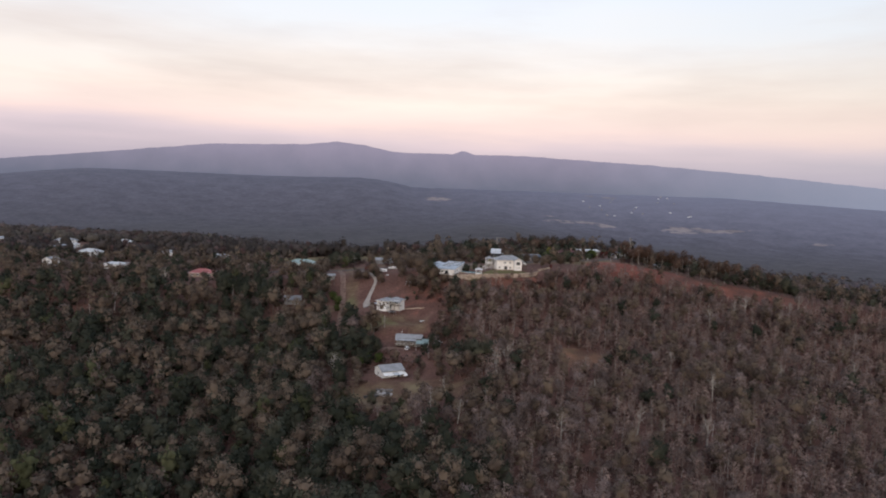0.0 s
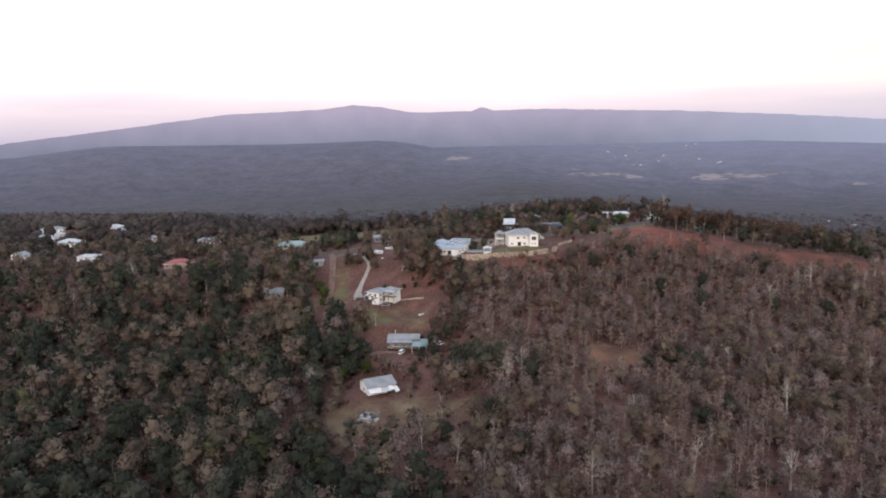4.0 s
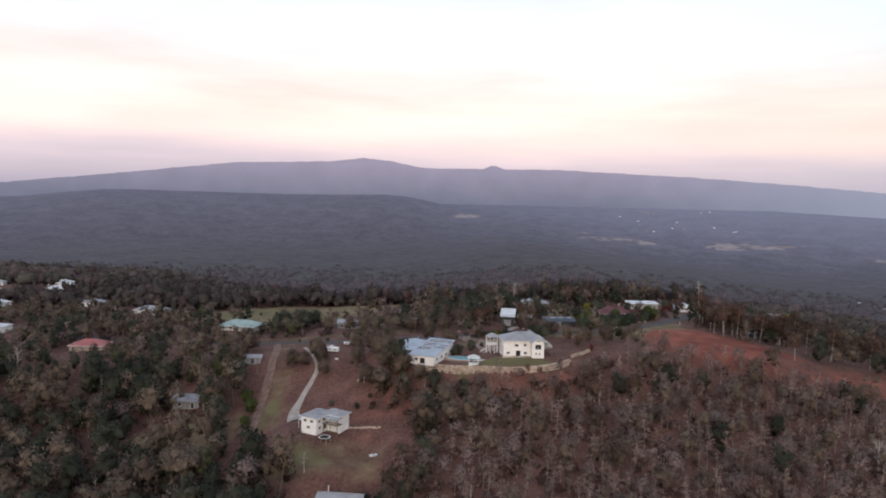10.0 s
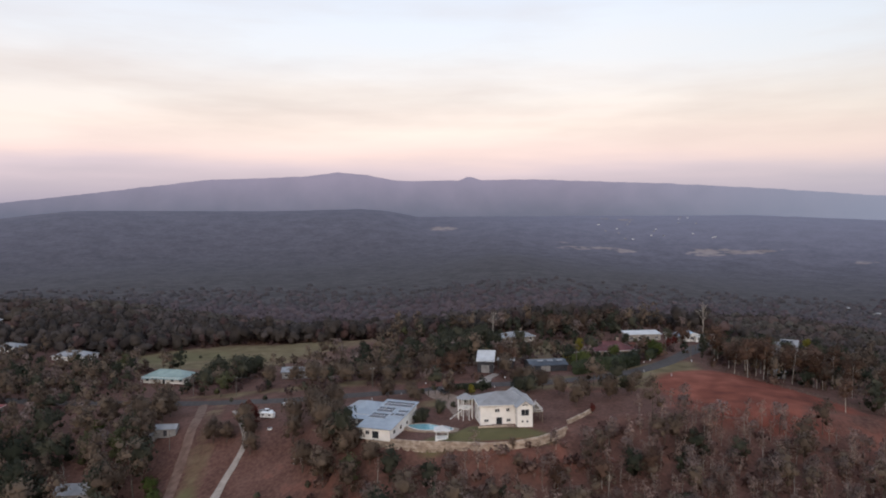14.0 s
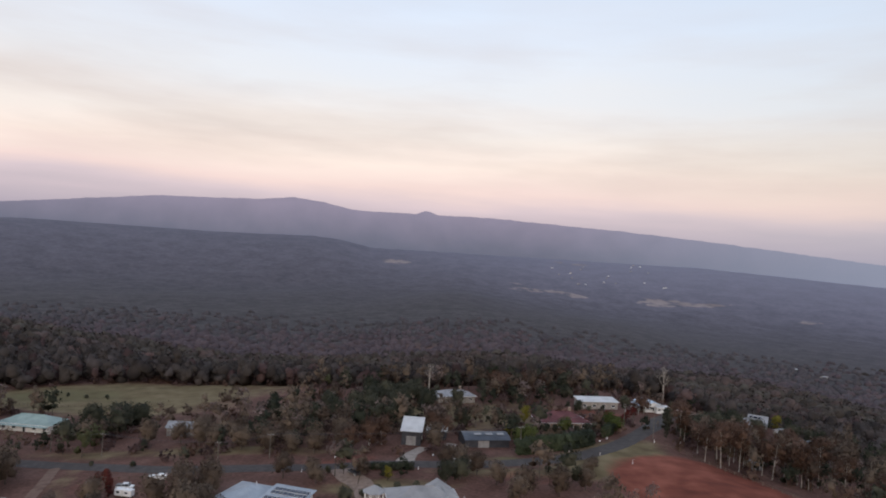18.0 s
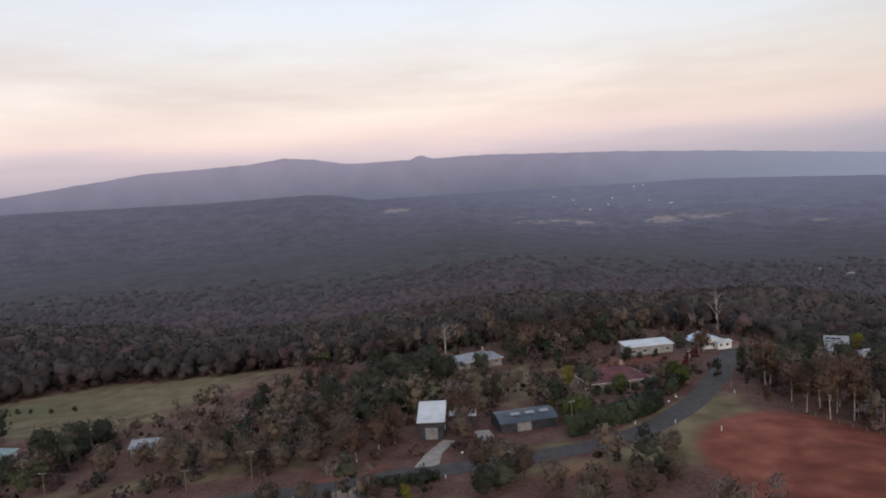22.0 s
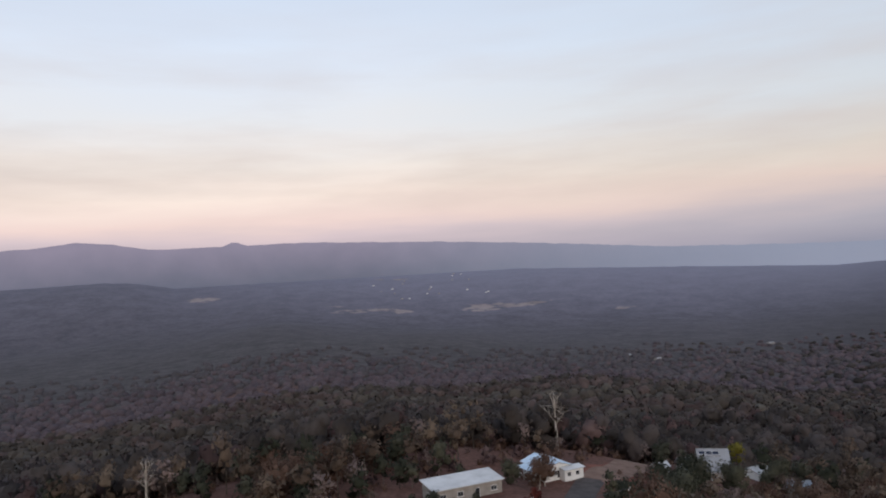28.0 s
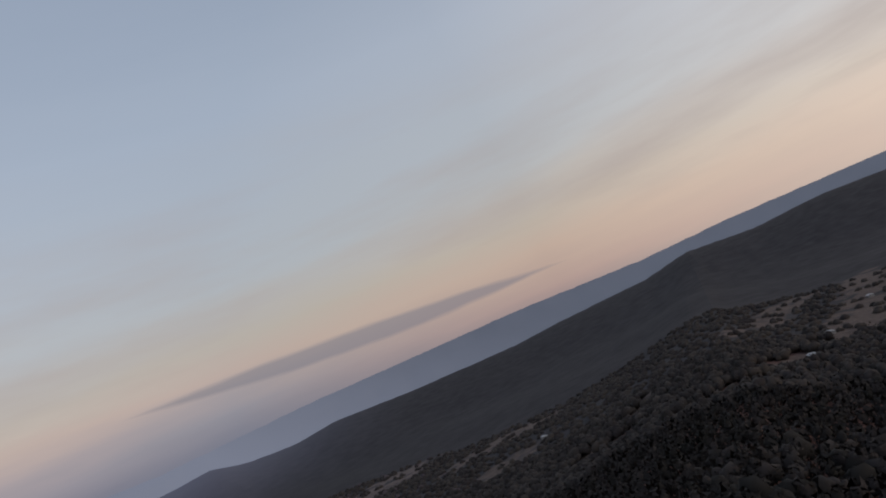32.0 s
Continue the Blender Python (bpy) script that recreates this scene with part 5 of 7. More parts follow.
# ---- houses on the ridge ----
def cream_house():
    """Two-storey cream house with a grey roof, turret, gable bay and rear deck."""
    h = thing("house", 9.5, 433.7, 10, "cream two-storey house with grey hipped roof and turret", "house", z=ground_at(15, 440))
    walls(h, 0, 15.5, 0, 10.5, 5.9, "wall_cream")
    hip_roof(h, 0, 15.5, 0, 10.5, 5.95, 2.6, "roof_grey", 0.7, "grey weathered metal roof")
    # gable bay, standing forward
    walls(h, 10.4, 14.9, -3.2, -0.01, 6.2, "wall_cream", z0=-1.2)
    gable_roof(h, 10.4, 14.9, -3.2, 5, 6.2, 1.5, "roof_grey", "y", 0.6, ends="wall_cream")
    gable_roof(h, 9.2, 15.4, 6.0, 12.5, 6.0, 1.9, "roof_grey", "y", 0.4, ends="wall_cream")
    window(h, 12.65, -3.26, 3.3, 2.4, 1.9)
    window(h, 11.9, -3.26, 1.3, 0.7, 0.7, mullion=False)
    window(h, 13.3, -3.26, 1.3, 0.7, 0.7, mullion=False)
    bm = bmesh.new()
    for a in (-0.7, 0.7):
        q = [(12.65 + a * 0.2, -3.27, 6.3), (12.65 + a * 1.3, -3.27, 6.3), (12.65 + a * 0.2, -3.27, 6.9)]
        f = [bm.verts.new(p) for p in q]
        b = [bm.verts.new((p[0], p[1] + 0.05, p[2])) for p in q]
        bm.faces.new(f)
        bm.faces.new(b[::-1])
        for i in range(3):
            bm.faces.new((f[i], b[i], b[(i + 1) % 3], f[(i + 1) % 3]))
    part("gable_window", bm, "pane", h)
    for x, z, w, hh in ((5.0, 3.7, 1.5, 1.0), (8.2, 3.8, 1.1, 1.0), (1.8, 0.9, 1.4, 0.8), (8.4, 0.8, 1.3, 0.9)):
        window(h, x, -0.06, z, w, hh)
    door(h, 5.6, -0.06, 0.05, 1.7, 2.1)
    for y, z in ((3, 3.6), (7, 3.6), (4, 0.9)):
        window(h, -0.06, y, z, 1.2, 1.1, "w")
    window(h, 10.34, -1.6, 3.4, 1.0, 1.4, "w")
    # turret room on posts
    bm = bmesh.new()
    ring = [(-3.2 + 2.3 * math.cos(k * math.pi / 4 + 0.39), 9.2 + 2.3 * math.sin(k * math.pi / 4 + 0.39)) for k in range(8)]
    bm = slab([(x, y, 3.0) for x, y in ring], 0.25)
    part("turret_floor", bm, "wall_cream", h)
    posts(h, ring, -0.6, 5.85, 0.1)
    for k in range(8):
        if k not in (0, 7):
            railing(h, ring[k], ring[(k + 1) % 8], 3.0)
    big = [(-3.2 + 2.9 * math.cos(k * math.pi / 4 + 0.39), 9.2 + 2.9 * math.sin(k * math.pi / 4 + 0.39)) for k in range(8)]
    bm = bmesh.new()
    lo = [bm.verts.new((x, y, 5.85)) for x, y in big]
    ap = bm.verts.new((-3.2, 9.2, 7.4))
    for k in range(8):
        bm.faces.new((lo[k], lo[(k + 1) % 8], ap))
    bm.faces.new(lo[::-1])
    part("turret_roof", bm, "roof_grey", h)
    # outside stair
    st = bmesh.new()
    for k in range(14):
        add_box(st, -4.6 - k * 0.27, -4.33 - k * 0.27, 6.9, 8.0, 2.75 - k * 0.2, 2.82 - k * 0.2)
    s = part("stair", st, "timber", h)
    part("stringer", slab([(-4.3, 6.85, 3.0), (-8.2, 6.85, 0.1), (-8.2, 6.9, 0.1), (-4.3, 6.9, 3.0)], 0.25), "trim", s)
    # deck on the east side
    part("deck", box(15.55, 19.0, 1.0, 11.0, 2.8, 3.0), "timber", h)
    posts(h, [(18.9, y) for y in (1.1, 4.4, 7.7, 10.9)], -0.6, 2.79, 0.1, "timber")
    railing(h, (18.95, 1.05), (18.95, 10.95), 3.0)
    railing(h, (15.6, 1.05), (18.95, 1.05), 3.0)
    part("patio", box(3.5, 9.8, -3.0, -0.02, -0.3, 0.12), "gravel", h)
    # retaining bed in front
    bm = bmesh.new()
    for k in range(9):
        add_box(bm, -1.0 + k * 0.95, -0.1 + k * 0.95, -2.6 + 0.1 * math.sin(k), -2.0 + 0.1 * math.sin(k), -0.5, 0.35 + 0.08 * (k % 2), 0.06)
    part("stone_edging", bm, "sandstone", h)


cream_house()


def solar_house():
    h = thing("house", -13.5, 441, -15.7, "low house with pale metal roof and rows of solar panels", "house", z=ground_at(-20, 448) + 0.1)
    # wing with the panels under one long low sheet
    walls(h, -10.4, -0.4, -11, 10.5, 2.9, "wall_cream")
    part("roof", slab([(-11.0, -11.7, 3.05), (0.2, -11.7, 3.05), (0.2, 11.2, 5.6), (-11.0, 11.2, 5.6)], 0.14), "roof_pale", h, "pale blue-grey metal roof")
    part("upper_wall", box(-10.3, -0.5, 10.2, 10.45, 2.904, 5.3), "wall_cream", h)
    for x in (-10.35, -0.7):
        bm = bmesh.new()
        q = [(x, -10.9, 2.904), (x, 10.1, 2.904), (x, 10.1, 5.3)]
        a = [bm.verts.new(p) for p in q]
        b = [bm.verts.new((p[0] + 0.22, p[1], p[2])) for p in q]
        bm.faces.new(a)
        bm.faces.new(b[::-1])
        for i in range(3):
            bm.faces.new((a[i], b[i], b[(i + 1) % 3], a[(i + 1) % 3]))
        part("gable", bm, "wall_cream", h)
    # main wing
    walls(h, -22.5, -10.6, 1.0, 14.5, 3.2, "wall_white")
    hip_roof(h, -22.5, -11.2, 1.0, 14.5, 3.22, 2.0, "roof_pale", 0.5, "pale blue-grey metal roof")
    part("verandah_roof", slab([(-22.6, -3.0, 2.7), (-11.3, -3.0, 2.7), (-11.3, 0.4, 3.05), (-22.6, 0.4, 3.05)], 0.1), "roof_pale", h)
    posts(h, [(x, -2.8) for x in (-22.3, -18.7, -15.1, -11.6)], -0.6, 2.55)
    for x in (-21, -17.5, -13.5):
        window(h, x, 0.94, 0.9, 1.6, 1.2)
    for y in (-8, -3, 2, 7):
        window(h, -0.34, y, 0.9, 1.6, 1.2, "e")
    door(h, -5, -11.06, 0.0, 2.0, 2.1)
    window(h, -7.6, -11.06, 0.9, 1.4, 1.2)
    s = math.degrees(math.atan(2.55 / 22.9))
    for y0, x0, n in ((8.6, -9.9, 9), (6.7, -9.9, 9), (3.6, -10.2, 5), (1.7, -10.2, 5), (-1.4, -10.4, 5), (-3.3, -10.4, 5), (2.4, -3.2, 3), (-0.4, -3.2, 3), (-0.6, -4.6, 1)):
        for k in range(n):
            z = 3.05 + 2.55 * (y0 + 11.7) / 22.9
            solar_panel(h, pose(x0 + 0.5 + k * 1.06, y0, z, s, 0, 0))
    part("vent_pipe", rod((-16, 10, 4.0), (-16, 10, 5.8), 0.08), "trim", h)


solar_house()


def simple_house(x, y, turn, w, d, storey, rise, wall, roof, label, kind="hip", along="x", windows="s", z=None, verandah=0.0, chim=False, group=""):
    """A plain house: four walls, roof, windows on each side, a door, and a verandah where it has one."""
    h = thing("house", x, y, turn, label, "house", group, z=z)
    walls(h, -w / 2, w / 2, -d / 2, d / 2, storey, wall)
    if kind == "hip":
        hip_roof(h, -w / 2, w / 2, -d / 2, d / 2, storey + 0.02, rise, roof)
    elif kind == "gable":
        gable_roof(h, -w / 2, w / 2, -d / 2, d / 2, storey, rise, roof, along, 0.6, ends=wall)
    else:
        part("roof", slab([(-w / 2 - 0.5, -d / 2 - 0.6, storey + 0.25), (w / 2 + 0.5, -d / 2 - 0.6, storey + 0.25), (w / 2 + 0.5, d / 2 + 0.6, storey + 0.25 + rise), (-w / 2 - 0.5, d / 2 + 0.6, storey + 0.25 + rise)], 0.2), roof, h)
        bm = bmesh.new()
        add_box(bm, -w / 2 + 0.3, w / 2 - 0.3, d / 2 - 0.24, d / 2 - 0.02, storey + 0.004, storey + rise * 0.9)
        part("upper_wall", bm, wall, h)
    levels = [0.9] if storey < 4.4 else [0.9, 3.7]
    n = max(2, int(w / 4.2))
    for lv in levels:
        for k in range(n):
            a = -w / 2 + w * (k + 0.5) / n
            if not (lv < 1 and k == n // 2):
                window(h, a, -d / 2 - 0.06, lv, 1.6, 1.15)
            if k % 2 == 0:
                window(h, a, d / 2 + 0.06, lv, 1.4, 1.1, "n")
        for k in range(max(1, int(d / 5))):
            b = -d / 2 + d * (k + 0.5) / max(1, int(d / 5))
            window(h, -w / 2 - 0.06, b, lv, 1.4, 1.1, "w")
            window(h, w / 2 + 0.06, b, lv, 1.4, 1.1, "e")
    door(h, -w / 2 + w * (n // 2 + 0.5) / n, -d / 2 - 0.06, 0, 1.1, 2.1)
    if verandah:
        v = verandah
        part("verandah_roof", slab([(-w / 2, -d / 2 - v, 2.55), (w / 2, -d / 2 - v, 2.55), (w / 2, -d / 2 - 0.62, 2.78), (-w / 2, -d / 2 - 0.62, 2.78)], 0.08), roof, h)
        posts(h, [(-w / 2 + 0.15 + k * (w - 0.3) / 5, -d / 2 - v + 0.15) for k in range(6)], -0.6, 2.42, 0.06)
    if chim:
        chimney(h, w * 0.2, d * 0.1, storey + rise * 0.4, storey + rise + 1.2)
    return h


def white_house():
    h = thing("house", -53.8, 399.8, -23, "white two-storey house with grey hipped roof below the road", "house", z=-13.6)
    h.scale = (1.04, 1.04, 0.86)
    walls(h, -6.2, 0, 0, 9, 5.5, "wall_white", z0=-2.5)
    hip_roof(h, -6.2, 0, 0, 9, 5.55, 1.5, "roof_grey", 0.6, "grey metal hipped roof")
    walls(h, 0.01, 5.0, 6.0, 11.5, 5.5, "wall_white", z0=-2.5)
    hip_roof(h, -2.0, 5.0, 6.0, 11.5, 5.6, 1.6, "roof_grey", 0.6, "grey metal hipped roof")
    for x, z in ((-4.6, 3.4), (-1.8, 3.4), (-3.2, 0.8)):
        window(h, x, -0.06, z, 1.3, 1.1)
    for y, z in ((1.6, 3.3), (4.2, 3.3), (1.8, 0.6)):
        window(h, 0.06, y, z, 1.3, 1.1, "e")
    door(h, 0.06, 4.6, 0, 1.2, 2.1, "e")
    for y in (2, 6):
        window(h, -6.26, y, 3.4, 1.2, 1.1, "w")
    # verandah on the garden side
    part("deck", box(0.05, 6.3, 3.2, 5.95, 2.4, 2.6), "timber", h)
    posts(h, [(6.1, 3.4), (3.2, 3.4), (0.4, 3.4)], -2.2, 5.0, 0.09, "timber")
    part("verandah_roof", slab([(0.7, 2.8, 5.0), (6.7, 2.8, 5.0), (6.7, 5.35, 5.35), (0.7, 5.35, 5.35)], 0.08), "roof_grey", h)
    railing(h, (0.2, 3.25), (6.2, 3.25), 2.6)
    window(h, 3.0, 5.94, 3.3, 1.8, 1.3)
    part("carport_roof", slab([(-9.8, 2.5, 2.5), (-6.9, 2.5, 2.5), (-6.9, 7.0, 2.6), (-9.8, 7.0, 2.6)], 0.1), "roof_blue", h, "pale blue carport roof")
    posts(h, [(-9.6, 2.7), (-9.6, 6.8)], -1.8, 2.39, 0.06)


white_house()


def tin_house():
    """House under a wide tin roof with an open carport in front."""
    h = thing("house", -37, 367, 1, "brown house with wide grey tin roof and open carport", "house", z=ground_at(-37, 367))
    walls(h, -6.5, 6.2, -2.6, 3.4, 4.6, "wall_grey")
    gable_roof(h, -6.7, 6.6, -3.2, 3.6, 4.6, 1.3, "roof_grey", "x", 0.5, "grey tin roof, patched and weathered", "wall_grey")
    part("verandah_roof", slab([(-7.0, -6.2, 3.7), (3.9, -6.2, 3.7), (3.9, -3.75, 4.3), (-7.0, -3.75, 4.3)], 0.08), "roof_grey", h)
    posts(h, [(x, -6.0) for x in (-6.8, -3.2, 0.4, 3.7)], -0.6, 3.58, 0.08, "timber")
    part("carport_roof", slab([(4.1, -10.5, 3.3), (10.6, -10.5, 3.3), (10.6, -0.6, 3.9), (6.8, -0.6, 3.9), (6.8, -3.8, 3.75), (4.1, -3.8, 3.75)], 0.09), "roof_green", h, "faded green carport roof")
    posts(h, [(4.3, -10.2), (10.4, -10.2), (10.4, -1.0), (7.4, -10.2)], -1.5, 3.2, 0.09)
    part("deck", box(-6.8, 3.8, -6.0, -2.7, 0.9, 1.1), "timber", h)
    railing(h, (-6.7, -5.9), (3.7, -5.9), 1.1)
    for x in (-5, -2, 1.5, 4.5):
        window(h, x, -2.66, 2.2, 1.4, 1.1)
    part("flue", rod((-4.2, 2.0, 4.9), (-4.2, 2.0, 7.2), 0.1), "trim", h)


tin_house()
old = simple_house(-42.5, 328, 32, 11, 9, 3.4, 1.9, "wall_cream", "roof_grey", "low cream house with patched tin roof and broken porch", "gable", "x")
for k, (a, w, d, lift, tip) in enumerate(((-4.6, 2.6, 3.4, 2.5, 0.5), (-2.0, 2.3, 2.7, 2.4, 0.9), (0.6, 2.7, 3.8, 2.2, 0.2), (3.2, 2.2, 2.5, 2.5, 0.7), (5.2, 1.7, 3.3, 2.0, 1.1))):
    part("porch_sheet", slab([(a - w / 2, -4.7 - d, lift - tip), (a + w / 2, -4.7 - d, lift - tip * 0.6), (a + w / 2, -4.7, lift + 0.3), (a - w / 2, -4.7, lift + 0.3)], 0.06), "wall_cream" if k != 2 else "roof_white", old, "loose cream porch sheet")
    part("post", rod((a, -4.9 - d * 0.8, -0.8), (a, -4.9 - d * 0.8, lift - tip * 0.8 - 0.1), 0.07), "timber", old)
simple_house(-142, 558, -4, 21, 11, 3.0, 2.6, "wall_white", "roof_green", "long white house with pale green hipped roof", "hip", verandah=2.4)
simple_house(-74, 540, 6, 13, 8, 3.2, 1.3, "wall_grey", "roof_grey", "grey metal-roofed house among dark trees", "gable")
simple_house(66, 547.3, 12, 19, 11.5, 2.7, 3.0, "wall_brick", "roof_plum", "brick house with dark plum tiled hipped roof", "hip", chim=True)
simple_house(25.5, 594, 20, 17, 10, 2.7, 1.9, "wall_tan", "roof_grey", "tan house with broad pale grey roof and chimney", "hip", chim=True)
simple_house(88.7, 590, 10, 17.5, 7, 3.0, 0.8, "wall_tan", "roof_white", "long tan cabin with flat white roof", "mono")
simple_house(-297, 562, -8, 16, 9, 3.4, 0.7, "wall_cream", "roof_white", "low house with flat white roof", "mono")
simple_house(-206, 513, 8, 17, 11, 3.0, 2.6, "wall_brick", "roof_red", "brick house with red hipped roof among trees", "hip")
simple_house(-237, 637, -5, 22, 12, 3.0, 2.6, "wall_white", "roof_grey", "white house with grey hipped roof by the field", "hip")
simple_house(-370, 655, -10, 20, 12, 4.6, 2.6, "wall_white", "roof_white", "large white house with white hipped roof", "hip")
simple_house(-357, 570, -12, 9, 9, 5.6, 2.0, "wall_white", "roof_grey", "white two-storey house with grey roof", "gable", "y")
simple_house(-119, 441, 12, 10, 8, 3.0, 1.8, "wall_grey", "roof_grey", "grey cottage with weathered tin roof among trees", "gable")
simple_house(163, 606.5, -20, 11, 9, 3.0, 2.6, "wall_grey", "roof_grey", "grey weatherboard cottage with pale tin roof", "gable", "x")
for k, (x, y, turn, roof) in enumerate(((-545, 914, -10, "roof_white"), (-468, 834, 5, "roof_white"), (-450, 868, -15, "roof_grey"), (-381, 748, 0, "roof_white"), (-426, 703, 12, "roof_pale"), (-468, 778, 20, "roof_grey"), (-505, 850, -5, "roof_white"), (-303, 669, 8, "roof_grey"), (-560, 800, -20, "roof_pale"), (-590, 870, 10, "roof_grey"), (-440, 735, 4, "roof_white"), (-415, 800, 15, "roof_white"))):
    simple_house(x, y, turn, 17 + (k % 3) * 3, 11, 3.2, 2.3, "wall_white", roof, "white village house with %s roof among trees" % roof[5:].replace("pale", "pale blue"), "hip", group="village houses")


def blue_house():
    h = thing("house", 116, 604.5, 12, "white house with broad pale blue metal roof on posts", "house", z=ground_at(116, 604) + 0.5)
    h.scale = (0.78, 0.78, 0.85)
    walls(h, -5.2, 5.0, -6.5, 6.5, 3.6, "wall_white", z0=-2.5)
    gable_roof(h, -5.2, 5.0, -6.5, 6.5, 3.6, 1.5, "roof_blue", "y", 0.9, "pale blue metal roof", "wall_white")
    walls(h, 0.5, 8.0, -9.6, -6.55, 2.9, "wall_white", z0=-2.5)
    part("porch_roof", slab([(0.2, -10.2, 2.9), (8.6, -10.2, 2.9), (8.6, -6.4, 3.3), (0.2, -6.4, 3.3)], 0.1), "roof_white", h)
    part("deck", box(-9.0, -5.25, -6.0, 4.0, 0.0, 0.2), "timber", h)
    posts(h, [(-8.8, y) for y in (-5.8, -2.5, 0.8, 3.8)], -2.5, 2.9, 0.08)
    railing(h, (-8.9, -5.9), (-8.9, 3.9), 0.2)
    part("verandah_roof", slab([(-9.4, 4.4, 2.9), (-9.4, -6.4, 2.9), (-6.2, -6.4, 3.25), (-6.2, 4.4, 3.25)], 0.08), "roof_blue", h)
    for x in (-3.4, -1.2):
        window(h, x, -6.56, 1.0, 1.6, 1.3)
    for x in (2.2, 5.6):
        window(h, x, -9.66, 0.9, 1.4, 1.2)
    for y in (-3, 1, 4.5):
        window(h, 5.06, y, 1.0, 1.3, 1.1, "e")
    door(h, 0.2, -6.56, 0.2, 1.0, 2.1)


blue_house()


def cottage_panels():
    h = thing("house", 170, 610.5, -28, "small grey cottage wing with solar panels on its roof", "house")
    walls(h, -4, 4, -4.5, 4.5, 3.2, "wall_grey")
    gable_roof(h, -4, 4, -4.5, 4.5, 3.2, 3.0, "roof_grey", "x", 0.5, ends="wall_grey")
    for k in range(6):
        solar_panel(h, pose(-3 + (k % 3) * 1.9, -1.4 - (k // 3) * 1.4, 5.35 - (k // 3) * 0.93, 33.7, 0, 0) @ pose(0, 0, 0, 0, 0, 90))
    window(h, -1.5, -4.56, 0.9, 1.2, 1.3)
    window(h, 1.5, -4.56, 0.9, 1.2, 1.3)


cottage_panels()


# ---- sheds ----
def tall_shed():
    h = thing("shed", 10.7, 514, -3, "tall dark shed with a sloping white roof", "shed")
    walls(h, -3.2, 3.2, -4.4, 4.4, 4.6, "wall_dark")
    part("roof", slab([(-3.7, -5.0, 4.7), (3.7, -5.0, 4.7), (3.7, 5.0, 7.3), (-3.7, 5.0, 7.3)], 0.15), "roof_white", h, "white metal roof")
    part("upper_wall", box(-3.1, 3.1, 4.1, 4.38, 4.604, 6.9), "wall_dark", h)
    part("roller_door", box(-1.6, 1.6, -4.47, -4.41, 0, 3.0), "wall_grey", h)
    window(h, 3.26, 0, 1.2, 1.4, 1.0, "e")


def barrel_shed():
    h = thing("shed", 34.8, 515.3, 13.6, "dark blue-black shed with low curved roof and skylights", "shed")
    walls(h, -7.6, 7.6, -4.6, 4.6, 2.6, "wall_dark")
    bm = bmesh.new()
    prof = [(-5.1 + 10.2 * k / 10, 2.62 + 1.5 * math.sin(math.pi * k / 10)) for k in range(11)]
    rows = [[bm.verts.new((x, y, z)) for y, z in prof] for x in (-8.0, 8.0)]
    low = [[bm.verts.new((x, y, z - 0.12)) for y, z in prof] for x in (-8.0, 8.0)]
    for k in range(10):
        bm.faces.new((rows[0][k], rows[1][k], rows[1][k + 1], rows[0][k + 1]))
        bm.faces.new((low[0][k + 1], low[1][k + 1], low[1][k], low[0][k]))
    for a, b in ((rows[0], low[0]), (low[1], rows[1])):
        for k in range(10):
            bm.faces.new((a[k], a[k + 1], b[k + 1], b[k]))
    for k in (0, 10):
        q = (rows[0][k], low[0][k], low[1][k], rows[1][k])
        bm.faces.new(q if k else q[::-1])
    part("roof", bm, "roof_dark", h, "dark ribbed metal roof")
    for x in (-7.55, 7.35):
        bm = bmesh.new()
        a = [bm.verts.new((x, y, z - 0.13)) for y, z in prof]
        b = [bm.verts.new((x + 0.2, y, z - 0.13)) for y, z in prof]
        bm.faces.new(a)
        bm.faces.new(b[::-1])
        for k in range(10):
            bm.faces.new((a[k], a[k + 1], b[k + 1], b[k]))
        part("gable", bm, "wall_dark", h)
    for x in (-3.0, 1.0, 5.0):
        part("skylight", slab([(x - 1.2, -3.0, 3.95), (x + 1.2, -3.0, 3.95), (x + 1.2, -1.7, 4.27), (x - 1.2, -1.7, 4.27)], 0.05), "roof_grey", h)
    part("roller_door", box(-3.2, 0.6, -4.67, -4.61, 0, 2.4), "wall_grey", h)


def small_shed(x, y, turn, w, d, s, wall, roof, label):
    h = thing("shed", x, y, turn, label, "shed")
    walls(h, -w / 2, w / 2, -d / 2, d / 2, s, wall, 0.12)
    gable_roof(h, -w / 2, w / 2, -d / 2, d / 2, s, 0.9, roof, "x", 0.4, ends=wall)
    part("door", box(-0.6, 0.6, -d / 2 - 0.06, -d / 2 - 0.005, 0, 2.0), "wall_dark", h)


tall_shed()
barrel_shed()
small_shed(19, 519.5, -3, 6.5, 7, 3.4, "wall_dark", "roof_white", "low shed with patched pale roof half hidden by a tree")
small_shed(-101, 467, 10, 7, 5, 2.6, "wall_grey", "roof_grey", "small grey tin shed under trees")
small_shed(-106, 465, -20, 4, 3.5, 2.3, "wall_grey", "roof_grey", "little weathered grey shed under trees")
small_shed(127, 517, 25, 5, 4, 2.6, "wall_grey", "roof_grey", "little grey hut among tall gums")
small_shed(177, 600, 15, 6, 5, 2.4, "wall_white", "roof_white", "white garden shed in dark trees")
small_shed(182, 591, -25, 6.5, 5, 2.4, "wall_grey", "roof_pale", "small pale-roofed shed in dark trees")
small_shed(155, 614, 5, 4, 3, 2.3, "wall_white", "roof_white", "small white outbuilding behind dark trees")
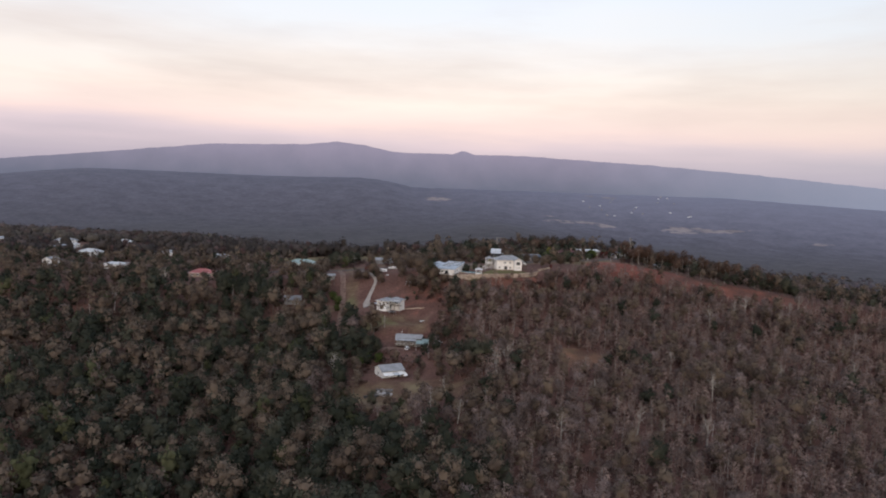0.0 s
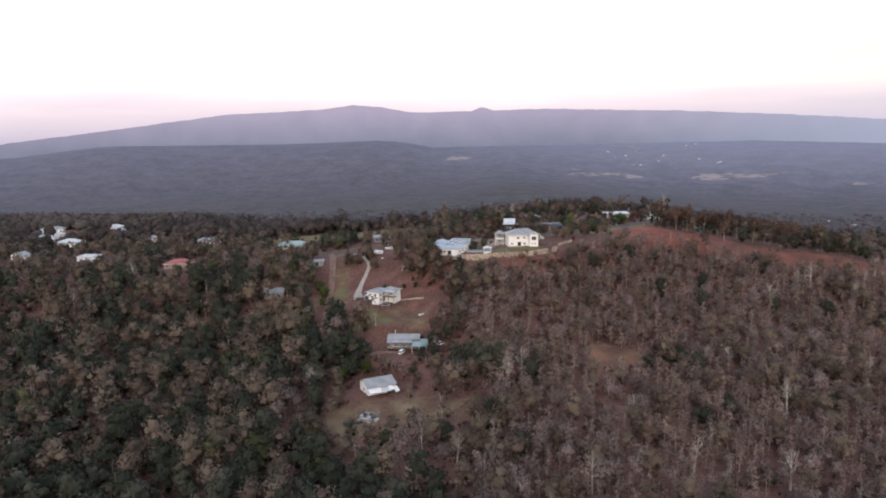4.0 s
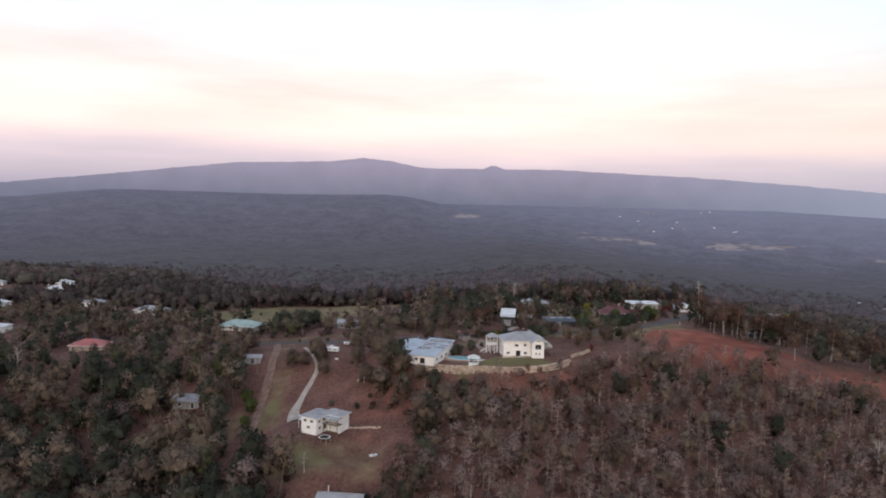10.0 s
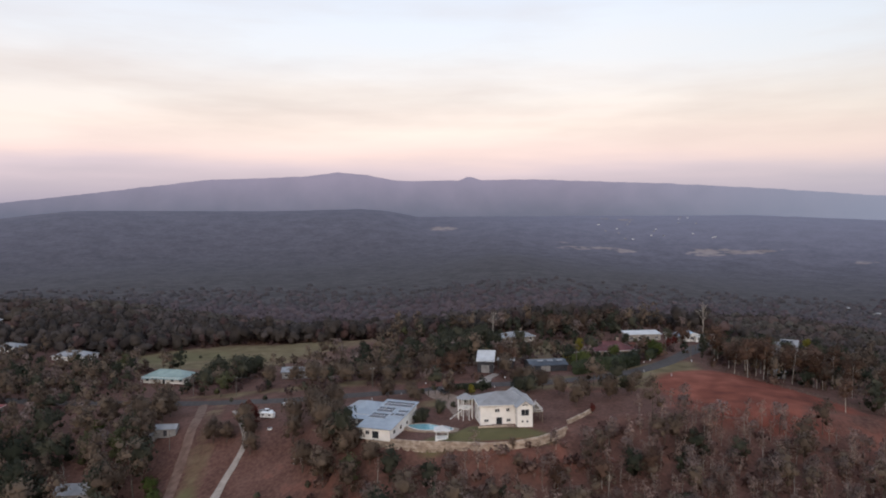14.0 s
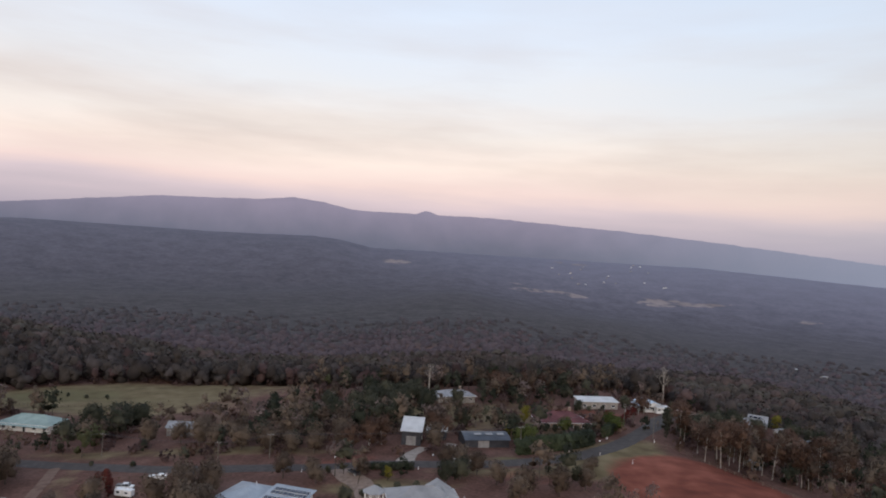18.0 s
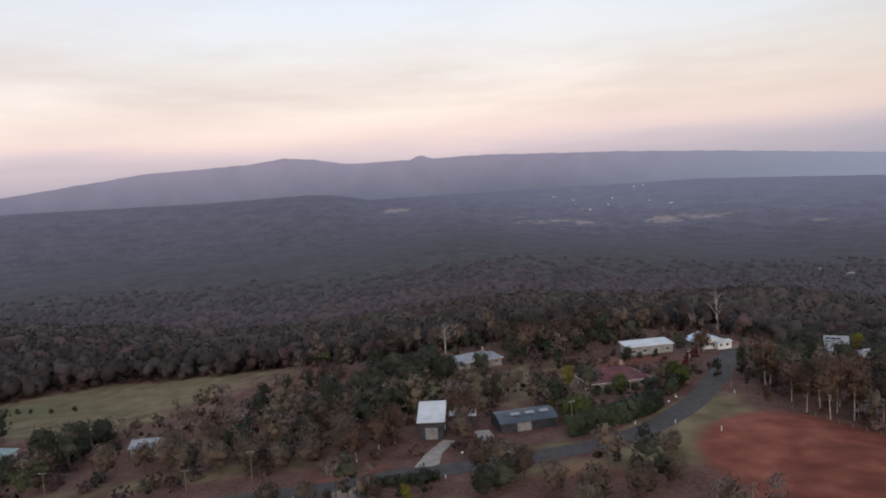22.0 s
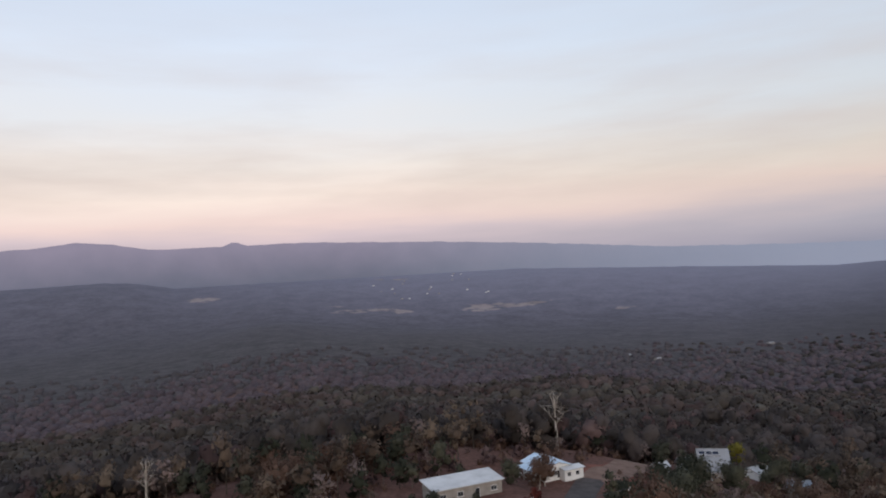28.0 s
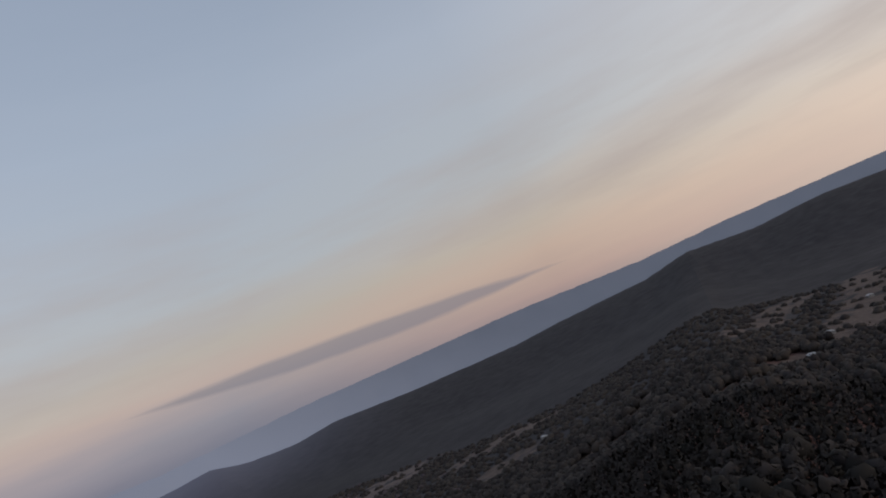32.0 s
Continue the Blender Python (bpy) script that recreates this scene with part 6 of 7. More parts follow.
for x, y in ((700, 1640), (725, 1580), (1150, 1815), (1500, 1760), (656, 515), (859, 373), (1338, 220), (1188, 753), (1030, 330)):
    small_shed(x, y, (x * 7) % 60, 15, 8, 3.2, "wall_grey", "roof_grey", "long pale farm building far off on the plain")
rv = random.Random(4)
for k in range(20):
    small_shed(rv.uniform(520, 1050), rv.uniform(3350, 4000), rv.uniform(0, 90), rv.uniform(7, 11), 6, 2.6, "wall_tan" if k % 2 else "wall_white", "roof_grey", "small pale building of a township far off on the plain")


# ---- gardens, walls and yards ----
def pool():
    p = thing("swimming_pool", -6, 441.5, -12, "kidney-shaped pool of pale turquoise water with sandy paving", "pool", z=max(ground_at(-6 + a, 441.5 + b) for a in (-8, -4, 0, 4, 8) for b in (-3, 0, 3)) - 0.15)
    def ring(s, z):
        return [(s * (6.2 + 0.8 * math.cos(2 * a)) * math.cos(a), s * (2.6 + 0.5 * math.cos(3 * a)) * math.sin(a), z) for a in np.linspace(0, 2 * math.pi, 28, endpoint=False)]
    part("paving", slab(ring(1.45, 0.32), 0.9), "sandstone", p, "sandy stone paving")
    part("coping", slab(ring(1.08, 0.42), 0.094), "trim", p)
    part("water", slab(ring(1.0, 0.47), 0.045), "water", p, "still turquoise water")


def pavilion():
    p = thing("garden_pavilion", -1.5, 428.8, 5, "small white open pavilion beside the pool", "pavilion", z=ground_at(-1.5, 428.8))
    part("floor", box(-1.9, 1.9, -1.7, 1.7, -0.8, 0.25), "wall_white", p)
    posts(p, [(-1.7, -1.5), (1.7, -1.5), (1.7, 1.5), (-1.7, 1.5)], 0.254, 2.6, 0.09)
    hip_roof(p, -1.8, 1.8, -1.6, 1.6, 2.75, 1.0, "roof_white", 0.4, "white hipped roof")
    railing(p, (-1.7, 1.5), (1.7, 1.5), 0.25)
    railing(p, (-1.7, -1.5), (-1.7, 1.5), 0.25)


pool()
pavilion()


def stone_wall(name, pts, courses, label, size=(1.15, 0.6, 0.55), base=-0.9, tops=None):
    """A retaining wall of squared sandstone blocks, each laid singly along a line."""
    w = new(name)
    x0, y0 = pts[0]
    w.matrix_basis = pose(x0, y0, 0)
    tagged(w, label, "wall")
    meshes = []
    for s in range(5):
        r = random.Random(s)
        L, D, H = size[0] * r.uniform(0.88, 0.99), size[1], size[2] * 0.97
        bm = box(-L / 2, L / 2, -D / 2, D / 2, 0, H, 0.05)
        for v in bm.verts:
            v.co += Vector((r.uniform(-0.03, 0.03), r.uniform(-0.04, 0.04), r.uniform(-0.015, 0.015)))
        me = bpy.data.meshes.new("block")
        bm.to_mesh(me)
        bm.free()
        me.materials.append(M["sandstone"])
        meshes.append(me)
    rng = random.Random(3)
    line = [Vector((a, b, 0)) for a, b in pts]
    total = sum((line[i + 1] - line[i]).length for i in range(len(line) - 1))

    def along(s):
        for i in range(len(line) - 1):
            d = (line[i + 1] - line[i]).length
            if s <= d or i == len(line) - 2:
                return line[i].lerp(line[i + 1], s / d), line[i + 1] - line[i]
            s -= d

    for c in range(courses):
        s = size[0] * (0.5 if c % 2 else 0.05)
        while s < total:
            p, d = along(s)
            z = ground_at(p.x, p.y) + base + c * size[2]
            if tops:
                z = float(np.interp(p.x, [a for a, _ in pts], tops)) - (courses - c) * size[2]
            part("block", rng.choice(meshes), None, w, at=pose(p.x - x0, p.y - y0 + c * 0.05, z, 0, rng.uniform(-1, 1), math.degrees(math.atan2(d.y, d.x)) + rng.uniform(-2, 2)))
            s += size[0]


stone_wall("retaining_wall", list(zip(TERRACE_X, TERRACE_Y)), 7, "long curved retaining wall of pale sandstone blocks", tops=TERRACE_Z)
stone_wall("retaining_wall", [(35.5, 438), (38, 441), (41, 444.5), (43.5, 448)], 3, "low rough sandstone wall above the slope", base=-0.4)
stone_wall("retaining_wall", [(-46.5, 409), (-41, 408), (-36, 407), (-32, 406)], 2, "low pale stone garden wall on the lawn", (0.9, 0.5, 0.4), -0.3)


def trampoline():
    """Round trampoline: white padded rim, black mat, splayed legs."""
    t = thing("trampoline", -50.2, 397.6, 0, "round garden trampoline with black mat and white rim", "trampoline")

    def disc(r0, r1, z, thick):
        bm = bmesh.new()
        rings = []
        for r, h in ((r0, z), (r1, z), (r1, z - thick), (r0, z - thick)):
            rings.append([bm.verts.new((r * math.cos(a), r * math.sin(a), h)) for a in np.linspace(0, 2 * math.pi, 32, endpoint=False)])
        for k in range(4):
            a, b = rings[k], rings[(k + 1) % 4]
            for i in range(32):
                bm.faces.new((a[i], b[i], b[(i + 1) % 32], a[(i + 1) % 32]))
        return bm

    part("mat", disc(0.05, 1.72, 0.9, 0.03), "rubber", t, "black woven mat")
    part("rim_pad", disc(1.74, 2.05, 0.93, 0.07), "car_white", t, "white rim pad")
    for k in range(6):
        a = k * math.pi / 3
        part("leg", rod((1.9 * math.cos(a), 1.9 * math.sin(a), 0.85), (2.0 * math.cos(a), 2.0 * math.sin(a), -0.8), 0.04), "trim", t)


trampoline()


# ---- vehicles ----
def wheel(parent, x, y, r=0.36, w=0.22):
    bm = bmesh.new()
    bmesh.ops.create_cone(bm, cap_ends=True, segments=16, radius1=r, radius2=r, depth=w)
    bmesh.ops.bevel(bm, geom=[e for e in bm.edges if len(e.link_faces) == 2 and e.calc_face_angle(0) > 1], offset=0.04, segments=2, affect="EDGES")
    o = part("wheel", bm, "rubber", parent, at=pose(x, y, r, 90, 0, 0))
    bm = bmesh.new()
    bmesh.ops.create_cone(bm, cap_ends=True, segments=12, radius1=r * 0.55, radius2=r * 0.5, depth=w + 0.03)
    part("rim", bm, "trim", o)


def car(name, x, y, turn, label, long_roof=True, tray=False, mat="car_white"):
    c = thing(name, x, y, turn, label, "car")
    c.location.z += 0.1
    L, W = 4.7, 1.8
    body = box(-L / 2, L / 2, -W / 2, W / 2, 0.38, 1.02, 0.12)
    part("body", body, mat, c)
    x0, x1 = (-2.2, 0.9) if long_roof else (-0.7, 0.9)
    bm = bmesh.new()
    lo = [(x0, -0.86), (x1 + 0.5, -0.86), (x1 + 0.5, 0.86), (x0, 0.86)]
    hi = [(x0 + 0.2, -0.72), (x1 - 0.1, -0.72), (x1 - 0.1, 0.72), (x0 + 0.2, 0.72)]
    a = [bm.verts.new((p[0], p[1], 1.024)) for p in lo]
    b = [bm.verts.new((p[0], p[1], 1.6)) for p in hi]
    for i in range(4):
        bm.faces.new((a[i], a[(i + 1) % 4], b[(i + 1) % 4], b[i]))
    bm.faces.new(b)
    bm.faces.new(a[::-1])
    part("cabin_glass", bm, "pane", c, "dark tinted glass")
    part("roof", box(x0 + 0.15, x1 - 0.05, -0.75, 0.75, 1.604, 1.68, 0.03), mat, c)
    for q in (x0 + 0.02, (x0 + x1) / 2, x1 + 0.25):
        for s in (-1, 1):
            part("pillar", box(q, q + 0.09, s * 0.8 - 0.05, s * 0.8 + 0.05, 1.028, 1.6), mat, c)
    if tray:
        part("tray", box(-2.34, -0.75, -0.92, 0.92, 1.03, 1.3), "car_dark", c)
    for sx in (-1.4, 1.45):
        for sy in (-0.82, 0.82):
            wheel(c, sx, sy)
    for s in (-0.65, 0.65):
        part("headlight", box(2.3, 2.37, s - 0.2, s + 0.2, 0.72, 0.88, 0.02), "trim", c)
        part("tail_light", box(-2.37, -2.3, s - 0.12, s + 0.12, 0.72, 0.92, 0.02), "roof_red", c)
    part("bumper", box(2.3, 2.45, -0.85, 0.85, 0.4, 0.58, 0.04), "car_dark", c)


def caravan():
    c = thing("caravan", -65, 467.5, -8, "white caravan parked on bare red earth", "caravan")
    c.scale = (0.85, 0.85, 0.85)
    part("body", box(-2.9, 2.9, -1.15, 1.15, 0.5, 2.6, 0.22), "car_white", c)
    for x in (-1.6, 1.2):
        part("window", box(x - 0.5, x + 0.5, -1.18, -1.152, 1.4, 2.0), "pane", c)
    part("door", box(-0.4, 0.25, -1.18, -1.152, 0.6, 2.3), "trim", c)
    part("roof_hatch", box(-0.4, 0.4, -0.4, 0.4, 2.604, 2.72, 0.04), "trim", c)
    part("drawbar", rod((2.9, 0, 0.55), (4.2, 0, 0.5), 0.07), "car_dark", c)
    for s in (-1.0, 1.0):
        wheel(c, -0.2, s)
    part("jockey_wheel", rod((4.0, 0, 0.0), (4.0, 0, 0.6), 0.05), "car_dark", c)


def boat():
    b = thing("boat", -60.5, 479.5, 3, "white motor boat on a trailer beside the road", "boat")
    bm = bmesh.new()
    secs = []
    for k in range(9):
        u = k / 8
        x = -2.7 + 5.4 * u
        half = 1.05 * (1 - max(0, (u - 0.5) / 0.5) ** 2.2) + 0.02
        top = 1.5 + 0.25 * u * u
        secs.append([bm.verts.new(p) for p in ((x, -half, top), (x, -half * 0.75, 0.95 + 0.2 * u), (x, 0, 0.65 + 0.55 * u ** 3), (x, half * 0.75, 0.95 + 0.2 * u), (x, half, top))])
    for k in range(8):
        for j in range(4):
            bm.faces.new((secs[k][j], secs[k][j + 1], secs[k + 1][j + 1], secs[k + 1][j]))
        bm.faces.new((secs[k][4], secs[k][0], secs[k + 1][0], secs[k + 1][4]))
    bm.faces.new(secs[0][::-1])
    bm.faces.new(secs[8])
    part("hull", bm, "car_white", b)
    part("cabin", box(-0.2, 1.3, -0.65, 0.65, 1.62, 2.15, 0.12), "car_white", b)
    part("windscreen", slab([(-0.3, -0.6, 2.5), (-0.3, 0.6, 2.5), (0.0, 0.6, 2.16), (0.0, -0.6, 2.16)], 0.03), "pane", b)
    part("outboard_motor", box(-3.15, -2.74, -0.2, 0.2, 0.8, 1.9, 0.08), "car_dark", b)
    bm = box(-2.6, 3.4, -0.06, 0.06, 0.42, 0.55)
    add_box(bm, -1.6, -1.4, -0.95, 0.95, 0.3, 0.42)
    add_box(bm, -2.0, 1.6, -0.5, -0.4, 0.554, 0.85)
    add_box(bm, -2.0, 1.6, 0.4, 0.5, 0.554, 0.85)
    part("trailer", bm, "trim", b)
    for s in (-0.95, 0.95):
        wheel(b, -1.5, s, 0.3, 0.18)


car("utility_truck", -67.5, 473.5, 5, "white four-wheel drive parked beside the caravan", False, True)
car("parked_car", -37.0, 357.5, 80, "white car parked in front of the tin-roofed house")
car("parked_car", -21, 360, 20, "white car parked beside the carport")
car("parked_car", -4, 478, 130, "dark four-wheel drive on the gravel drive", True, False, "car_dark")
car("parked_car", 121, 601, 100, "white car at the end of the road")
caravan()
boat()


# ---- yard things ----
def tub():
    t = thing("water_trough", -61, 457, 0, "small round white water trough on red earth", "trough")
    bm = bmesh.new()
    bmesh.ops.create_cone(bm, cap_ends=True, segments=20, radius1=0.75, radius2=0.8, depth=0.6)
    part("tub", bm, "car_white", t, at=pose(0, 0, 0.3))
    bm = bmesh.new()
    bmesh.ops.create_cone(bm, cap_ends=True, segments=20, radius1=0.68, radius2=0.68, depth=0.03)
    part("water", bm, "car_dark", t, at=pose(0, 0, 0.6))


def play_frame():
    p = thing("play_frame", -44.5, 435, 5, "white timber play frame with flat roof on the slope", "play frame")
    posts(p, [(-2.2, -0.8), (0, -0.8), (2.2, -0.8), (-2.2, 0.8), (0, 0.8), (2.2, 0.8)], -0.5, 2.0, 0.07)
    part("roof", box(-2.5, 2.5, -1.0, 1.0, 2.004, 2.15), "roof_white", p)
    part("crossbar", rod((-2.2, 0, 1.2), (2.2, 0, 1.2), 0.05), "trim", p)


def dinghy():
    d = thing("dinghy", -32, 393, 40, "small white dinghy lying on the lawn", "boat")
    bm = bmesh.new()
    secs = []
    for k in range(7):
        u = k / 6
        half = 0.75 * (1 - max(0, (u - 0.45) / 0.55) ** 2) + 0.03
        x = -1.6 + 3.2 * u
        secs.append([bm.verts.new(p) for p in ((x, -half, 0.6), (x, -half * 0.7, 0.1), (x, half * 0.7, 0.1), (x, half, 0.6))])
    for k in range(6):
        for j in range(3):
            bm.faces.new((secs[k][j], secs[k][j + 1], secs[k + 1][j + 1], secs[k + 1][j]))
        bm.faces.new((secs[k][3], secs[k][0], secs[k + 1][0], secs[k + 1][3]))
    bm.faces.new(secs[0][::-1])
    bm.faces.new(secs[6])
    part("hull", bm, "car_white", d)
    part("seat", box(-0.3, 0.1, -0.6, 0.6, 0.604, 0.66), "timber", d)


tub()
play_frame()
dinghy()
rj = random.Random(5)
for k in range(14):
    x, y = -44 + rj.uniform(-6, 6), 306 + rj.uniform(-3.5, 3.5)
    a, b, c = rj.uniform(0.5, 1.4), rj.uniform(0.4, 1.0), rj.uniform(0.4, 1.1)
    bm = box(-a, a, -b, b, -0.2, c, 0.12)
    for v in bm.verts:
        v.co += Vector((rj.uniform(-0.15, 0.15), rj.uniform(-0.15, 0.15), rj.uniform(-0.1, 0.1)))
    me = bpy.data.meshes.new("scrap")
    bm.to_mesh(me)
    bm.free()
    me.materials.append(M["junk"])
    o = tagged(new("scrap_sheet", me), "rusty piece of scrap lying on bare ground in the yard", "scrap", "scrap in the yard")
    o.matrix_basis = pose(x, y, ground_at(x, y), 0, 0, rj.uniform(0, 180))


def pole(x, y, h, turn, arms=1, lamp=False):
    p = thing("power_pole", x, y, turn, "weathered timber power pole with crossarm" if arms else "slim grey pole by the road", "pole", "poles along the road")
    part("shaft", rod((0, 0, -0.8), (0, 0, h), 0.14, 0.09, 8), "pole", p)
    for k in range(arms):
        z = h - 0.5 - k * 0.9
        a = part("crossarm", box(-0.9, 0.9, -0.06, 0.06, z, z + 0.12), "pole", p)
        for s in (-0.8, -0.4, 0.4, 0.8):
            part("insulator", rod((s, 0, z + 0.122), (s, 0, z + 0.32), 0.06, 0.04, 6), "trim", a)
    if arms > 1:
        part("transformer", rod((0.35, 0, h - 3.4), (0.35, 0, h - 2.4), 0.3, 0.3, 10), "wall_grey", p)


for q in ((-114, 520, 8, 10, 1), (-92, 511, 8, 5, 1), (-49, 496.5, 6, 0, 1), (-33, 497, 8, 0, 1), (45.7, 502.3, 9, 20, 1), (91, 550, 10, 40, 2), (98, 535, 9, 50, 0), (112, 552, 10, 50, 1), (-96, 458, 7, 0, 0)):
    pole(*q)


def wire(a, b, sag=0.9):
    (x0, y0, z0), (x1, y1, z1) = a, b
    cu = bpy.data.curves.new("power_line", "CURVE")
    cu.dimensions = "3D"
    cu.bevel_depth = 0.025
    sp = cu.splines.new("POLY")
    sp.points.add(12)
    for k in range(13):
        u = k / 12
        sp.points[k].co = (x0 + (x1 - x0) * u, y0 + (y1 - y0) * u, z0 + (z1 - z0) * u - sag * 4 * u * (1 - u), 1)
    o = new("power_line", cu)
    cu.materials.append(M["car_dark"])
    tagged(o, "thin dark power line slung between poles", "wire", "power lines")


run = [(-114, 520, 8), (-92, 511, 8), (-49, 496.5, 6), (-33, 497, 8), (45.7, 502.3, 9), (91, 550, 10), (112, 552, 10)]
for (xa, ya, ha), (xb, yb, hb_) in zip(run, run[1:]):
    for off in (-0.55, 0.55):
        wire((xa + off, ya, ground_at(xa, ya) + ha - 0.15), (xb + off, yb, ground_at(xb, yb) + hb_ - 0.15))


def marker(x, y, h=1.1):
    m = thing("marker_post", x, y, 0, "short white marker post beside the road", "post", "marker posts")
    part("post", box(-0.09, 0.09, -0.06, 0.06, -0.3, h, 0.02), "car_white", m)
    part("reflector", box(-0.05, 0.05, -0.075, -0.064, h - 0.35, h - 0.15), "roof_red", m)


for q in ((80.5, 497, 1.2), (72, 505, 1.0), (80, 530, 1.0), (97, 530, 1.1), (-20, 482.4, 0.9), (14, 482.4, 0.9), (-60, 484, 0.9), (62, 505.5, 1.0)):
    marker(*q)


def letterbox(x, y, turn):
    m = thing("letterbox", x, y, turn, "small white letterbox on a post by a driveway", "letterbox", "letterboxes")
    part("post", box(-0.06, 0.06, -0.06, 0.06, -0.3, 0.9), "timber", m)
    part("box", box(-0.25, 0.25, -0.18, 0.18, 0.904, 1.25, 0.04), "car_white", m)


for q in ((-12, 493.8, 0), (18, 494.5, 10), (75.5, 521.5, 40), (79, 526, 45), (-79, 484.5, 0)):
    letterbox(*q)


def fence(pts, label, h=1.1, gap=3.0):
    f = new("fence")
    x0, y0 = pts[0]
    f.matrix_basis = pose(x0, y0, 0)
    tagged(f, label, "fence")
    for (xa, ya), (xb, yb) in zip(pts, pts[1:]):
        n = max(1, int(math.hypot(xb - xa, yb - ya) / gap))
        prev = None
        for k in range(n + 1):
            x, y = xa + (xb - xa) * k / n, ya + (yb - ya) * k / n
            z = ground_at(x, y)
            if k < n or (xb, yb) == pts[-1]:
                part("post", box(x - x0 - 0.07, x - x0 + 0.07, y - y0 - 0.07, y - y0 + 0.07, z - 0.4, z + h), "timber", f)
            if prev:
                for q in (0.45, 0.95):
                    part("rail", rod((prev[0] - x0, prev[1] - y0, prev[2] + q * h), (x - x0, y - y0, z + q * h), 0.035, sides=4), "timber", f)
            prev = (x, y, z)


fence([(100, 526), (112, 503), (124, 483), (136, 470), (150, 463)], "wire and timber fence along the edge of the red earth")
fence([(-200, 618), (-165, 600), (-120, 600), (-110, 615)], "timber paddock fence beside the yellow field")
fence([(-76, 482), (-58, 481.5), (-40, 480.5)], "low timber fence along the road verge")


# ---- trees that stand on their own ----
def mesh_tree(seed, h, spread, bole, clumps, n_leaf, leaf, mat, bark, **kw):
    wood, fol = tree_shape(seed, h, spread, bole, clumps, n_leaf, leaf, **kw)
    t = mesh_from("trunk", *wood, M[bark], True)
    return t, (soften(mesh_from("crown", *fol[:2], M[mat], True), fol[2]) if fol is not None else None)


KINDS = {
    "gum": ([mesh_tree(s, 15, 4.4, 0.36, 8, 900, 0.28, "leaf_gum", "bark_pale", r=0.2, ragged=0.8, core=0.5, open_crown=True, puff=0.44) for s in (201, 202, 203, 204, 205)], "gum_tree", "tall gum with pale trunk and thin olive-brown crown"),
    "bush": ([mesh_tree(s, 8, 3.9, 0.06, 8, 800, 0.28, "leaf_dark", "bark_dark", ragged=0.7, core=0.7) for s in (211, 212, 213)], "garden_tree", "dense dark green rounded garden tree"),
    "olive": ([mesh_tree(s, 8.5, 3.9, 0.12, 8, 800, 0.28, "leaf_olive", "bark_dark", ragged=0.75, core=0.64) for s in (221, 222, 223, 224)], "tree", "spreading olive-green tree beside the road"),
    "brown": ([mesh_tree(s, 10, 4.0, 0.16, 8, 800, 0.28, "leaf_gum", "bark_pale", twigs=1, core=0.58, ragged=0.8) for s in (231, 232, 233)], "dry_tree", "dry brown-leaved tree with pale limbs"),
    "bright": ([mesh_tree(s, 7, 3.1, 0.06, 8, 480, 0.32, "leaf_bright", "bark_dark") for s in (241, 242)], "green_tree", "bright fresh green leafy tree in a garden"),
    "yellow": ([mesh_tree(s, 9, 2.6, 0.08, 8, 420, 0.34, "leaf_yellow", "bark_dark") for s in (251, 252)], "wattle_tree", "yellow flowering wattle among dark trees"),
    "red": ([mesh_tree(s, 4, 1.3, 0.05, 6, 240, 0.24, "leaf_red", "bark_dark") for s in (261, 262)], "shrub", "dark red-leaved garden shrub"),
    "pine": ([mesh_tree(s, 12, 1.8, 0.04, 12, 420, 0.32, "leaf_dark", "bark_dark", ragged=0.7) for s in (271, 272)], "pine_tree", "dark narrow upright pine"),
    "bare": ([mesh_tree(s, 13, 4.0, 0.35, 9, 0, 0.3, "leaf_brown", "bark_pale", twigs=7, r=0.40) for s in (281, 282, 283, 284)], "bare_tree", "bare dead tree with pale grey branches"),
    "shrub": ([mesh_tree(s, 2.6, 1.5, 0.03, 6, 200, 0.26, "leaf_dark", "bark_dark") for s in (291, 292, 293)], "shrub", "low dark green shrub"),
}
rt = random.Random(11)


def stand(kind, x, y, size=1.0):
    pool_, name, label = KINDS[kind]
    trunk, crown = rt.choice(pool_)
    e = thing(name, x, y, rt.uniform(0, 360), label, "tree" if kind not in ("shrub", "red") else "shrub", name.replace("_", " ") + "s of the ridge")
    e.scale = (size, size, size * rt.uniform(0.9, 1.15))
    part("trunk", trunk, None, e)
    if crown:
        part("crown", crown, None, e)


# gums along the edge of the red earth
for k in range(13):
    u = k / 12
    stand("gum", 107 + 52 * u + rt.uniform(-5, 8), 528 - 58 * u + rt.uniform(-3, 14), rt.uniform(0.6, 1.05))
for q in ((110.4, 524, 0.85), (109, 513, 0.8), (112, 507, 0.95), (118, 507, 1.0), (127, 503, 1.05), (122, 521, 0.9), (127, 462, 0.8), (146, 474, 1.05), (150, 482, 0.9), (118, 515, 0.9), (126, 508, 0.85), (134, 498, 1.0), (160, 470, 0.9), (170, 478, 0.9), (180, 470, 1.0), (192, 476, 0.9)):
    stand("gum", *q)
for q in ((106, 548, 0.95), (109, 553, 0.8), (112, 560, 1.0), (150, 606, 1.0), (153, 600, 0.9), (103, 536, 0.5)):
    stand("pine", *q)
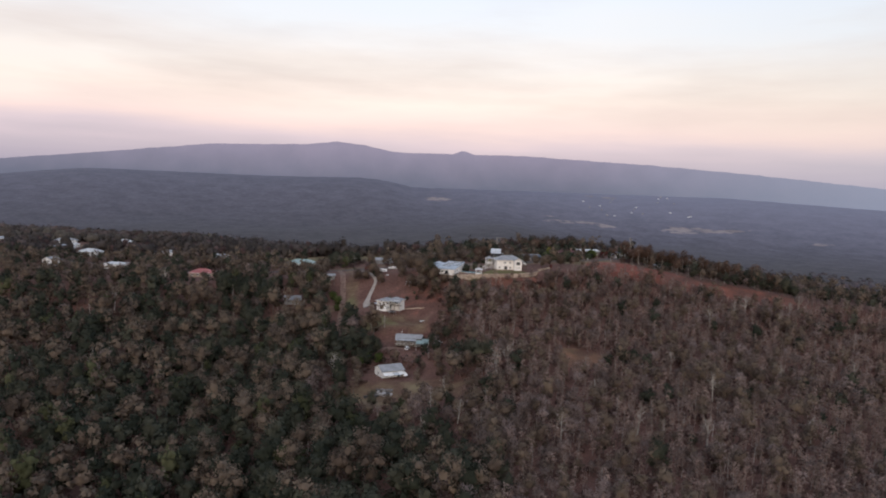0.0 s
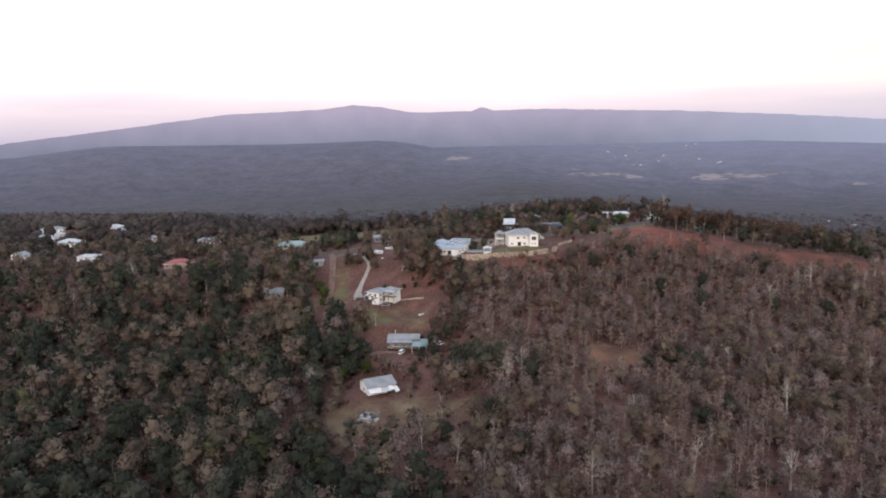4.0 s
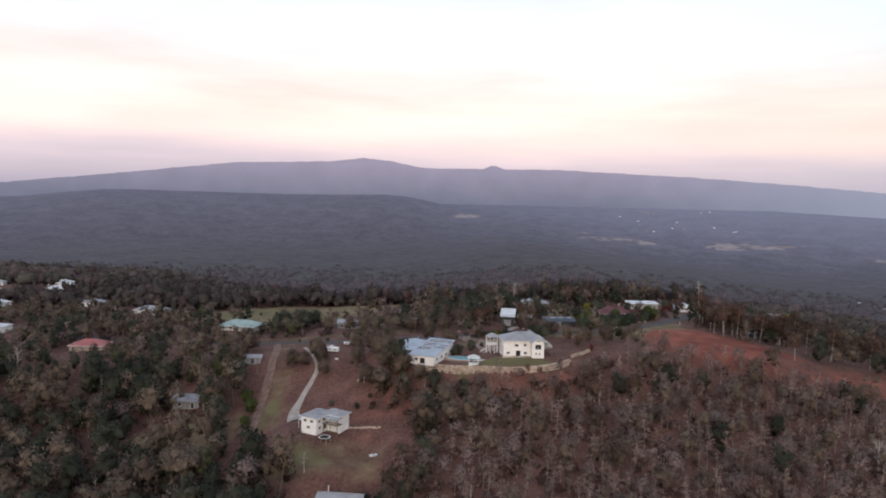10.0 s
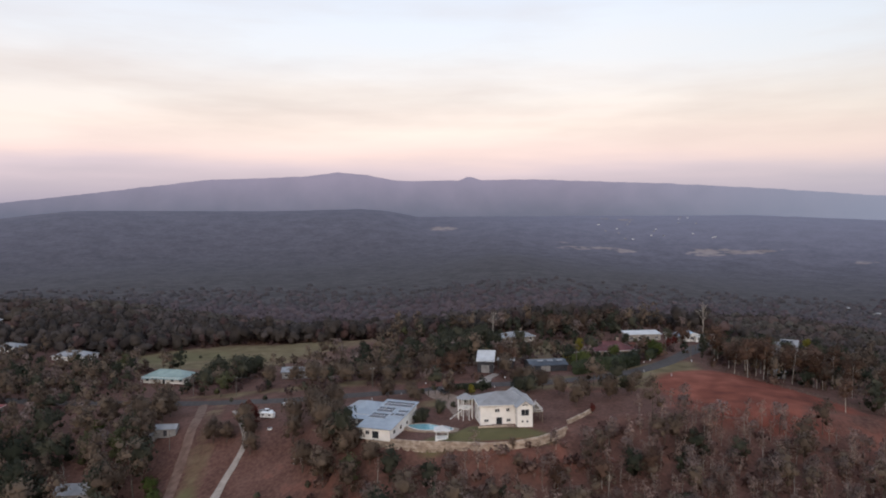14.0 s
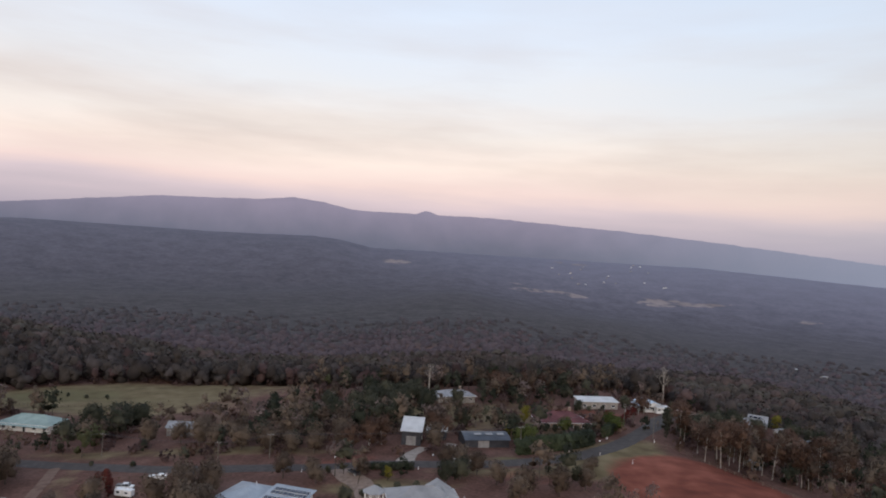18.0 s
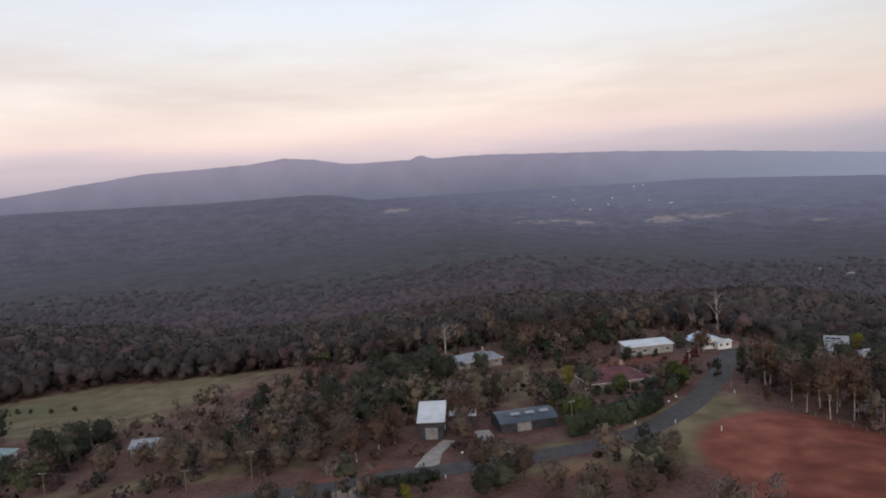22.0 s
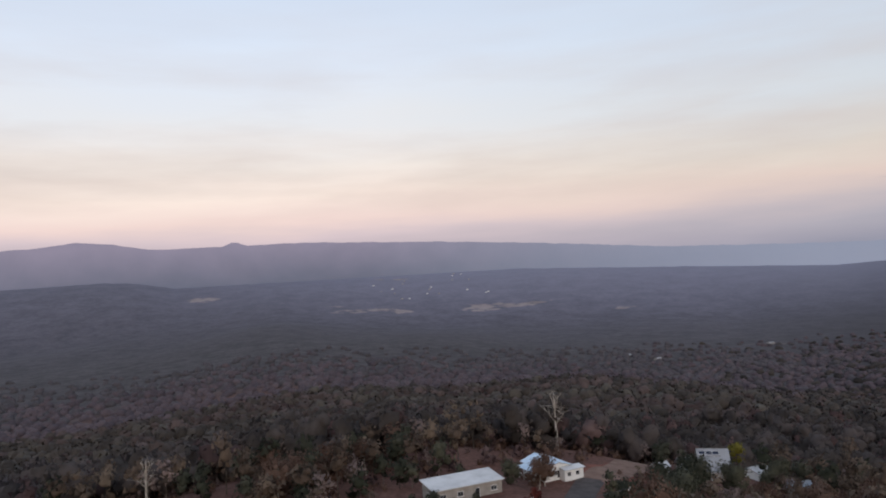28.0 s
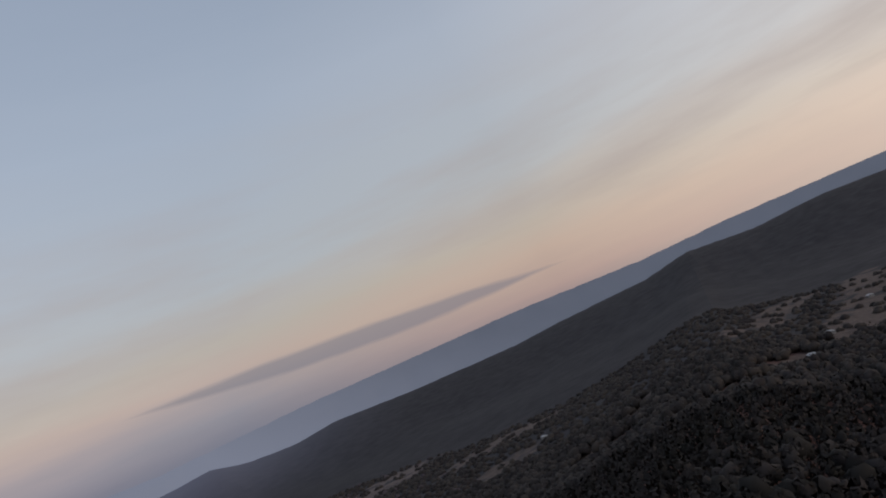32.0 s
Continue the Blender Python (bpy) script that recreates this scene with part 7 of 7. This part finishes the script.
for q in ((118, 556, 1.2), (125, 562, 1.25), (132, 568, 1.2), (122, 572, 1.0), (138, 575, 1.1), (146, 582, 1.2), (140, 590, 1.0), (152, 590, 1.0), (113, 545, 1.0), (128, 549, 1.1), (158, 584, 1.1), (175, 590, 1.0),
          (-112, 548, 1.3), (-118, 555, 1.2), (-105, 553, 1.3), (-108, 560, 1.1), (-100, 547, 1.1), (-98, 556, 1.2), (-124, 546, 0.9), (-115, 541, 0.8), (-6, 556, 1.2), (2, 565, 1.3), (-2, 548, 1.1), (-14, 560, 1.2),
          (-10, 573, 1.2), (6, 580, 1.2), (14, 572, 1.0), (-20, 545, 1.1), (-4, 586, 1.2), (8, 594, 1.1), (-26, 566, 1.1), (28, 540, 0.9), (47, 536, 0.9), (-10, 447, 0.55), (-8.5, 449.5, 0.5), (-31, 372, 0.6), (-24, 366, 0.9),
          (-17, 364, 0.8), (-14, 372, 0.8), (5, 474, 0.5), (6, 584, 1.1), (12, 580, 1.1), (16, 583, 0.8), (0, 592, 1.0), (-5, 583, 1.1), (27, 579, 0.9), (79, 580, 0.6), (104, 598, 0.8), (-4, 458, 0.6), (22, 470, 0.8), (26, 474, 0.9)):
    stand("bush", *q)
for q in ((86, 541, 1.0), (84, 546, 1.0), (50, 512, 1.05), (47, 518, 0.9), (66, 537, 0.9), (-88, 428, 0.9), (-92, 436, 0.9), (-86, 418, 0.7), (-128, 470, 0.9), (-50, 343, 0.9), (-56, 346, 0.9), (-60, 338, 1.0), (8, 330, 0.7)):
    stand("bright", *q)
for q in ((180, 613, 1.0), (52, 545, 0.8), (6, 471, 0.5), (44, 525, 0.6)):
    stand("yellow", *q)
for q in ((-76.5, 481, 1.1), (-73.5, 476, 1.0), (-71, 471, 1.1), (-68.5, 466, 0.9), (-67, 461, 0.8), (97, 568, 1.3), (101, 574, 1.2), (94, 562, 1.1), (88, 566, 1.0), (76, 548, 0.9), (82, 550, 0.9), (-79, 481, 0.8), (44, 447, 0.8)):
    stand("red", *q)
for q in ((-34, 433, 1.25), (-29, 428.5, 1.1), (-39, 439, 1.25), (-22, 425.5, 0.85), (-36, 426, 1.0), (-43, 431, 1.1), (-52, 455, 1.15), (-47, 460, 1.1), (-44, 452, 1.2), (-41, 462, 1.0), (-50, 446, 0.9), (-38, 456, 1.0), (-36, 446, 0.9), (-33, 440, 0.8), (-30, 434, 0.8), (-27, 431, 0.7), (-64, 446, 0.8), (-80, 456, 0.9), (-71, 461, 0.95), (-75, 455, 0.8), (-67, 455, 0.8),
          (-108, 485, 1.1), (-113, 490, 1.2), (-118, 482, 1.1), (-110, 476, 1.0), (-124, 492, 1.1), (-130, 484, 1.2), (-28, 505, 0.9), (-20, 502, 0.9), (-36, 506, 1.0), (-45, 508, 1.0), (-55, 512, 1.0), (-62, 518, 1.1),
          (-50, 520, 1.1), (-40, 516, 1.0), (-30, 514, 1.1), (-70, 522, 1.0), (-64, 528, 1.1), (-82, 524, 1.0), (-22, 514, 1.0), (-12, 508, 0.9), (-14, 518, 1.1), (20, 526, 1.0), (18, 505, 0.8), (18.5, 512, 0.8),
          (22, 482, 0.9), (26, 480, 0.95), (31, 479, 0.8), (-2, 476, 0.7), (-16, 478, 0.7), (-24, 476, 0.8), (-14, 472, 0.7), (36, 470, 0.8), (43, 463, 0.9), (52, 462, 0.9), (60, 468, 0.7), (40, 455, 0.8), (64, 484, 0.55), (66, 487, 0.5)):
    stand("olive", *q)
for q in ((-3, 504, 1.1), (1, 509, 1.0), (-8, 501, 0.9), (17, 520, 0.9), (22, 519, 0.9), (46, 604, 1.2), (52, 610, 1.2), (58, 604, 1.1), (60, 614, 1.2), (45, 625, 1.1), (70, 620, 1.1), (80, 628, 1.2),
          (107, 588, 0.9), (112, 596, 0.9), (148, 560, 1.0), (156, 552, 1.1), (164, 545, 1.1), (150, 540, 1.0), (160, 530, 1.0), (172, 556, 1.1), (182, 566, 1.1), (30, 412, 0.8), (42, 415, 0.8), (56, 420, 0.8), (70, 430, 0.8)):
    stand("brown", *q)
for q in ((8, 318, 1.2), (13, 323, 1.1), (6, 326, 1.0), (-70, 330, 1.2), (-66, 326, 1.0), (-15, 300, 0.7), (134, 640, 1.5), (14, 622, 1.1), (-160, 300, 1.1), (-215, 470, 1.0), (-235, 440, 1.3), (-240, 436, 1.0), (-250, 360, 1.1),
          (150, 420, 0.9), (158, 425, 1.0), (128, 395, 1.0), (172, 410, 1.0), (186, 430, 1.0), (196, 440, 1.0), (90, 330, 0.9), (100, 300, 1.0), (118, 318, 0.9), (60, 262, 0.9), (84, 255, 1.0), (30, 250, 0.9), (128, 270, 1.0),
          (140, 330, 1.0), (-20, 255, 1.0), (-60, 250, 0.9), (-130, 360, 0.9), (-170, 400, 1.0), (190, 360, 1.0), (210, 400, 1.0), (-8, 268, 0.8), (48, 290, 0.9), (-60, 384, 0.7), (-52, 380, 0.6)):
    stand("bare", *q)
for q in ((-178, 632, 0.8), (-172, 630, 0.8), (-165, 628, 0.7), (-155, 626, 0.8), (-143, 623, 0.8), (-20, 437, 0.6), (0, 462, 0.8), (4, 463, 0.8), (9, 463, 0.8), (14, 464, 0.8), (-3, 437, 0.5),
          (-40, 425, 0.7), (-36, 428, 0.7), (-44, 420, 0.8), (-38, 418, 0.7), (-55, 425, 0.8), (-52, 420, 0.8), (-3, 480.5, 0.7), (2, 481, 0.8), (7, 480.5, 0.7), (12, 481.5, 0.8), (-12, 480.5, 0.8), (58, 488, 0.7), (52, 483, 0.8),
          (59, 536.5, 1.2), (62.5, 537.5, 1.0), (67, 538, 1.3), (71, 539, 1.0), (75, 540, 1.2), (78, 542, 1.1), (10, 602, 1.3), (6, 606, 1.3), (18, 614, 1.1), (-75, 495.5, 0.7), (-90, 500, 0.6), (80, 583, 0.8), (84, 582, 0.9), (90, 583, 0.8), (76, 588, 0.8)):
    stand("shrub", *q)


def hedge(pts, w, h, label):
    """A clipped hedge: a rounded bank of small leaves along a line."""
    rng = np.random.default_rng(17)
    cs, rs = [], []
    for (xa, ya), (xb, yb) in zip(pts, pts[1:]):
        n = max(2, int(math.hypot(xb - xa, yb - ya) / 0.7))
        for k in range(n):
            x, y = xa + (xb - xa) * k / n, ya + (yb - ya) * k / n
            z = ground_at(x, y)
            for q in np.arange(0.5, h, 0.8):
                cs.append((x + rng.normal() * w * 0.12, y + rng.normal() * w * 0.12, z + q + rng.normal() * 0.1))
                rs.append(w * 0.5)
    v, f, n = crown(rng, cs, np.array(rs), len(cs) * 20, 0.26, 0.98, 0.5, 1.0)
    tagged(new("hedge", soften(mesh_from("hedge", v, f, M["hedge_leaf"], True), n)), label, "hedge", kind="stuff")


hedge([(46, 502.2), (52, 504.6), (60, 509), (67, 514.8), (72.5, 521)], 3.6, 4.2, "tall clipped dark green hedge along the road bend")
hedge([(79, 533), (84, 540)], 2.4, 3.4, "tall dark green hedge by the road")
hedge([(-2, 481.5), (12, 482)], 1.6, 1.5, "low dark hedge along the verge")
